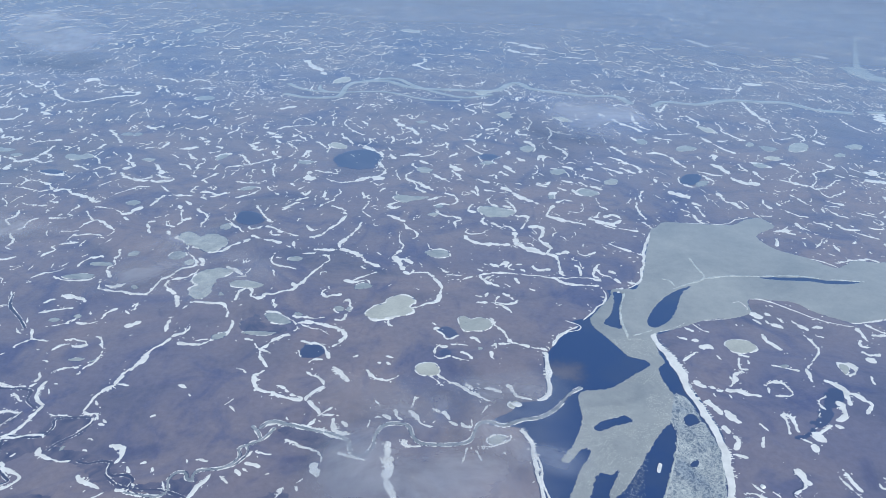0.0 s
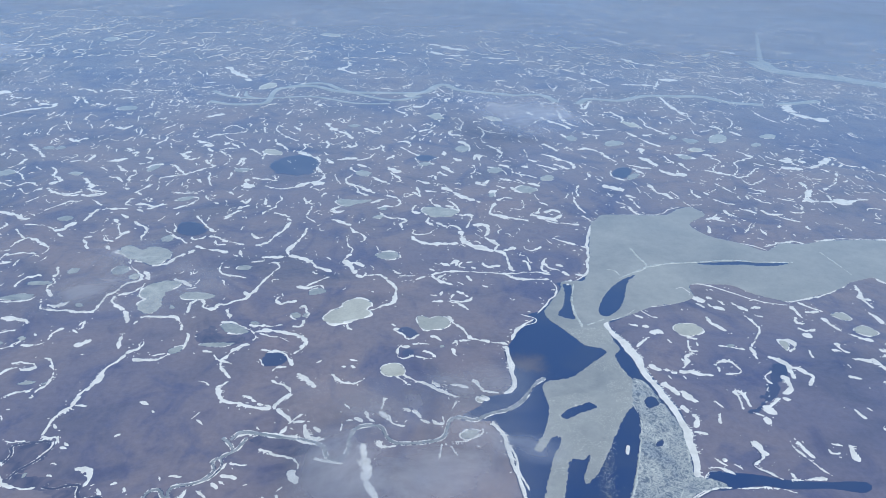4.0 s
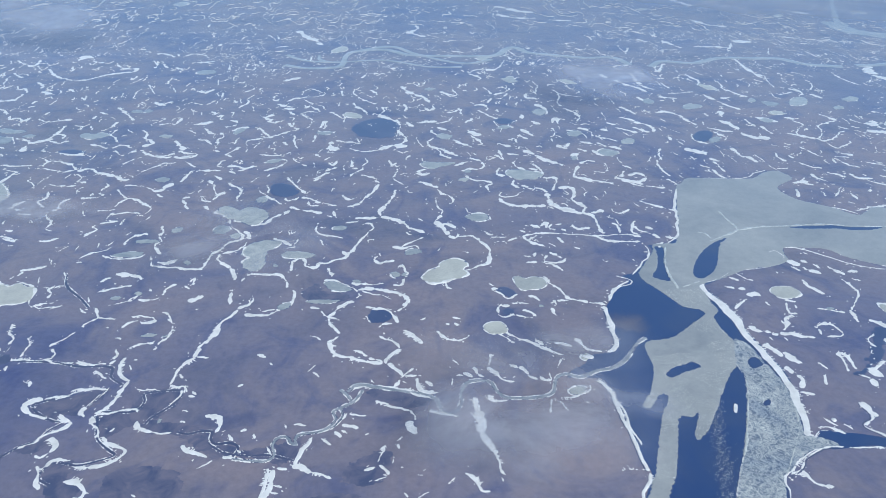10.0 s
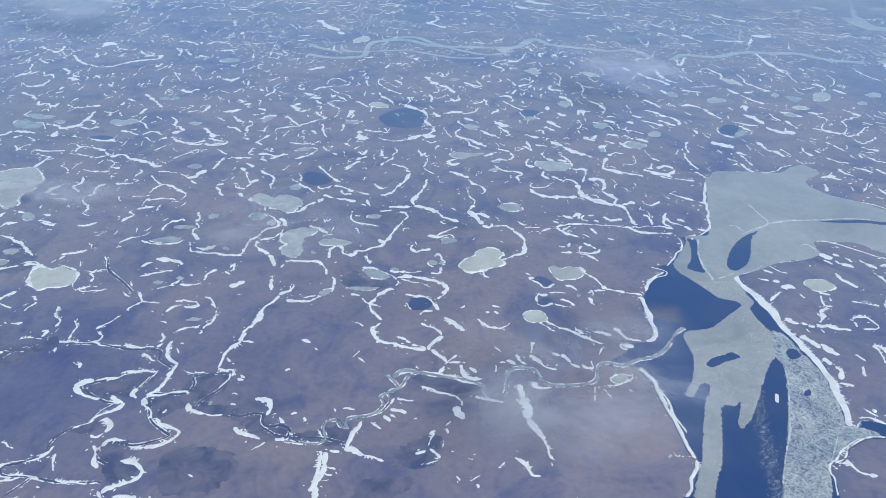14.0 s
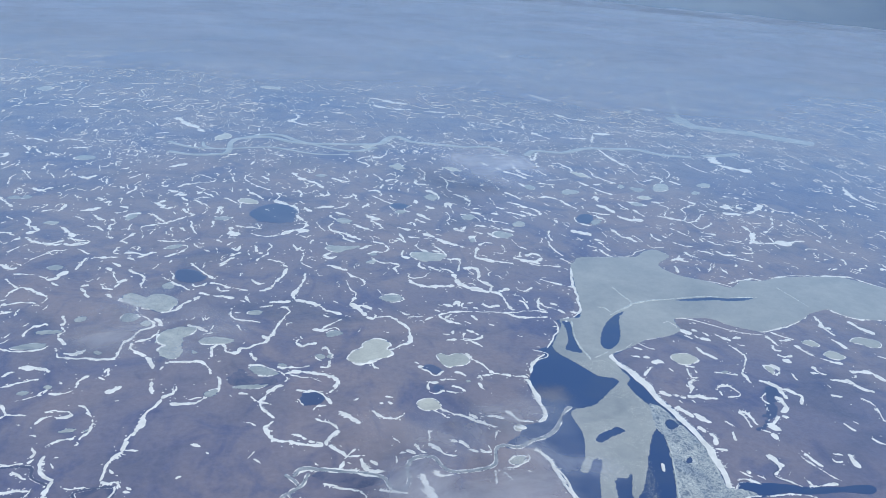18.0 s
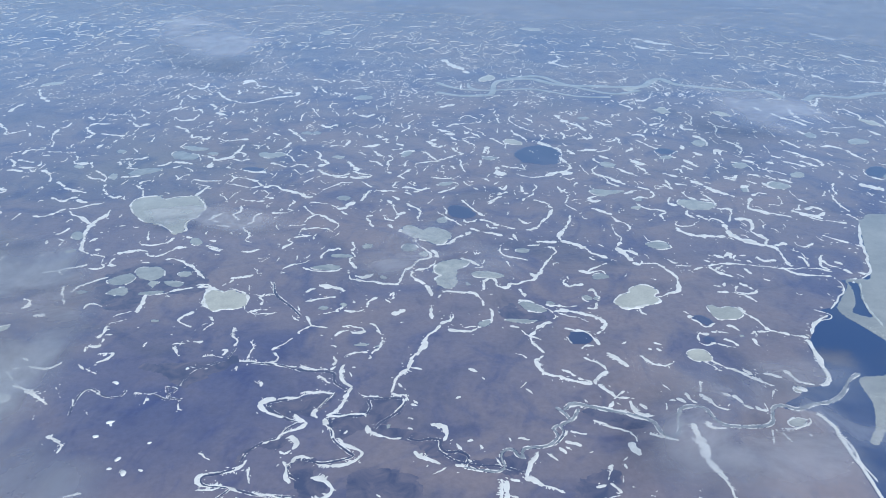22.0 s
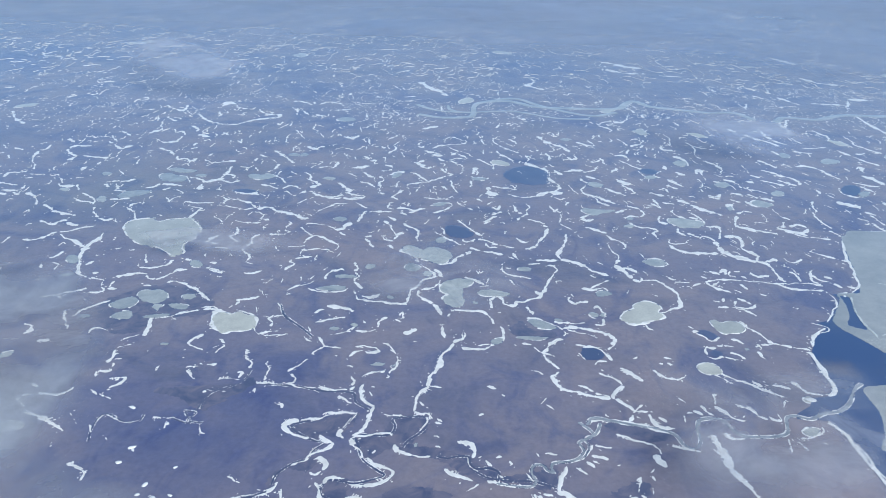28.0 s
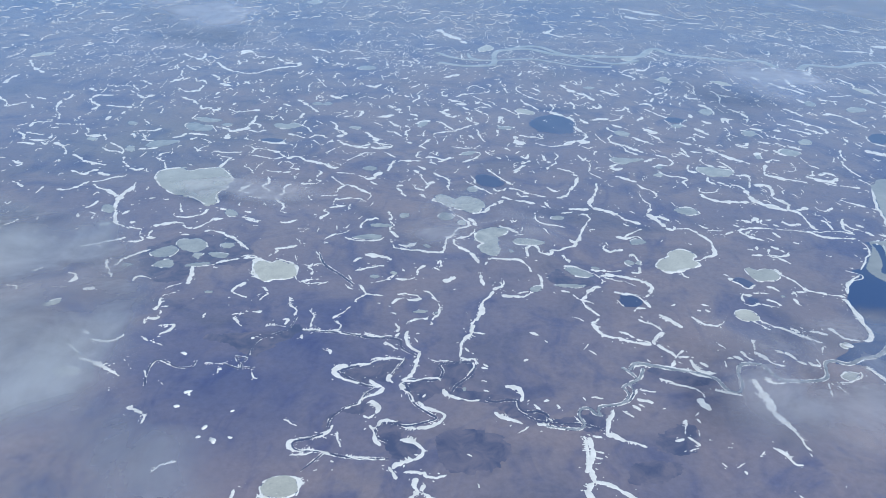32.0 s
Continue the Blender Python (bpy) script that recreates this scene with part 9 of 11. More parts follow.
    drift([(-100.3, 410.0, 3.0), (-95.9, 408.0, 2.7), (-92.2, 403.6, 2.4)])
    drift([(-90.4, 401.8, 2.9), (-86.7, 399.9, 2.9)])
    drift([(-85.3, 399.9, 2.2), (-82.4, 398.0, 2.2)])
    drift([(-129.9, 427.7, 1.9), (-126.1, 426.3, 1.7), (-122.6, 423.0, 1.6)])
    drift([(-83.6, 425.5, 2.3), (-79.1, 422.2, 2.4), (-73.6, 418.8, 2.1), (-70.7, 413.0, 1.8)])
    drift([(-71.2, 411.1, 2.8), (-75.0, 406.0, 2.8), (-78.8, 400.4, 2.5), (-79.6, 396.8, 2.2)])
    drift([(-77.8, 395.6, 3.7), (-74.3, 390.7, 3.8), (-70.9, 386.6, 3.7), (-69.2, 383.6, 3.5)])
    drift([(-70.4, 380.7, 1.8), (-65.6, 386.5, 1.8), (-62.6, 389.4, 1.9)])
    drift([(-67.5, 382.5, 2.3), (-60.8, 383.0, 2.3)])
    drift([(-71.2, 377.9, 2.3), (-73.8, 372.3, 2.3)])
    open_pond([(-92.3, 444.9), (-91.2, 455.7), (-88.4, 458.7), (-82.4, 459.4), (-77.3, 455.7), (-76.3, 448.4), (-79.5, 443.4), (-85.7, 442.0)])
    drift([(-89.6, 459.4, 2.2), (-83.2, 459.4, 2.2), (-77.3, 455.7, 2.0)])
    drift([(-93.9, 450.6, 1.9), (-90.4, 443.4, 1.9)])
    drift([(-76.5, 455.0, 3.3), (-73.9, 448.4, 3.2), (-72.1, 442.7, 3.1)])
    drift([(-71.3, 457.2, 2.3), (-67.2, 461.7, 1.9), (-65.3, 469.3, 1.7)])
    drift([(-84.6, 436.4, 1.5), (-81.9, 440.6, 1.9), (-76.8, 441.3, 2.1)])
    drift([(-67.8, 432.2, 3.3), (-63.1, 426.8, 3.1), (-56.7, 417.4, 3.0)])
    drift([(-161.2, 407.8, 2.2), (-156.2, 405.3, 2.2)])
    drift([(-152.3, 399.1, 2.2), (-149.9, 396.1, 2.1)])
    drift([(-127.4, 388.8, 1.4), (-123.2, 395.3, 1.4)])
    drift([(-124.5, 388.2, 1.8), (-120.8, 384.1, 1.8)])
    drift([(-167.4, 374.9, 3.2), (-166.0, 377.1, 3.3)])
    drift([(-88.6, 379.8, 1.6), (-86.9, 376.3, 1.6)])
    drift([(-100.7, 372.0, 1.7), (-95.5, 372.5, 1.7), (-86.9, 373.5, 1.7), (-78.3, 372.3, 1.6), (-72.5, 370.1, 1.6), (-68.1, 367.8, 1.6)])
    drift([(-193.6, 370.8, 1.6), (-191.7, 369.1, 1.6)])
    drift([(-199.7, 376.3, 1.7), (-197.3, 370.8, 1.6)])
    drift([(-35.3, 496.7, 1.3), (-35.5, 489.2, 1.4), (-32.9, 485.1, 1.8)])
    frozen_lake([(15.2, 499.4), (19.3, 502.8), (24.2, 498.6), (29.0, 501.1), (34.2, 501.2), (37.9, 497.8), (38.6, 490.2), (33.3, 484.4), (24.5, 482.8), (20.1, 482.0), (16.7, 486.9)])
    drift([(39.4, 501.2, 2.6), (40.6, 493.6, 3.0), (43.9, 488.6, 3.3), (47.5, 481.2, 3.0), (50.0, 473.2, 2.8), (51.3, 469.3, 2.8)])
    drift([(51.3, 469.3, 3.2), (57.2, 467.8, 3.2), (63.9, 464.7, 3.2)])
    drift([(64.8, 464.7, 2.0), (70.6, 463.1, 2.0), (76.2, 460.8, 2.0)])
    drift([(42.5, 467.0, 2.3), (50.9, 467.8, 2.3)])
    drift([(-3.8, 492.6, 2.0), (-1.2, 489.3, 2.0)])
    drift([(-2.7, 484.4, 3.9), (0.8, 485.2, 3.9)])
    drift([(-1.0, 481.1, 2.6), (3.9, 477.2, 2.4), (6.1, 472.4, 2.5), (10.1, 471.6, 2.4), (14.2, 476.4, 1.8)])
    open_pond([(0.3, 484.4), (6.2, 487.7), (11.8, 482.8), (13.9, 477.2), (8.3, 473.2), (2.8, 478.7)])
    drift([(23.0, 474.0, 3.2), (26.9, 472.4, 2.9), (29.1, 468.5, 2.5)])
    drift([(1.9, 463.1, 1.7), (-1.6, 455.6, 1.6), (-0.2, 449.0, 2.4), (3.6, 447.5, 2.8), (8.9, 450.4, 2.5)])
    drift([(1.3, 462.4, 3.1), (6.5, 461.6, 3.1)])
    open_pond([(1.6, 455.6), (6.1, 458.6), (10.3, 454.1), (6.8, 449.7), (2.5, 450.4)])
    drift([(9.5, 464.7, 2.3), (13.6, 464.7, 2.3)])
    drift([(15.2, 464.7, 2.3), (21.2, 463.9, 2.3)])
    drift([(10.6, 449.0, 1.8), (16.2, 446.1, 1.8), (21.9, 444.6, 1.8)])
    frozen_lake([(28.1, 460.9), (30.4, 462.4), (32.0, 460.1), (29.7, 458.6)], False)
    drift([(16.2, 455.6, 2.2), (20.5, 452.6, 2.0), (23.7, 448.2, 1.9)])
    drift([(37.6, 463.1, 1.4), (40.4, 467.0, 2.3), (40.5, 461.6, 1.3)])
    drift([(36.5, 457.8, 2.3), (37.2, 451.1, 2.6), (39.3, 447.5, 3.0)])
    frozen_lake([(-14.0, 434.1), (-11.4, 439.0), (-6.4, 441.1), (-1.4, 440.4), (1.4, 435.4), (1.8, 429.9), (-2.6, 426.5), (-8.4, 426.5), (-12.3, 429.3)])
    drift([(-0.1, 430.6, 2.3), (3.1, 425.8, 2.4), (7.4, 421.7, 2.5), (12.2, 418.4, 2.6)])
    drift([(-4.6, 425.8, 1.9), (-0.2, 421.8, 1.8), (3.0, 417.8, 1.9), (6.2, 416.5, 2.0)])
    drift([(12.2, 418.4, 3.3), (16.7, 415.7, 3.1), (21.3, 409.9, 2.9)])
    drift([(21.3, 409.9, 1.9), (28.1, 406.0, 1.9), (34.0, 402.2, 1.9)])
    drift([(19.1, 418.4, 3.0), (23.2, 413.7, 3.0)])
    drift([(26.2, 415.7, 2.5), (28.5, 413.7, 2.5)])
    drift([(30.7, 415.0, 2.7), (35.4, 413.7, 2.7), (40.6, 411.7, 2.7)])
    drift([(46.1, 418.9, 3.9), (48.7, 413.6, 3.7), (50.5, 408.4, 3.5)])
    drift([(50.2, 407.1, 1.7), (56.1, 405.2, 1.7), (59.6, 403.9, 1.7)])
    frozen_lake([(45.3, 399.0), (49.1, 402.7), (52.1, 400.8), (49.0, 395.8), (46.0, 395.9)])
    drift([(-47.1, 432.1, 1.8), (-44.0, 427.4, 1.9), (-39.4, 422.6, 2.1), (-33.9, 420.0, 2.3), (-29.3, 420.6, 2.0), (-23.8, 425.9, 1.8)])
    drift([(-33.3, 447.6, 2.7), (-29.6, 445.4, 2.7)])
    drift([(-32.2, 439.0, 3.3), (-30.0, 437.6, 3.3)])
    drift([(-39.2, 439.1, 2.8), (-36.8, 439.1, 2.8)])
    drift([(-56.0, 444.8, 2.2), (-53.1, 447.6, 2.2)])
    drift([(-36.8, 397.7, 1.5), (-33.6, 392.8, 1.4)])
    drift([(-12.8, 404.4, 1.5), (-13.3, 398.1, 1.5), (-14.8, 392.1, 1.4)])
    drift([(-15.8, 390.3, 2.1), (-12.1, 385.5, 1.9), (-9.4, 379.6, 2.0), (-4.6, 376.1, 2.3), (-0.6, 374.4, 2.3)])
    drift([(-24.1, 390.3, 2.0), (-22.4, 383.2, 2.2), (-19.9, 380.3, 2.5)])
    drift([(-30.8, 384.5, 2.1), (-26.3, 380.3, 2.1)])
    drift([(-35.7, 382.2, 1.8), (-32.2, 381.6, 1.8)])
    drift([(-1.7, 392.6, 2.9), (2.8, 388.9, 2.9)])
    drift([(4.7, 388.9, 2.6), (7.6, 384.7, 2.5), (8.8, 381.8, 2.3)])
    drift([(8.5, 380.0, 2.3), (13.4, 377.1, 2.3)])
    drift([(15.7, 380.0, 1.9), (17.8, 375.9, 2.3), (22.0, 375.9, 2.3)])
    drift([(22.3, 377.0, 1.5), (22.3, 382.8, 1.5)])
    drift([(32.1, 396.6, 1.4), (29.2, 389.9, 1.4)])
    drift([(-59.9, 379.5, 1.8), (-60.0, 372.1, 1.8), (-58.8, 367.7, 1.9)])
    drift([(-58.8, 367.7, 2.2), (-52.7, 366.5, 2.2), (-47.6, 365.4, 2.2)])
    drift([(-54.8, 376.6, 2.3), (-51.6, 372.1, 2.3)])
    drift([(-38.5, 378.7, 1.1), (-39.5, 371.9, 1.0)])
    drift([(186.6, 504.4, 2.1), (190.0, 498.3, 2.2), (196.0, 491.5, 2.2)])
    drift([(179.3, 497.4, 2.8), (185.3, 492.3, 2.7)])
    drift([(171.9, 483.1, 2.7), (177.3, 481.4, 2.7)])
    drift([(181.4, 480.6, 3.3), (185.7, 480.6, 3.3)])
    drift([(185.1, 471.0, 4.0), (190.1, 472.6, 5.1), (193.0, 469.4, 5.1)])
    frozen_lake([(203.9, 477.4), (208.0, 481.5), (214.0, 482.3), (221.1, 481.5), (224.5, 476.6), (224.0, 471.0), (217.8, 467.0), (210.6, 465.4), (205.2, 467.8), (203.5, 472.6)])
    drift([(193.5, 460.8, 2.0), (194.3, 457.7, 2.0)])
    drift([(209.5, 463.1, 3.4), (215.2, 461.5, 3.4)])
    drift([(207.7, 459.2, 1.3), (205.4, 451.6, 1.4), (205.0, 446.4, 2.4), (209.7, 445.7, 2.4)])
    drift([(213.0, 456.9, 2.0), (212.4, 453.1, 1.9)])
    drift([(204.8, 444.2, 3.0), (198.0, 438.4, 2.6), (196.9, 433.4, 2.5), (191.0, 425.0, 2.5)])
    drift([(194.7, 438.4, 1.5), (194.4, 433.4, 1.5)])
    drift([(187.1, 420.9, 3.4), (193.8, 420.9, 3.7), (200.2, 417.5, 3.8), (207.4, 416.1, 3.6)])
    drift([(187.7, 416.2, 1.7), (188.1, 412.8, 1.7)])
    drift([(169.8, 430.0, 3.2), (171.1, 426.5, 3.6), (173.9, 423.7, 3.8)])
    drift([(177.4, 424.4, 3.9), (180.5, 422.3, 3.8)])
    drift([(181.9, 420.9, 2.7), (184.7, 420.9, 2.7)])
    drift([(177.8, 416.2, 1.8), (178.6, 412.9, 1.8)])
    drift([(168.7, 453.9, 2.1), (173.9, 459.2, 2.1), (179.1, 464.7, 2.2)])
    drift([(234.8, 491.6, 2.3), (234.3, 483.2, 2.9), (238.0, 477.4, 3.4), (241.3, 471.0, 3.3)])
    drift([(229.0, 450.1, 2.4), (234.5, 449.3, 2.4), (240.1, 447.8, 2.5), (244.3, 446.3, 2.5)])
    frozen_lake([(233.2, 450.8), (237.3, 453.1), (239.5, 450.8), (235.0, 448.6)], False)
    drift([(214.6, 426.3, 1.7), (221.1, 431.2, 2.2), (227.2, 431.2, 3.3), (228.7, 426.2, 2.6), (229.8, 420.7, 1.8), (226.8, 417.3, 1.4)])
    drift([(217.7, 416.7, 1.9), (226.8, 417.3, 1.9)])
    drift([(215.8, 426.3, 1.3), (214.3, 419.4, 1.3)])
    drift([(237.2, 522.6, 3.7), (239.7, 518.0, 4.0), (244.0, 515.3, 4.1)])
    drift([(235.8, 511.7, 2.7), (238.7, 506.3, 2.7)])
    drift([(248.5, 521.8, 3.9), (250.4, 519.0, 3.9)])
    drift([(245.0, 511.7, 3.2), (246.5, 506.4, 3.8), (252.6, 502.0, 4.0)])
    drift([(254.6, 515.4, 4.3), (256.6, 510.0, 4.2)])
    drift([(264.4, 510.9, 3.7), (267.6, 504.7, 3.7), (270.4, 499.4, 3.6)])
    drift([(265.8, 492.5, 3.9), (267.6, 485.8, 3.6), (268.4, 476.7, 3.4)])
    drift([(268.4, 476.7, 1.7), (266.6, 469.4, 1.3), (258.9, 459.2, 1.3), (250.9, 450.1, 1.3)])
    drift([(250.1, 449.3, 2.0), (248.7, 440.4, 2.1), (248.4, 433.2, 2.2)])
    drift([(275.9, 503.0, 3.0), (283.7, 504.8, 3.1)])
    drift([(274.4, 491.7, 4.0), (279.3, 489.2, 4.0)])
    drift([(130.6, 584.8, 2.3), (133.1, 576.2, 2.9), (139.5, 573.1, 3.3)])
    drift([(140.3, 583.8, 4.2), (145.1, 578.5, 4.1)])
    drift([(143.1, 569.0, 3.5), (146.0, 562.8, 3.4)])
    drift([(151.5, 564.9, 5.5), (158.2, 563.0, 5.5)])
    drift([(139.8, 550.7, 2.8), (145.8, 554.7, 2.7), (140.6, 545.8, 1.9)])
    drift([(123.6, 568.8, 2.7), (130.0, 565.7, 2.7)])
    drift([(-236.2, 374.6, 2.6), (-236.7, 370.4, 2.6), (-237.9, 364.5, 2.8), (-241.1, 357.0, 3.0), (-244.4, 352.4, 3.1)])
    drift([(-244.5, 375.2, 1.5), (-252.0, 375.2, 1.5), (-259.2, 373.9, 1.5), (-264.3, 370.9, 1.4), (-266.0, 369.7, 1.4)])
    drift([(-266.0, 369.7, 2.4), (-273.0, 368.5, 2.4), (-278.2, 367.2, 2.4)])
    drift([(-280.0, 367.2, 4.1), (-285.1, 365.4, 3.9), (-287.2, 362.5, 2.6), (-286.0, 358.5, 2.7), (-282.0, 353.9, 2.9)])
    drift([(-282.0, 353.9, 2.0), (-276.5, 351.2, 2.0), (-271.1, 349.5, 2.1)])
    drift([(-264.5, 352.3, 2.7), (-260.0, 348.4, 2.7), (-256.4, 345.7, 2.1), (-257.4, 341.4, 2.6), (-260.6, 338.7, 2.9)])
    drift([(-260.6, 338.7, 2.1), (-264.8, 336.5, 2.0), (-268.3, 334.4, 1.7), (-269.2, 329.7, 1.4)])
    drift([(-262.5, 333.4, 2.8), (-259.2, 329.7, 2.7), (-257.3, 326.2, 2.3), (-258.6, 322.1, 2.6)])
    drift([(-259.2, 321.1, 2.1), (-261.5, 318.1, 2.5), (-265.6, 319.6, 2.3)])
    drift([(-276.1, 326.1, 1.9), (-273.9, 327.6, 2.0)])
    drift([(-252.8, 358.6, 2.9), (-253.2, 354.1, 2.8), (-250.5, 350.7, 3.3)])
    drift([(-244.8, 374.6, 0.8), (-247.4, 368.6, 0.9), (-251.2, 360.9, 0.9)])
    drift([(-244.7, 351.3, 1.7), (-238.5, 353.0, 1.7), (-229.9, 355.3, 1.7), (-223.0, 356.5, 1.7), (-221.6, 354.2, 1.3)])
    drift([(-245.3, 349.6, 2.8), (-244.0, 344.1, 2.8)])
    drift([(-243.3, 343.0, 2.2), (-239.0, 338.8, 1.9), (-237.1, 332.4, 1.7)])
    drift([(-234.4, 333.5, 2.8), (-230.9, 328.3, 2.9), (-227.6, 326.3, 3.4), (-222.6, 324.8, 3.2), (-219.3, 321.3, 2.6), (-219.3, 318.3, 2.3)])
    drift([(-219.3, 318.3, 2.0), (-222.5, 314.3, 2.1), (-227.3, 311.4, 2.3), (-233.6, 309.9, 2.4)])
    drift([(-233.6, 309.9, 1.4), (-241.6, 310.4, 1.4), (-246.6, 313.3, 1.3)])
    drift([(-246.7, 314.2, 2.7), (-251.0, 316.2, 2.9), (-254.8, 314.7, 2.7), (-256.4, 311.3, 2.3)])
    drift([(-260.9, 311.3, 2.7), (-258.2, 305.1, 2.6), (-256.8, 299.1, 2.6), (-253.9, 295.0, 2.7)])
    drift([(-281.8, 311.2, 1.8), (-283.4, 306.4, 1.9), (-286.0, 302.7, 2.1)])
    drift([(-286.0, 302.2, 1.4), (-291.4, 300.8, 1.4), (-297.6, 299.8, 1.4), (-302.6, 298.0, 1.4)])
    drift([(-303.0, 298.9, 3.1), (-304.7, 295.7, 2.6), (-303.1, 292.1, 2.5), (-301.2, 289.9, 2.6)])
    drift([(-300.5, 289.5, 1.3), (-293.0, 290.4, 1.3), (-286.8, 289.9, 1.3), (-280.4, 288.2, 1.3)])
    drift([(-302.1, 286.4, 1.3), (-295.5, 286.8, 1.3), (-289.8, 289.5, 1.3)])
    drift([(-271.6, 286.5, 1.3), (-264.7, 284.8, 1.3), (-258.6, 283.9, 1.3), (-251.0, 284.4, 1.3)])
    drift([(-278.6, 306.0, 1.3), (-278.2, 300.4, 1.2), (-275.5, 293.5, 1.2)])
    drift([(-310.7, 315.4, 1.2), (-305.9, 312.1, 1.2), (-302.4, 310.2, 1.2)])
    drift([(-279.7, 282.6, 1.5), (-278.0, 281.7, 1.5)])
    drift([(-287.6, 274.9, 1.6), (-285.8, 276.6, 1.6)])
    drift([(-243.3, 299.6, 4.1), (-237.9, 298.7, 3.9), (-233.2, 296.0, 3.4), (-230.5, 291.5, 2.8), (-231.9, 287.0, 3.3), (-235.8, 284.4, 3.6)])
    drift([(-235.8, 284.4, 2.9), (-240.3, 282.3, 2.9), (-244.7, 280.5, 2.8), (-246.0, 277.6, 2.4)])
    drift([(-248.5, 278.4, 3.2), (-245.8, 274.2, 3.1), (-244.1, 270.1, 3.0)])
    drift([(-239.9, 275.1, 2.1), (-233.9, 275.1, 2.1), (-229.4, 273.9, 2.0)])
    drift([(-230.4, 275.1, 3.5), (-228.5, 273.0, 3.5)])
    drift([(-229.4, 272.2, 2.0), (-223.4, 271.4, 2.1), (-218.1, 273.1, 2.0)])
    drift([(-233.8, 270.1, 3.0), (-234.2, 264.9, 2.9), (-231.7, 260.9, 3.2)])
    drift([(-229.2, 265.7, 2.6), (-231.1, 262.1, 2.6)])
    drift([(-232.8, 260.9, 2.7), (-235.6, 257.0, 2.5), (-237.1, 251.7, 2.4), (-238.4, 245.0, 2.3)])
    drift([(-231.1, 260.9, 1.4), (-226.1, 257.8, 1.5), (-220.3, 256.3, 1.5), (-214.6, 255.2, 1.5)])
    drift([(-200.9, 373.0, 1.5), (-200.3, 369.4, 1.4), (-201.8, 364.7, 1.6), (-204.8, 358.9, 1.6)])
    drift([(-195.8, 354.3, 2.7), (-193.4, 353.2, 2.7)])
    drift([(-195.3, 367.7, 2.3), (-191.8, 365.9, 2.2)])
    drift([(-219.4, 345.9, 2.2), (-217.7, 340.5, 2.6), (-212.6, 337.8, 3.0), (-209.3, 336.2, 3.0)])
    drift([(-209.3, 336.2, 1.6), (-204.3, 334.7, 1.6), (-198.5, 335.2, 1.6)])
    drift([(-194.8, 344.3, 2.6), (-192.1, 343.3, 2.6)])
    frozen_lake([(-208.1, 345.9), (-206.4, 347.6), (-205.8, 344.3), (-207.5, 343.2)], False)
    drift([(-178.8, 348.8, 5.0), (-174.7, 347.7, 4.5), (-172.3, 343.4, 3.2), (-173.0, 335.3, 3.0)])
    drift([(-182.2, 349.4, 3.3), (-178.8, 348.3, 3.3)])
    drift([(-189.6, 324.9, 2.6), (-186.5, 321.4, 2.8), (-180.2, 318.4, 2.9), (-174.9, 315.5, 2.8)])
    drift([(-165.8, 332.7, 2.5), (-163.0, 327.6, 2.5)])
    drift([(-152.4, 332.8, 1.9), (-151.3, 328.6, 1.9)])
    drift([(-165.9, 315.0, 2.0), (-159.5, 313.6, 1.9), (-155.0, 310.7, 1.9)])
    drift([(-177.8, 306.3, 1.2), (-174.5, 308.7, 1.2), (-170.9, 312.6, 1.1)])
    drift([(-159.2, 335.4, 2.4), (-157.0, 336.5, 2.4)])
    drift([(-231.9, 337.7, 2.6), (-230.6, 339.3, 2.6)])
    frozen_lake([(-312.9, 261.9), (-311.3, 266.7), (-307.5, 269.9), (-301.7, 270.7), (-296.2, 269.1), (-294.1, 263.9), (-294.4, 258.8), (-299.1, 256.1), (-305.3, 255.7), (-310.1, 256.8)])
    drift([(-294.5, 270.0, 1.7), (-293.2, 263.9, 1.8), (-293.7, 258.0, 1.8)])
    drift([(-313.5, 256.4, 1.4), (-307.5, 254.9, 1.5), (-300.3, 254.9, 1.5)])
    drift([(-59.4, 375.5, 2.0), (-58.1, 371.3, 1.9), (-56.5, 366.6, 2.5), (-49.0, 365.4, 2.4)])
    drift([(-54.5, 376.2, 3.1), (-52.0, 373.8, 3.1)])
    drift([(-72.9, 369.4, 2.5), (-66.2, 367.7, 2.5), (-61.8, 364.2, 2.5), (-55.2, 362.5, 2.4), (-50.2, 361.3, 2.4)])
    drift([(-86.0, 359.4, 2.1), (-79.6, 356.6, 2.1), (-75.2, 353.2, 2.1), (-68.7, 351.6, 2.1), (-64.8, 349.3, 2.0)])
    drift([(-64.8, 349.3, 2.0), (-62.5, 344.9, 1.8), (-61.9, 341.1, 1.7)])
    drift([(-65.4, 339.5, 3.2), (-64.9, 334.2, 3.5), (-62.5, 330.6, 3.9)])
    drift([(-72.6, 324.4, 1.7), (-70.2, 326.9, 1.7)])
    drift([(-72.3, 321.9, 2.0), (-71.4, 317.9, 2.0)])
    drift([(-78.6, 320.3, 0.9), (-81.2, 312.9, 0.9), (-82.7, 308.1, 0.9)])
    drift([(-89.6, 302.4, 2.1), (-84.4, 304.3, 2.1)])
    drift([(-82.4, 305.8, 2.4), (-79.1, 302.5, 2.3), (-77.3, 298.8, 2.1)])
    drift([(-77.7, 297.4, 1.2), (-82.7, 295.1, 1.2), (-86.9, 294.7, 1.3)])
    drift([(-74.7, 310.5, 1.3), (-75.0, 307.2, 1.3)])
    drift([(-26.7, 359.7, 4.0), (-25.7, 352.3, 3.7), (-26.1, 344.0, 3.4)])
    drift([(-25.2, 346.8, 5.4), (-24.6, 338.6, 4.9), (-25.7, 330.7, 4.5)])
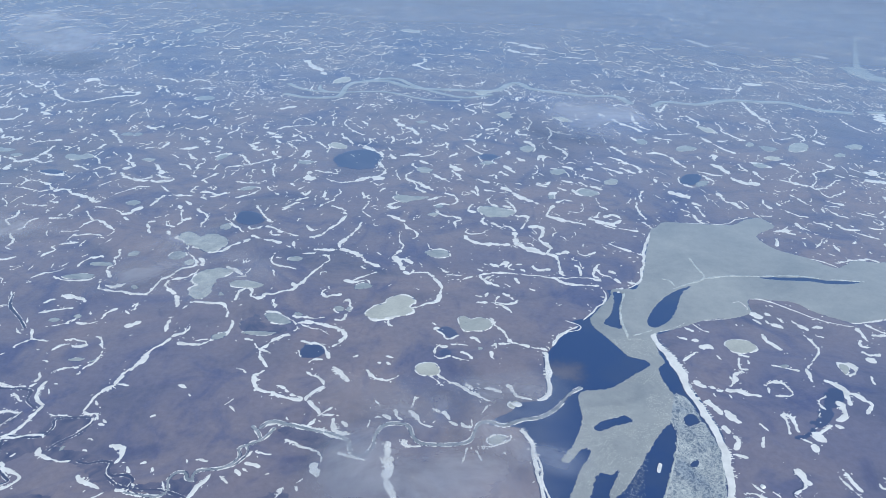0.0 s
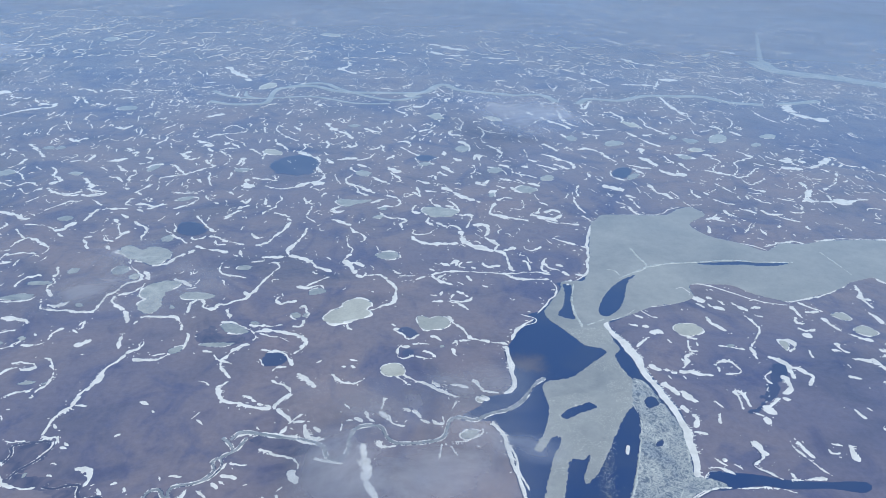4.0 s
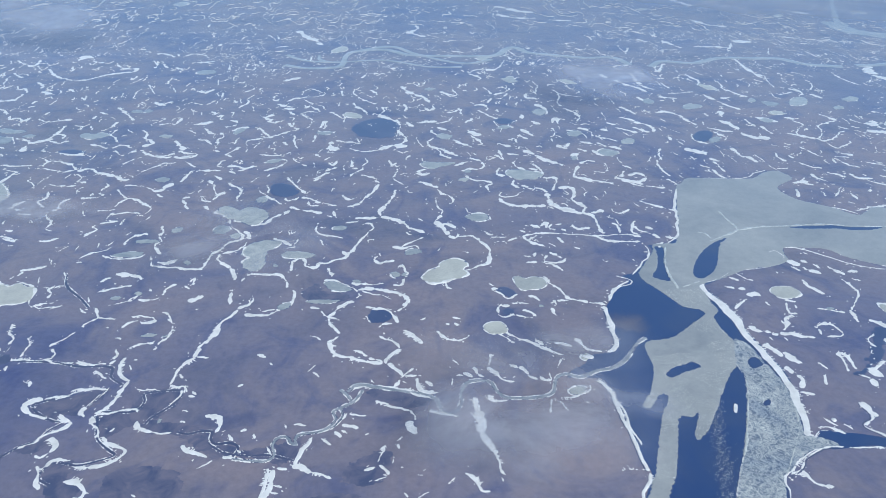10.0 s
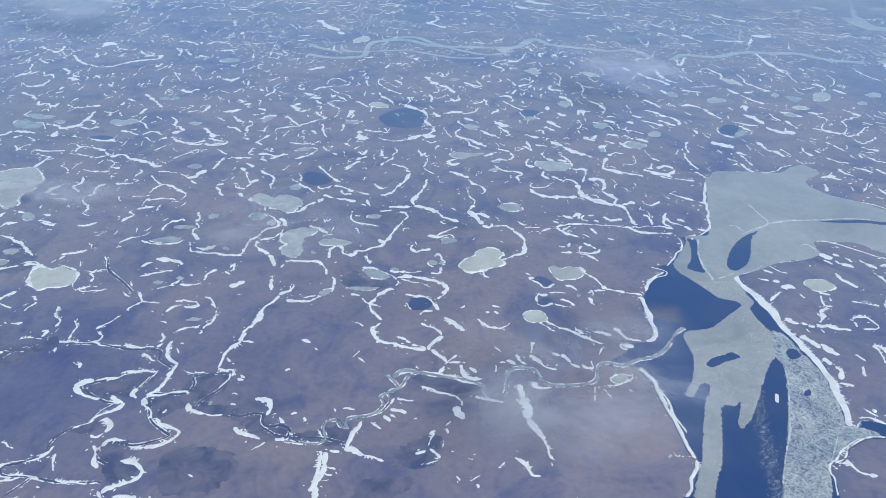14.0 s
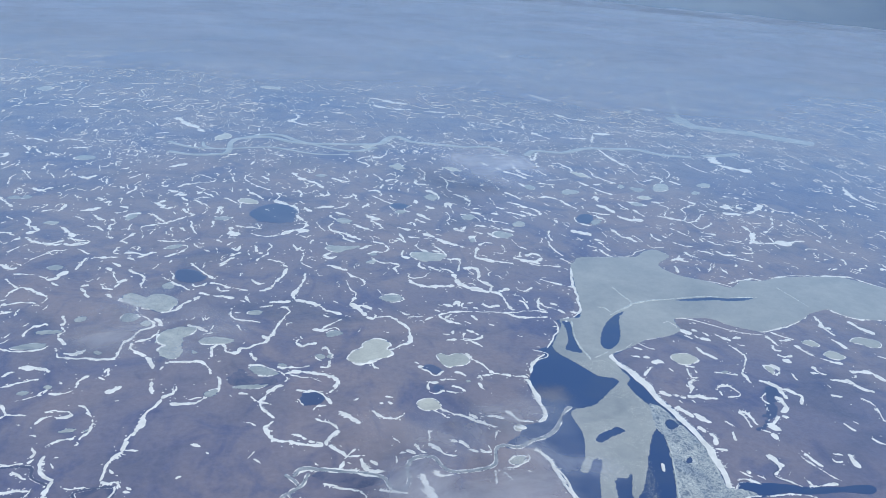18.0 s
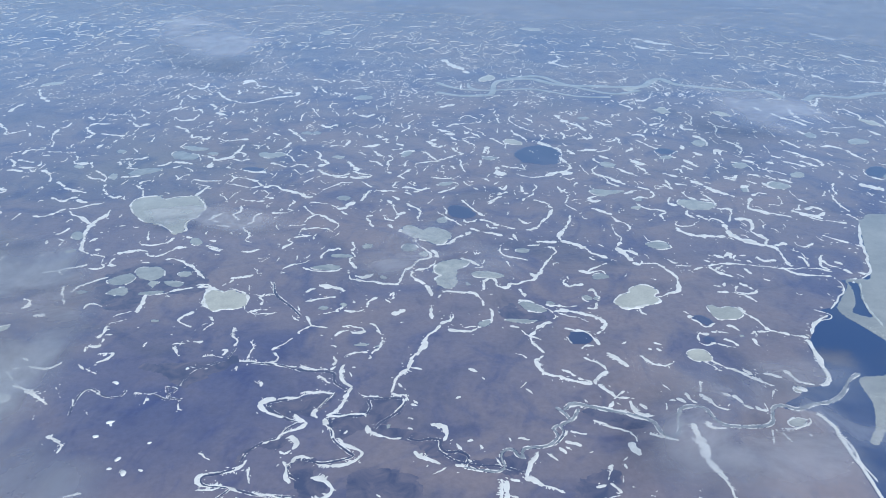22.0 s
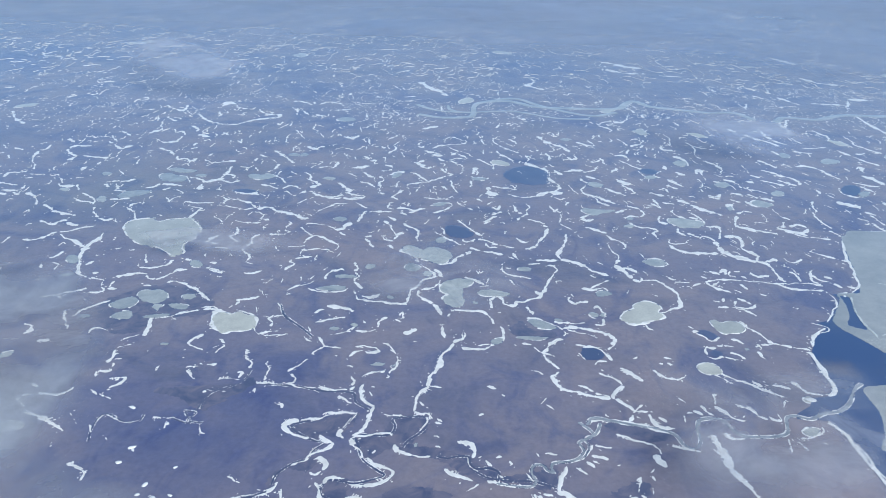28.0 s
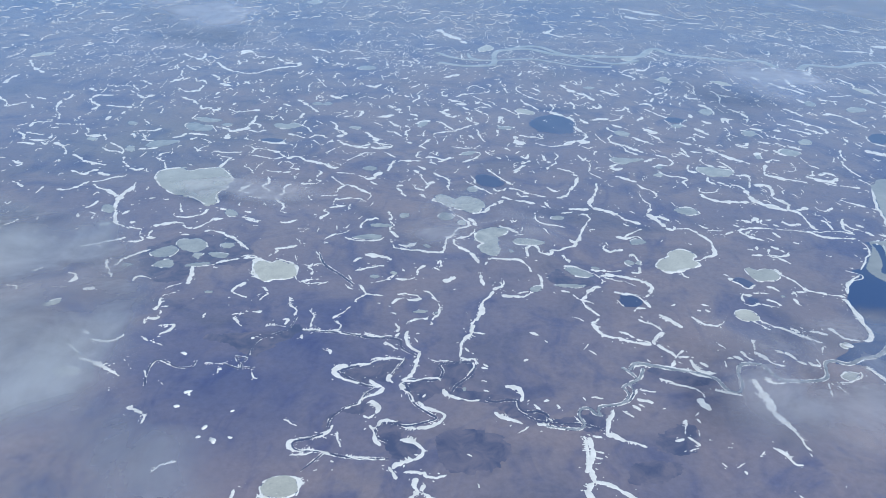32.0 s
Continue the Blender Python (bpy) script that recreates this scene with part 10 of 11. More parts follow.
    drift([(-25.7, 330.7, 4.1), (-23.5, 323.1, 4.2), (-20.8, 317.1, 4.2), (-19.4, 312.2, 4.0)])
    drift([(-19.4, 312.2, 2.1), (-17.9, 306.0, 1.9), (-18.4, 301.3, 1.9), (-17.4, 296.7, 2.1)])
    drift([(-30.4, 346.7, 1.6), (-27.1, 341.3, 1.6)])
    drift([(-18.1, 362.1, 1.7), (-15.5, 357.5, 1.9), (-7.8, 356.4, 1.8)])
    drift([(-36.9, 297.6, 2.0), (-33.6, 295.3, 1.9), (-31.2, 290.8, 1.7), (-29.5, 285.5, 1.9), (-25.4, 284.3, 1.9)])
    drift([(-45.6, 292.1, 1.2), (-42.4, 295.3, 1.2)])
    drift([(-68.8, 285.4, 1.2), (-67.0, 281.1, 1.2)])
    drift([(-61.9, 282.0, 1.0), (-55.3, 286.3, 1.0)])
    drift([(-58.9, 279.9, 1.5), (-58.1, 276.9, 1.5)])
    drift([(-61.9, 297.9, 1.9), (-58.5, 297.5, 1.9)])
    drift([(-36.1, 262.7, 1.2), (-33.9, 258.8, 1.2)])
    drift([(-53.9, 348.8, 2.4), (-46.0, 346.1, 2.3), (-38.1, 344.0, 2.3)])
    drift([(-104.0, 343.7, 2.0), (-101.7, 348.1, 2.0)])
    drift([(-99.7, 347.5, 2.3), (-90.8, 345.9, 2.3)])
    drift([(-102.7, 338.3, 2.8), (-94.8, 335.7, 2.8)])
    drift([(-107.2, 333.0, 2.5), (-103.7, 328.8, 2.4)])
    drift([(-114.8, 327.8, 1.7), (-109.2, 322.7, 1.7)])
    drift([(-100.8, 331.4, 2.6), (-103.6, 334.0, 2.6)])
    drift([(-119.8, 327.7, 3.0), (-123.5, 320.1, 2.9), (-125.8, 312.8, 2.8), (-127.2, 308.0, 2.8)])
    drift([(-127.4, 307.0, 3.9), (-122.4, 304.7, 3.8), (-118.2, 301.9, 3.8)])
    drift([(-118.2, 301.9, 1.9), (-112.2, 300.0, 1.9), (-107.3, 296.9, 1.9)])
    drift([(-135.6, 305.6, 1.9), (-131.1, 304.2, 1.9)])
    drift([(-140.4, 305.5, 2.3), (-140.5, 296.3, 2.2), (-141.6, 285.2, 2.1), (-143.5, 276.6, 2.1)])
    drift([(-137.6, 303.2, 2.9), (-138.1, 291.8, 2.8), (-140.4, 280.9, 2.7), (-140.9, 270.4, 2.7)])
    drift([(-136.8, 294.0, 1.8), (-131.9, 291.8, 1.8)])
    drift([(-137.4, 288.7, 1.8), (-133.3, 287.4, 1.8)])
    drift([(-138.4, 283.9, 1.7), (-134.5, 283.9, 1.7)])
    drift([(-140.9, 270.4, 2.9), (-133.5, 268.4, 2.9), (-128.8, 265.2, 2.8), (-124.6, 261.2, 2.8), (-120.8, 258.5, 2.8)])
    drift([(-120.8, 258.5, 1.6), (-115.4, 256.6, 1.6), (-110.9, 255.1, 1.6)])
    drift([(-142.4, 268.4, 3.8), (-144.8, 262.4, 3.8), (-143.6, 256.5, 4.1), (-142.3, 250.8, 4.1)])
    drift([(-143.8, 322.6, 1.7), (-141.7, 318.6, 1.6), (-140.0, 314.7, 1.6)])
    drift([(-150.1, 311.7, 1.9), (-143.7, 311.2, 1.9), (-140.3, 312.7, 1.7)])
    drift([(-157.9, 313.6, 1.9), (-150.3, 310.3, 1.9)])
    drift([(-136.3, 339.7, 1.7), (-135.0, 337.1, 1.7)])
    drift([(-130.6, 339.8, 2.2), (-124.5, 339.3, 2.2)])
    drift([(-158.8, 320.0, 2.2), (-156.8, 317.5, 2.2)])
    open_pond([(252.0, 421.8), (258.5, 426.3), (261.7, 424.8), (262.0, 418.0), (257.3, 411.5), (250.0, 405.3), (245.4, 396.0), (238.5, 388.8), (231.1, 385.5), (225.7, 378.7), (220.0, 374.8), (214.6, 375.1), (222.6, 380.0), (230.2, 387.4), (237.1, 396.3), (244.3, 405.5), (247.9, 413.9)])
    drift([(261.4, 431.8, 5.3), (264.8, 426.8, 4.4), (263.9, 419.9, 3.4), (263.4, 413.2, 3.3), (262.5, 409.3, 3.0)])
    drift([(256.4, 435.6, 3.2), (261.7, 432.5, 3.2)])
    drift([(266.9, 423.2, 4.0), (271.8, 419.6, 3.8), (273.9, 414.1, 3.4)])
    drift([(274.7, 414.1, 4.6), (276.0, 409.4, 2.5), (268.6, 401.3, 2.3)])
    drift([(255.6, 413.6, 4.9), (256.0, 407.0, 4.2), (253.6, 397.5, 3.0), (246.4, 392.8, 3.5)])
    drift([(246.9, 386.7, 5.6), (244.1, 388.6, 5.6)])
    drift([(241.5, 388.7, 1.9), (233.6, 383.0, 1.9), (227.4, 379.8, 2.1)])
    drift([(226.8, 378.6, 8.3), (228.7, 373.9, 8.3)])
    drift([(223.1, 370.1, 3.4), (221.4, 363.5, 3.4)])
    drift([(217.9, 374.4, 2.6), (221.9, 371.3, 2.6)])
    drift([(250.3, 418.5, 1.6), (243.7, 413.4, 1.4), (242.6, 407.5, 2.1), (244.0, 404.2, 2.6)])
    drift([(240.7, 402.5, 1.0), (236.7, 396.3, 1.0)])
    drift([(214.2, 397.3, 2.9), (214.4, 389.9, 2.5), (211.9, 379.3, 2.3)])
    drift([(215.3, 397.8, 3.5), (218.9, 395.2, 3.0), (219.1, 387.9, 2.3), (218.2, 380.8, 2.1)])
    drift([(195.3, 375.4, 2.4), (191.6, 365.9, 2.4)])
    drift([(197.6, 387.6, 2.3), (200.0, 381.5, 2.3)])
    drift([(170.5, 408.6, 4.4), (174.4, 402.1, 4.1), (176.3, 395.8, 3.8)])
    drift([(180.6, 398.7, 4.1), (181.7, 392.5, 4.8), (185.7, 388.7, 5.2)])
    drift([(174.4, 383.8, 4.5), (175.6, 377.9, 4.4)])
    drift([(177.9, 375.0, 3.6), (178.4, 369.3, 2.8), (174.5, 362.8, 2.5)])
    drift([(172.6, 358.6, 2.9), (178.8, 356.7, 2.9)])
    frozen_lake([(274.0, 454.8), (278.6, 456.1), (279.9, 450.8), (274.7, 443.5), (273.8, 447.3)])
    drift([(274.8, 456.3, 5.0), (281.9, 454.5, 5.1), (282.4, 447.7, 2.3), (276.4, 442.0, 2.3)])
    drift([(308.5, 511.5, 2.6), (323.6, 514.4, 2.5), (343.3, 520.2, 2.2), (358.9, 527.8, 2.0), (371.7, 534.6, 2.0)])
    drift([(341.4, 612.8, 2.4), (358.8, 619.9, 2.7), (373.1, 621.8, 3.7), (379.8, 617.1, 4.1)])
    drift([(396.2, 621.6, 2.4), (422.6, 625.7, 2.7), (455.2, 623.5, 3.0), (486.0, 618.5, 3.5), (495.6, 604.8, 3.6), (507.9, 588.4, 3.5)])
    drift([(405.3, 552.0, 4.5), (409.7, 548.0, 4.3), (413.4, 536.9, 4.3), (421.6, 527.9, 4.1), (449.6, 522.0, 3.8)])
    drift([(309.8, 505.1, 2.4), (309.0, 495.9, 2.5), (309.9, 486.7, 2.7)])
    drift([(318.5, 509.5, 3.6), (324.3, 501.6, 3.6), (330.7, 494.8, 3.7)])
    drift([(316.9, 495.1, 2.9), (328.1, 495.1, 2.9)])
    frozen_lake([(334.7, 490.3), (343.9, 493.5), (347.4, 489.1), (347.3, 483.0), (340.6, 481.7), (337.2, 486.0)])
    drift([(303.7, 487.4, 1.9), (301.6, 479.7, 2.9), (306.1, 478.3, 3.2)])
    drift([(299.1, 472.3, 4.3), (302.5, 467.2, 3.7), (310.7, 471.1, 2.4)])
    drift([(297.5, 464.0, 3.3), (302.1, 460.7, 3.3)])
    drift([(325.4, 485.2, 2.8), (326.1, 477.2, 2.9), (329.0, 466.3, 3.0)])
    drift([(381.9, 536.1, 3.2), (379.4, 524.8, 2.7), (374.1, 514.1, 4.2), (380.8, 511.3, 5.1)])
    drift([(374.5, 510.8, 3.0), (374.9, 497.8, 2.9)])
    frozen_lake([(340.2, 468.0), (349.5, 472.9), (354.6, 469.4), (356.3, 462.5), (349.2, 458.5), (342.5, 461.1)])
    drift([(332.7, 464.0, 3.4), (338.1, 456.9, 3.4), (344.7, 451.6, 3.4)])
    frozen_lake([(381.7, 486.7), (392.7, 493.0), (401.9, 490.0), (408.7, 484.1), (403.0, 475.4), (394.4, 474.3), (388.5, 480.9)])
    drift([(409.4, 522.1, 3.9), (410.4, 510.8, 4.3), (415.8, 499.3, 4.5)])
    drift([(367.6, 492.2, 3.1), (368.7, 484.9, 2.8), (368.1, 474.9, 2.6)])
    drift([(387.2, 461.2, 3.6), (391.7, 456.0, 3.6)])
    drift([(290.8, 442.2, 2.4), (288.8, 433.8, 2.4)])
    drift([(315.6, 450.1, 3.2), (315.5, 443.0, 3.8), (319.1, 438.2, 4.2)])
    drift([(308.9, 442.0, 3.0), (313.9, 439.6, 3.0)])
    drift([(316.4, 430.7, 2.9), (323.3, 428.2, 2.9), (327.8, 426.0, 3.0)])
    drift([(330.8, 429.1, 3.6), (332.6, 420.4, 3.7), (334.7, 413.6, 4.1), (340.6, 409.6, 4.0)])
    drift([(343.5, 438.2, 2.9), (350.8, 439.1, 3.5), (359.3, 436.4, 4.4), (361.2, 429.2, 3.9), (362.1, 424.7, 3.8)])
    drift([(343.6, 433.7, 2.8), (338.9, 429.9, 2.8)])
    drift([(308.9, 423.1, 2.3), (308.9, 419.8, 2.3)])
    drift([(301.6, 409.3, 2.8), (308.2, 406.2, 2.7)])
    drift([(323.1, 402.8, 2.8), (325.8, 397.0, 2.6), (325.5, 390.9, 2.2)])
    drift([(325.3, 389.4, 1.9), (320.4, 380.3, 2.0), (317.9, 371.9, 2.3)])
    drift([(284.6, 373.9, 2.9), (285.2, 368.9, 3.0), (286.4, 364.7, 3.1)])
    drift([(293.5, 374.9, 2.5), (294.5, 372.7, 2.5)])
    drift([(291.7, 355.9, 2.3), (293.0, 350.4, 2.4), (296.3, 347.3, 2.4)])
    drift([(205.3, 348.0, 4.4), (205.3, 341.9, 4.6), (206.5, 335.8, 4.8)])
    drift([(230.9, 345.8, 2.5), (231.8, 338.3, 2.5), (233.5, 332.1, 2.6)])
    drift([(250.8, 343.1, 2.1), (255.9, 341.2, 2.1)])
    drift([(246.0, 338.2, 1.8), (246.2, 334.6, 2.2), (250.9, 333.9, 1.8)])
    drift([(261.1, 340.5, 2.9), (258.8, 332.9, 3.0), (257.9, 327.6, 3.2)])


SURVEYED = [
    [(-489.8, 764.0), (-277.5, 771.1), (-325.8, 1016.5), (-26.9, 1034.8), (-40.2, 779.1), (194.6, 787.1), (112.1, 506.7), (-19.0, 506.1), (-20.3, 493.4), (-55.0, 493.3), (-56.9, 457.9), (-215.8, 458.0), (-225.1, 505.2), (-380.0, 504.5)],
    [(272.9, 1053.1), (592.7, 1072.7), (388.6, 698.2), (315.2, 696.4), (308.7, 707.8), (271.8, 689.7), (207.5, 685.4), (192.1, 659.5), (156.9, 658.8)],
    [(-24.7, 1076.7), (285.8, 1097.0), (194.6, 787.1), (-40.2, 779.1)],
    [(-641.6, 1122.6), (-351.0, 1144.6), (-277.5, 771.1), (-489.8, 764.0)],
    [(-802.5, 955.2), (-618.5, 970.5), (-530.4, 837.5), (-478.5, 699.5), (-509.1, 682.1), (-481.3, 615.9), (-436.1, 586.6), (-384.9, 590.4), (-361.9, 515.6), (-330.1, 508.6), (-317.9, 462.3), (-343.7, 456.5), (-331.1, 415.3), (-484.3, 404.7)],
    [(-380.0, 504.5), (-227.2, 505.2), (-206.5, 458.0), (-190.4, 369.6), (-323.6, 371.0)],
    [(-215.8, 458.0), (-66.5, 457.9), (-59.5, 407.8), (-61.1, 377.8), (-90.3, 375.2), (-104.1, 372.6), (-110.1, 351.3), (-195.0, 352.3)],
    [(-55.0, 493.3), (-18.4, 495.0), (13.3, 506.2), (88.1, 506.6), (82.8, 482.9), (60.5, 455.6), (56.8, 423.5), (47.2, 407.1), (34.3, 399.7), (25.2, 374.1), (0.0, 371.5), (-30.6, 380.4), (-42.3, 367.5), (-61.6, 367.7)],
    [(180.0, 495.7), (211.4, 511.6), (232.5, 522.6), (250.3, 525.5), (291.8, 512.0), (237.0, 412.6), (215.0, 411.4), (169.0, 414.3), (170.7, 451.7), (158.2, 479.0)],
    [(-337.4, 369.9), (-198.1, 370.6), (-146.4, 354.6), (-159.2, 251.5), (-312.4, 251.1)],
    [(-146.4, 354.6), (-84.3, 366.4), (-47.2, 371.4), (9.9, 344.2), (-28.0, 251.9), (-159.2, 251.5)],
    [(161.1, 412.2), (220.6, 406.5), (257.0, 439.1), (287.5, 434.3), (294.7, 420.1), (253.1, 350.7), (174.2, 354.3), (171.4, 381.0)],
    [(308.5, 507.3), (376.2, 536.6), (408.9, 531.4), (444.9, 516.6), (275.4, 323.4), (258.7, 350.3), (294.7, 419.8), (259.7, 443.0), (292.8, 500.5)],
]

# ---- plan end ----
# ---- ground ----
xs, ys = np.linspace(-4700, 4700, 47), np.linspace(-400, 4990, 47)
gv = [(x, y, 0.0) for y in ys for x in xs]
gf = [(j * 47 + i, j * 47 + i + 1, j * 47 + i + 48, j * 47 + i + 47) for j in range(46) for i in range(46)]
tagged(link_mesh("ground", gv, gf, TUNDRA), "brown tundra plain with dark wet streaks and painted cloud shadows", "ground", kind="structure")

# ---- bay ----
bay_ring = shore(BAY, 2.5, 0.5, RNG)
v, f = slab([[tuple(p) for p in bay_ring]], 0.0, 0.03)
tagged(link_mesh("water", v, f, WATER, None, "", False), "dark blue open water of a river estuary", "water", kind="structure")
v, f = worn_sheet(BAY_ICE, LEADS, 0.6, 0.03, 0.12, 0.9, 1.7)
BAY_SHEET_OB = link_mesh("bay_ice", v, f, BAY_SHEET, None, "", False)
tagged(BAY_SHEET_OB, "broad sheet of pale grey ice with finger-like tongues", "ice sheet")
v, f = worn_sheet(BRASH, BRASH_HOLES, 0.6, 0.03, 0.08, 1.3, 2.5)
tagged(link_mesh("brash_ice", v, f, BRASH_ICE, None, "", False), "field of broken pale ice on dark water", "broken ice", kind="stuff")
lay_out_plan()


# ---- small forms strewn over the plain ----
def hollows(x, y, scale):
    """Height of the low ridges and hollows along whose edges snow lies."""
    x, y = x / 0.85, y / 1.6
    return value_noise(x, y, 42 * scale, 11) + 0.6 * value_noise(x, y, 21 * scale, 12) + 0.42 * value_noise(x, y, 9 * scale, 13)


def edge_lines(x0, x1, y0, y1, cell, scale, level):
    """Lines along which the hollows have a given height."""
    gx, gy = np.arange(x0, x1, cell), np.arange(y0, y1, cell)
    X, Y = np.meshgrid(gx, gy)
    h = hollows(X, Y, scale) - level
    up = h > 0
    code = up[:-1, :-1] * 1 + up[:-1, 1:] * 2 + up[1:, 1:] * 4 + up[1:, :-1] * 8
    pairs = {1: "lb", 2: "br", 3: "lr", 4: "rt", 6: "bt", 7: "lt", 8: "tl", 9: "tb", 11: "tr", 12: "rl", 13: "rb", 14: "bl"}
    joined = {}
    for j, i in zip(*np.nonzero((code > 0) & (code < 15) & (code != 5) & (code != 10))):
        ends = []
        for side in pairs[int(code[j, i])]:
            ends.append({"l": (j, i, 1), "r": (j, i + 1, 1), "b": (j, i, 0), "t": (j + 1, i, 0)}[side])
        joined.setdefault(ends[0], []).append(ends[1])
        joined.setdefault(ends[1], []).append(ends[0])

    def place(e):
        j, i, up_side = e
        a, b = (h[j, i], h[j + 1, i]) if up_side else (h[j, i], h[j, i + 1])
        t = a / (a - b)
        return (gx[i], gy[j] + t * cell) if up_side else (gx[i] + t * cell, gy[j])

    seen, lines = set(), []
    for first in sorted(joined, key=lambda e: (len(joined[e]), e)):
        if first in seen:
            continue
        line, at = [first], first
        seen.add(first)
        while True:
            ahead = [e for e in joined[at] if e not in seen]
            if not ahead:
                break
            at = ahead[0]
            seen.add(at)
            line.append(at)
        if len(line) > 2:
            lines.append(np.array([place(e) for e in line]))
    return lines


taken_cells = {}
for tx, ty, reach in TAKEN:
    taken_cells.setdefault((int(tx // 15), int(ty // 15)), []).append((tx, ty, reach))


SURVEY_GRID = np.stack(np.meshgrid(np.arange(-900, 700, 8.0), np.arange(300, 1400, 8.0)), 2).reshape(-1, 2) + 4
SURVEY_CELLS = {(int(x // 8), int(y // 8)) for ring in SURVEYED for x, y in SURVEY_GRID[inside(SURVEY_GRID, ring)]}


def is_free(x, y, spare=1.0):
    if spare <= 1.0 and (int(x // 8), int(y // 8)) in SURVEY_CELLS:
        return False
    cx, cy = int(x // 15), int(y // 15)
    for i in (-1, 0, 1):
        for j in (-1, 0, 1):
            for tx, ty, reach in taken_cells.get((cx + i, cy + j), ()):
                if (tx - x) ** 2 + (ty - y) ** 2 < (reach * spare) ** 2:
                    return False
    return True


def share_of_snow(x, y):
    """How much of the hollows' edges carries snow."""
    if y < 420:
        return 0.06
    if y < 580:
        return 0.06 + 0.64 * (y - 420) / 160
    if y < 880 and -0.62 * y < x < 0.5 * y:
        return 0.45
    return 0.50 + 0.40 * float(value_noise(np.array([x]), np.array([y]), 160.0, 31)[0])


FIELD = np.random.default_rng(23)
bay_bound = np.array(BAY)


def drifts(x0, x1, y0, y1, cell, scale, level, wide):
    made = []
    for line in edge_lines(x0, x1, y0, y1, cell, scale, level):
        at = 0
        while at < len(line) - 3:
            count = int(3 + FIELD.exponential(9.0 if line[at][1] < 1320 else 6.0))
            piece = line[at:at + count]
            at += count + int(FIELD.integers(1, 3))
            if len(piece) < 3:
                continue
            mx, my = piece[len(piece) // 2]
            if not -0.72 * my - 250 < mx < 1.0 * my + 100:
                continue
            if FIELD.random() > share_of_snow(mx, my) or not is_free(mx, my) or not is_free(*piece[0], 0.7) or not is_free(*piece[-1], 0.7):
                continue
            if my < 700 and inside([(mx, my), tuple(piece[0]), tuple(piece[-1])], bay_bound).any():
                continue
            smooth = curve_through(piece, cell * 0.75 if my > 1320 else 0.9)
            w = wide * FIELD.choice([0.6, 0.9, 1.5, 2.3], p=[0.35, 0.35, 0.2, 0.1]) * (0.78 if my < 1000 else 0.62 if my < 1320 else 0.46) * (1 + 0.7 * wave(len(smooth), FIELD, 3 if my > 1320 else 10))
            row = np.column_stack([smooth, w])
            q = ribbon(row, FIELD, 0.0, 0.5, 0.35, 0.7) if my > 1320 else worn_strip(row, FIELD, 0.6 if my < 620 else 0.9, 0.0, FIELD.uniform(0.3, 0.5), 0.9)
            if len(q[1]):
                made.append(q)
    return made


def gather(pieces):
    verts, faces, n = [], [], 0
    for v, f in pieces:
        verts.append(v)
        faces.extend([tuple(i + n for i in q) for q in f])
        n += len(v)
    return np.concatenate(verts), faces


v, f = gather(FAR_BANKS)
tagged(link_mesh("far_snow_banks", v, f, SNOW), "winding white snow banks between far thaw lakes", "snow banks", kind="stuff")
near_drifts = drifts(-1250, 1450, 330, 1320, 3.2, 1.0, 0.0, 1.6) + drifts(-1250, 1450, 430, 1320, 3.2, 1.0, 0.55, 1.4) + drifts(-1250, 1450, 430, 1320, 3.2, 1.0, -0.55, 1.4) + drifts(-1250, 1450, 520, 1320, 3.2, 1.0, 0.28, 1.1) + drifts(-1250, 1450, 520, 1320, 3.2, 1.0, -0.28, 1.1)
near_drifts.sort(key=lambda q: float(np.mean(q[0][:, 1])))
for v, f in near_drifts[:260]:
    tagged(link_mesh("snow_drift", *pieces_of(v, f)[0], SNOW), "narrow curved drift of snow along a tundra hollow", "snow drift", "snow drifts along hollows")
dash_count = 0
while dash_count < 620:
    x, y = FIELD.uniform(-700, 500), 500 + 620 * FIELD.random() ** 0.8
    if (int(x // 8), int(y // 8)) not in SURVEY_CELLS or not is_free(x, y, 1.01) or inside([(x, y)], bay_bound).any():
        continue
    dash_count += 1
    turn, far = FIELD.uniform(0, 6.28), y / 600
    row = [(x, y, FIELD.uniform(0.5, 1.1) * far)]
    for k in range(int(FIELD.integers(2, 5))):
        turn += FIELD.normal(0, 0.9)
        long = FIELD.uniform(1.2, 3.2) * far
        row.append((row[-1][0] + math.cos(turn) * long * 0.8, row[-1][1] + math.sin(turn) * long * 1.6, FIELD.uniform(0.4, 1.2) * far))
    near_drifts.append(worn_strip(curve_through(row, 0.6), FIELD, 0.6, 0.0, 0.35, 0.7))
near_drifts = [q for q in near_drifts if len(q[1])]
v, f = gather(near_drifts[260:])
tagged(link_mesh("snow_drifts", v, f, SNOW), "countless thin curved snow drifts over the plain", "snow drifts", kind="stuff")
mid_drifts = drifts(-1950, 2700, 1320, 2500, 5.0, 1.1, 0.0, 2.0) + drifts(-1950, 2700, 1320, 2500, 5.0, 1.1, 0.55, 1.6) + drifts(-1950, 2700, 1320, 2500, 5.0, 1.1, -0.55, 1.6)
v, f = gather(mid_drifts)
tagged(link_mesh("far_snow_drifts", v, f, SNOW), "countless thin snow drifts on the far plain", "snow drifts", kind="stuff")
far_drifts = drifts(-3000, 3000, 2500, 4300, 10.0, 1.7, 0.0, 3.2)
v, f = gather(far_drifts)
tagged(link_mesh("distant_snow_drifts", v, f, SNOW), "snow drifts on the plain near the horizon", "snow drifts", kind="stuff")

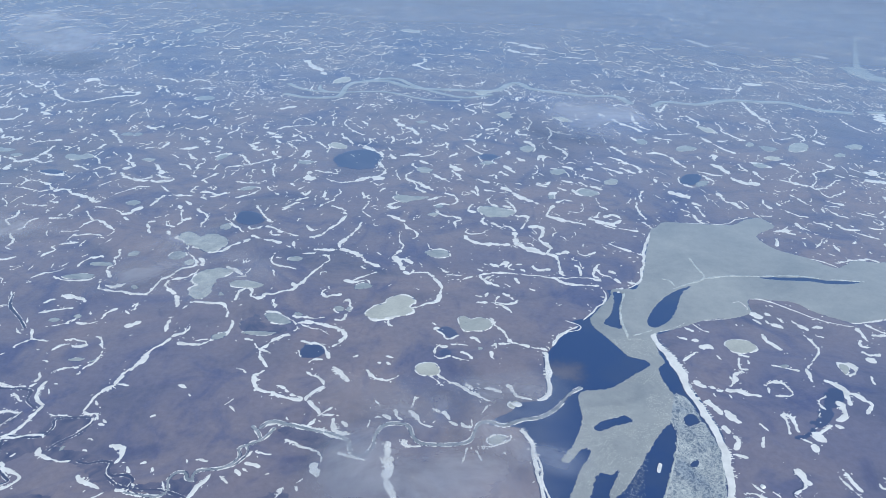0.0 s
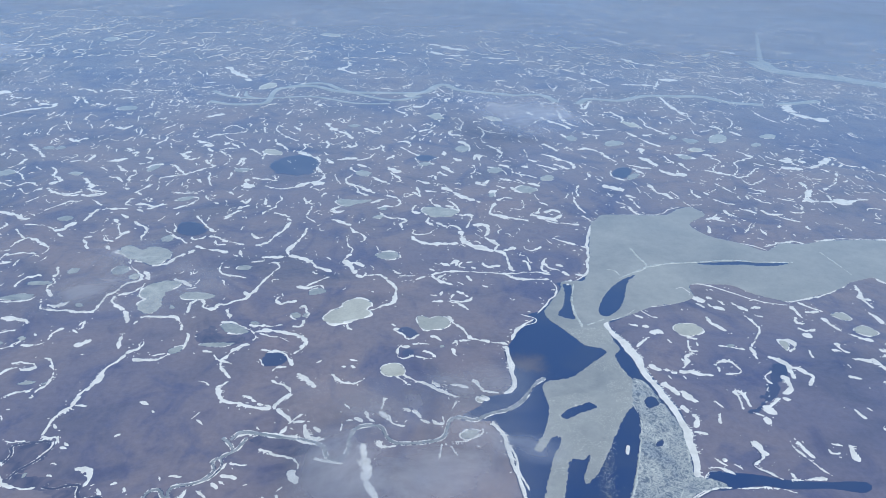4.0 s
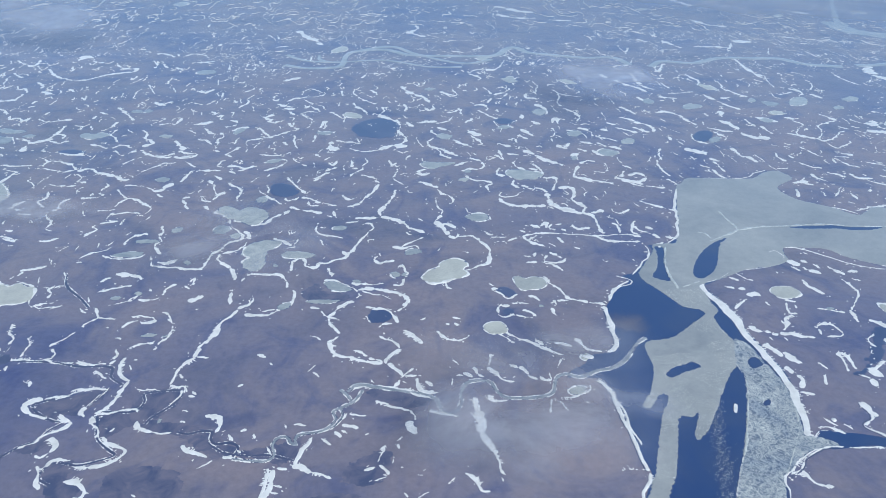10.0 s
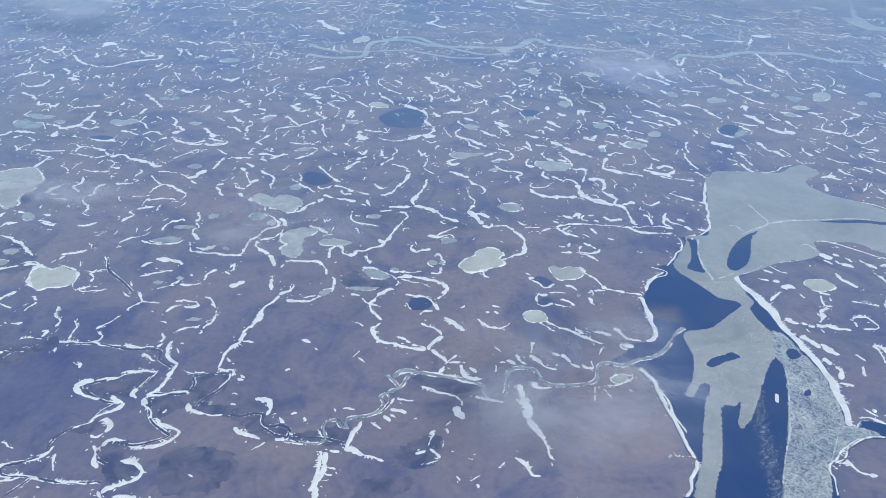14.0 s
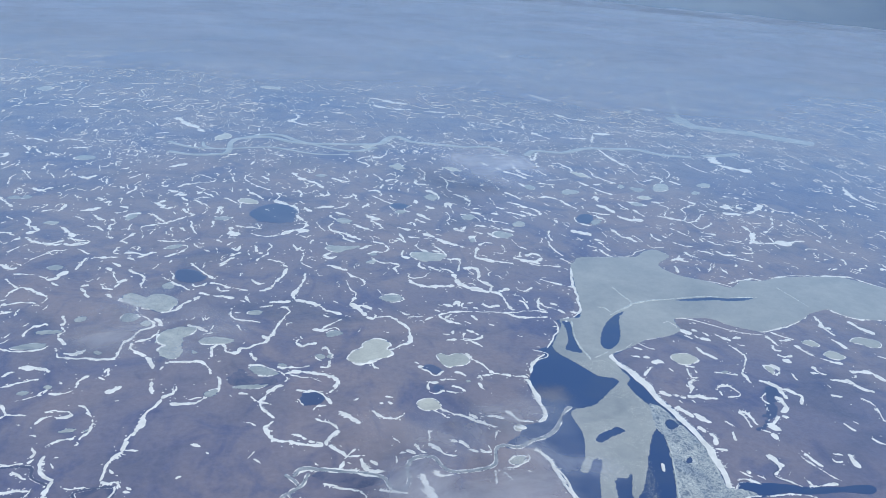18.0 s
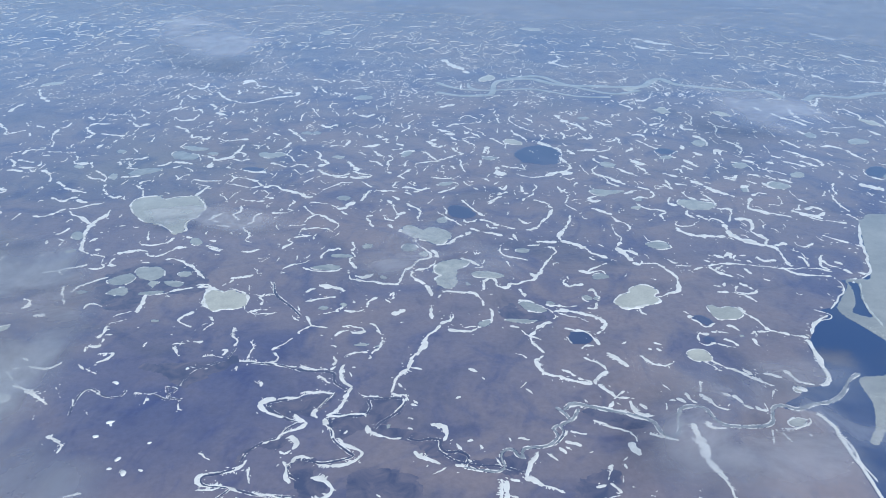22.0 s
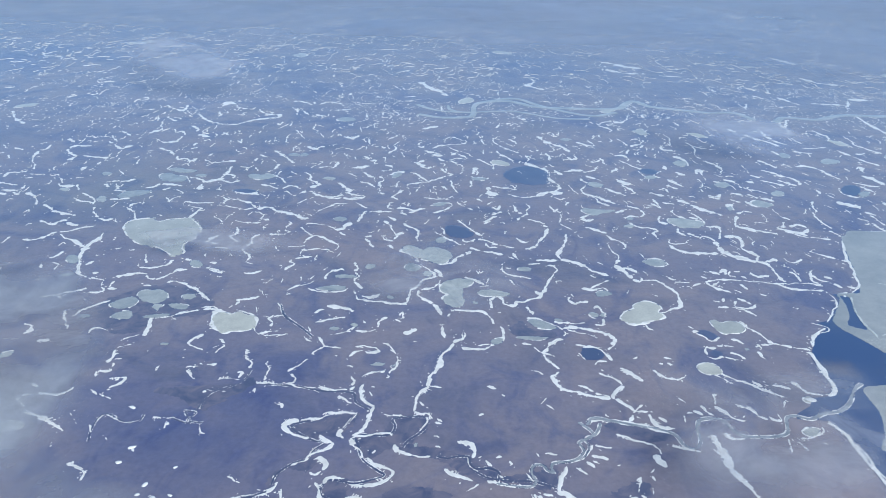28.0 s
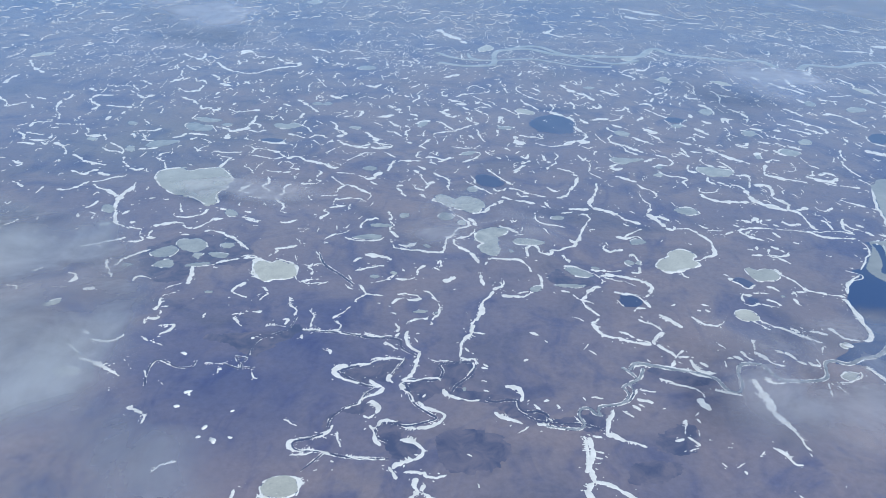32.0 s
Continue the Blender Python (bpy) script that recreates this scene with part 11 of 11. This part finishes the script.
# ---- small thaw lakes between the drifts ----
LAKES = np.random.default_rng(5)
spots = []
while len(spots) < 14:
    x, y = LAKES.uniform(-900, 1000), 860 + 750 * LAKES.random() ** 1.2
    if abs(x + 0.12 * y) > 0.62 * y + 80 or not is_free(x, y, 1.6) or inside([(x, y)], bay_bound).any():
        continue
    if all((x - a) ** 2 + (y - b) ** 2 > 45 ** 2 for a, b in spots):
        spots.append((x, y))
for x, y in spots:
    size = LAKES.uniform(5, 11) * (1 + (y - 560) / 1800)
    turn = LAKES.uniform(0, 3.14)
    ring = []
    for k in range(9):
        a = k / 9 * 2 * math.pi
        r = size * LAKES.uniform(0.7, 1.25)
        u, w = math.cos(a) * r * 1.5, math.sin(a) * r * 0.85
        ring.append((x + u * math.cos(turn) - w * math.sin(turn), y + u * math.sin(turn) + w * math.cos(turn)))
    frozen_lake(ring)


def flecks(rows, rng):
    """Small low mounds, each an uneven seven-sided fleck."""
    made = []
    for x, y, size in rows:
        a = np.arange(7) / 7 * 2 * np.pi + rng.uniform(0, 1)
        r = size * rng.uniform(0.3, 1.4, 7)
        turn = rng.uniform(0, 3.14)
        u, w = np.cos(a) * r * 1.6, np.sin(a) * r * 0.7
        px, py = x + u * math.cos(turn) - w * math.sin(turn), y + u * math.sin(turn) + w * math.cos(turn)
        v = np.vstack([np.column_stack([px, py, np.zeros(7)]), [[x, y, 0.4]]])
        made.append((v, [(i, (i + 1) % 7, 7) for i in range(7)]))
    return made


more = []
while len(more) < 800:
    x, y = FIELD.uniform(-900, 900), 260 + 900 * FIELD.random() ** 0.9
    if abs(x + 0.1 * y) < 0.62 * y + 60 and (y > 520 or FIELD.random() < 0.2) and is_free(x, y, 0.8) and not inside([(x, y)], bay_bound).any():
        more.append((x, y, FIELD.uniform(0.25, 0.9) * (1 + y / 900)))
small_count = 0
while small_count < 900:
    x, y = FIELD.uniform(-700, 500), 430 + 720 * FIELD.random() ** 0.75
    if (int(x // 8), int(y // 8)) not in SURVEY_CELLS or (y < 560 and FIELD.random() < 0.7) or not is_free(x, y, 1.01 if y < 600 else 0.7 + 0.31) or inside([(x, y)], bay_bound).any():
        continue
    small_count += 1
    more.append((x, y, FIELD.uniform(0.3, 0.7) * (0.5 + y / 900)))
FLECKS = [q for q in FLECKS if not inside([q[:2]], bay_bound).any()]
v, f = gather(flecks(FLECKS + more, FIELD))
tagged(link_mesh("snow_flecks", v, f, SNOW), "scattered small flecks of melting snow", "snow flecks", kind="stuff")

# ---- drifting ice in the estuary ----
def ice_floe(x, y, long, broad, turn):
    n = 18
    a = np.arange(n) / n * 2 * np.pi
    sq = 1 / np.maximum(np.abs(np.cos(a)), np.abs(np.sin(a))) ** 0.75
    r = sq * (1 + 0.08 * wave(n, RNG, 2))
    u, w = np.cos(a) * r * long / 2, np.sin(a) * r * broad / 2
    ring = [(x + p * math.cos(turn) - q * math.sin(turn), y + p * math.sin(turn) + q * math.cos(turn)) for p, q in zip(u, w)]
    v, f = slab([ring], 0.03, 0.4)
    tagged(link_mesh("ice_floe", v, f, SNOW, None, "", False), "single white snow-covered ice floe adrift on open water", "ice floe")


ice_floe(126.2, 345.0, 8.0, 2.2, radians(68))
crumbs = []
for k in range(950):
    u = FIELD.random()
    x, y = 117 - 25 * u + FIELD.normal(0, 2.8), 362 - 105 * u + FIELD.normal(0, 2)
    crumbs.append((x, y, FIELD.uniform(0.12, 0.42)))
v, f = gather(flecks(crumbs, FIELD))
south_ice = np.array(BAY_ICE)
rubble = []
while len(rubble) < 3000:
    x, y = FIELD.uniform(60, 165), FIELD.uniform(290, 480)
    if inside([(x, y)], south_ice).any() and not any(inside([(x, y)], hole).any() for hole in LEADS) and value_noise(np.array([x]), np.array([y]), 14.0, 61)[0] > -0.25:
        rubble.append((x, y, FIELD.uniform(0.15, 0.5)))
rv, rf = gather(flecks(rubble, FIELD))
tagged(link_mesh("ice_rubble", rv, rf, CRUSHED), "pale rubble strewn over the sheet of grey ice", "broken ice", kind="stuff")
tagged(link_mesh("ice_crumbs", v, f, RIVER_ICE), "trail of small ice crumbs on dark water", "broken ice", kind="stuff")


# ---- thin clouds ----
def cloud_sheet(name, ring, z, material, label, fade):
    """A thin cloud over an outline, thinning out to its rim, with a low swell."""
    p = np.array(ring)
    (x0, y0), (x1, y1) = p.min(0), p.max(0)
    n = 36 if fade < 500 else 110
    gx, gy = np.linspace(x0, x1, n), np.linspace(y0, y1, n)
    X, Y = np.meshgrid(gx, gy)
    pts = np.column_stack([X.ravel(), Y.ravel()])
    a, b = p, np.roll(p, -1, 0)
    d = b - a
    t = np.clip(((pts[:, None] - a) * d).sum(2) / (d * d).sum(1), 0, 1)
    gap = np.hypot(*np.moveaxis(pts[:, None] - (a + t[..., None] * d), 2, 0)).min(1)
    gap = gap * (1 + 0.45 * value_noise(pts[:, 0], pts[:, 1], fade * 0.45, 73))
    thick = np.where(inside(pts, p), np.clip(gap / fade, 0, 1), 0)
    swell = z + 6 * value_noise(pts[:, 0], pts[:, 1], 70.0, 71) + 5 * thick
    used = thick.reshape(n, n)
    faces = [(j * n + i, j * n + i + 1, j * n + n + i + 1, j * n + n + i) for j in range(n - 1) for i in range(n - 1) if used[j:j + 2, i:i + 2].max() > 0]
    kept = sorted({i for q in faces for i in q})
    index = {k: i for i, k in enumerate(kept)}
    ob = link_mesh(name, [(pts[k][0], pts[k][1], swell[k]) for k in kept], [tuple(index[i] for i in q) for q in faces], material, None, label)
    layer = ob.data.attributes.new("thickness", "FLOAT", "POINT")
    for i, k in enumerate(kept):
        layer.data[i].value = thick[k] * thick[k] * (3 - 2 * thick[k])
    return tagged(ob, category="cloud", group="thin clouds")


CLOUD = cloud_material("cloud", (0.262, 0.282, 0.28), 75, 0.18, 0.88)
MIST = cloud_material("mist", (0.32, 0.325, 0.325), 45, 0.10, 0.55)
FAR_CLOUD = cloud_material("far_cloud", (0.34, 0.385, 0.43), 130, 0.15, 0.6)
WISP = cloud_material("wisp", (0.34, 0.345, 0.35), 40, 0.0, 0.45)
VEIL = cloud_material("veil", (0.27, 0.30, 0.315), 60, 0.08, 0.38)
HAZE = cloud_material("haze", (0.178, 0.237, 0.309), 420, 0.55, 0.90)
cloud_sheet("cloud", [(-780, 575), (-600, 595), (-500, 565), (-440, 505), (-408, 430), (-392, 370), (-400, 322), (-440, 272), (-520, 240), (-720, 300)], 14, CLOUD, "low bank of thin grey-white cloud over the tundra", 45)
cloud_sheet("cloud", [(-440, 350), (-385, 315), (-335, 287), (-318, 245), (-330, 190), (-480, 170), (-540, 260)], 14, VEIL, "thin grey veil trailing from a low cloud bank", 30)
cloud_sheet("cloud", [(-470, 620), (-400, 640), (-330, 620), (-300, 600), (-360, 575), (-450, 580)], 10, MIST, "small wisp of grey cloud beside a frozen lake", 18)
cloud_sheet("cloud", [(-70, 385), (10, 410), (85, 415), (105, 350), (70, 255), (-20, 235), (-85, 285)], 28, MIST, "thin veil of white cloud over a river mouth", 50)
cloud_sheet("cloud", [(-260, 640), (-170, 620), (-100, 520), (-180, 470), (-270, 480)], 12, WISP, "thin veil of white cloud over small lakes", 45)
cloud_sheet("cloud", [(90, 1010), (190, 1010), (260, 930), (250, 840), (180, 770), (110, 790), (100, 900)], 40, FAR_CLOUD, "small pale cloud over the far river", 60)
cloud_sheet("cloud", [(-790, 1420), (-680, 1450), (-540, 1340), (-450, 1170), (-500, 1090), (-640, 1110), (-720, 1250)], 42, FAR_CLOUD, "small pale cloud over the far plain", 70)
# distance haze imitated by one wide translucent blue-grey sheet above the far plain
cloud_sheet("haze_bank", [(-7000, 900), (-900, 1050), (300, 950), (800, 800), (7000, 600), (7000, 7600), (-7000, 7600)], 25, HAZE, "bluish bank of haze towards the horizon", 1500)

# ---- overcast horizon ----
bv, bf = [], []
for k in range(61):
    a = radians(30 + 2 * k)
    for z in (-5, 60, 140, 260, 420, 700, 1100):
        bv.append((-110 + 4720 * math.cos(a), 4720 * math.sin(a), z))
for k in range(60):
    for j in range(6):
        bf.append((k * 7 + j, k * 7 + j + 1, k * 7 + j + 8, k * 7 + j + 7))


def backdrop_material():
    mat, nd, lk, main, place = shader("cloud_wall", 1.0)
    bands = noise_node(nd, lk, stretched(nd, lk, place, 1, 1, 0, 5), 500, 6, 0.5, 0.5)
    lk.new(ramp(nd, lk, bands, (0.35, (0.25, 0.315, 0.395)), (0.52, (0.28, 0.345, 0.42)), (0.68, (0.315, 0.375, 0.44))), main.inputs["Base Color"])
    return mat


tagged(link_mesh("backdrop", bv, bf, backdrop_material()), "distant layer of grey-blue cloud along the horizon", "sky", kind="structure")
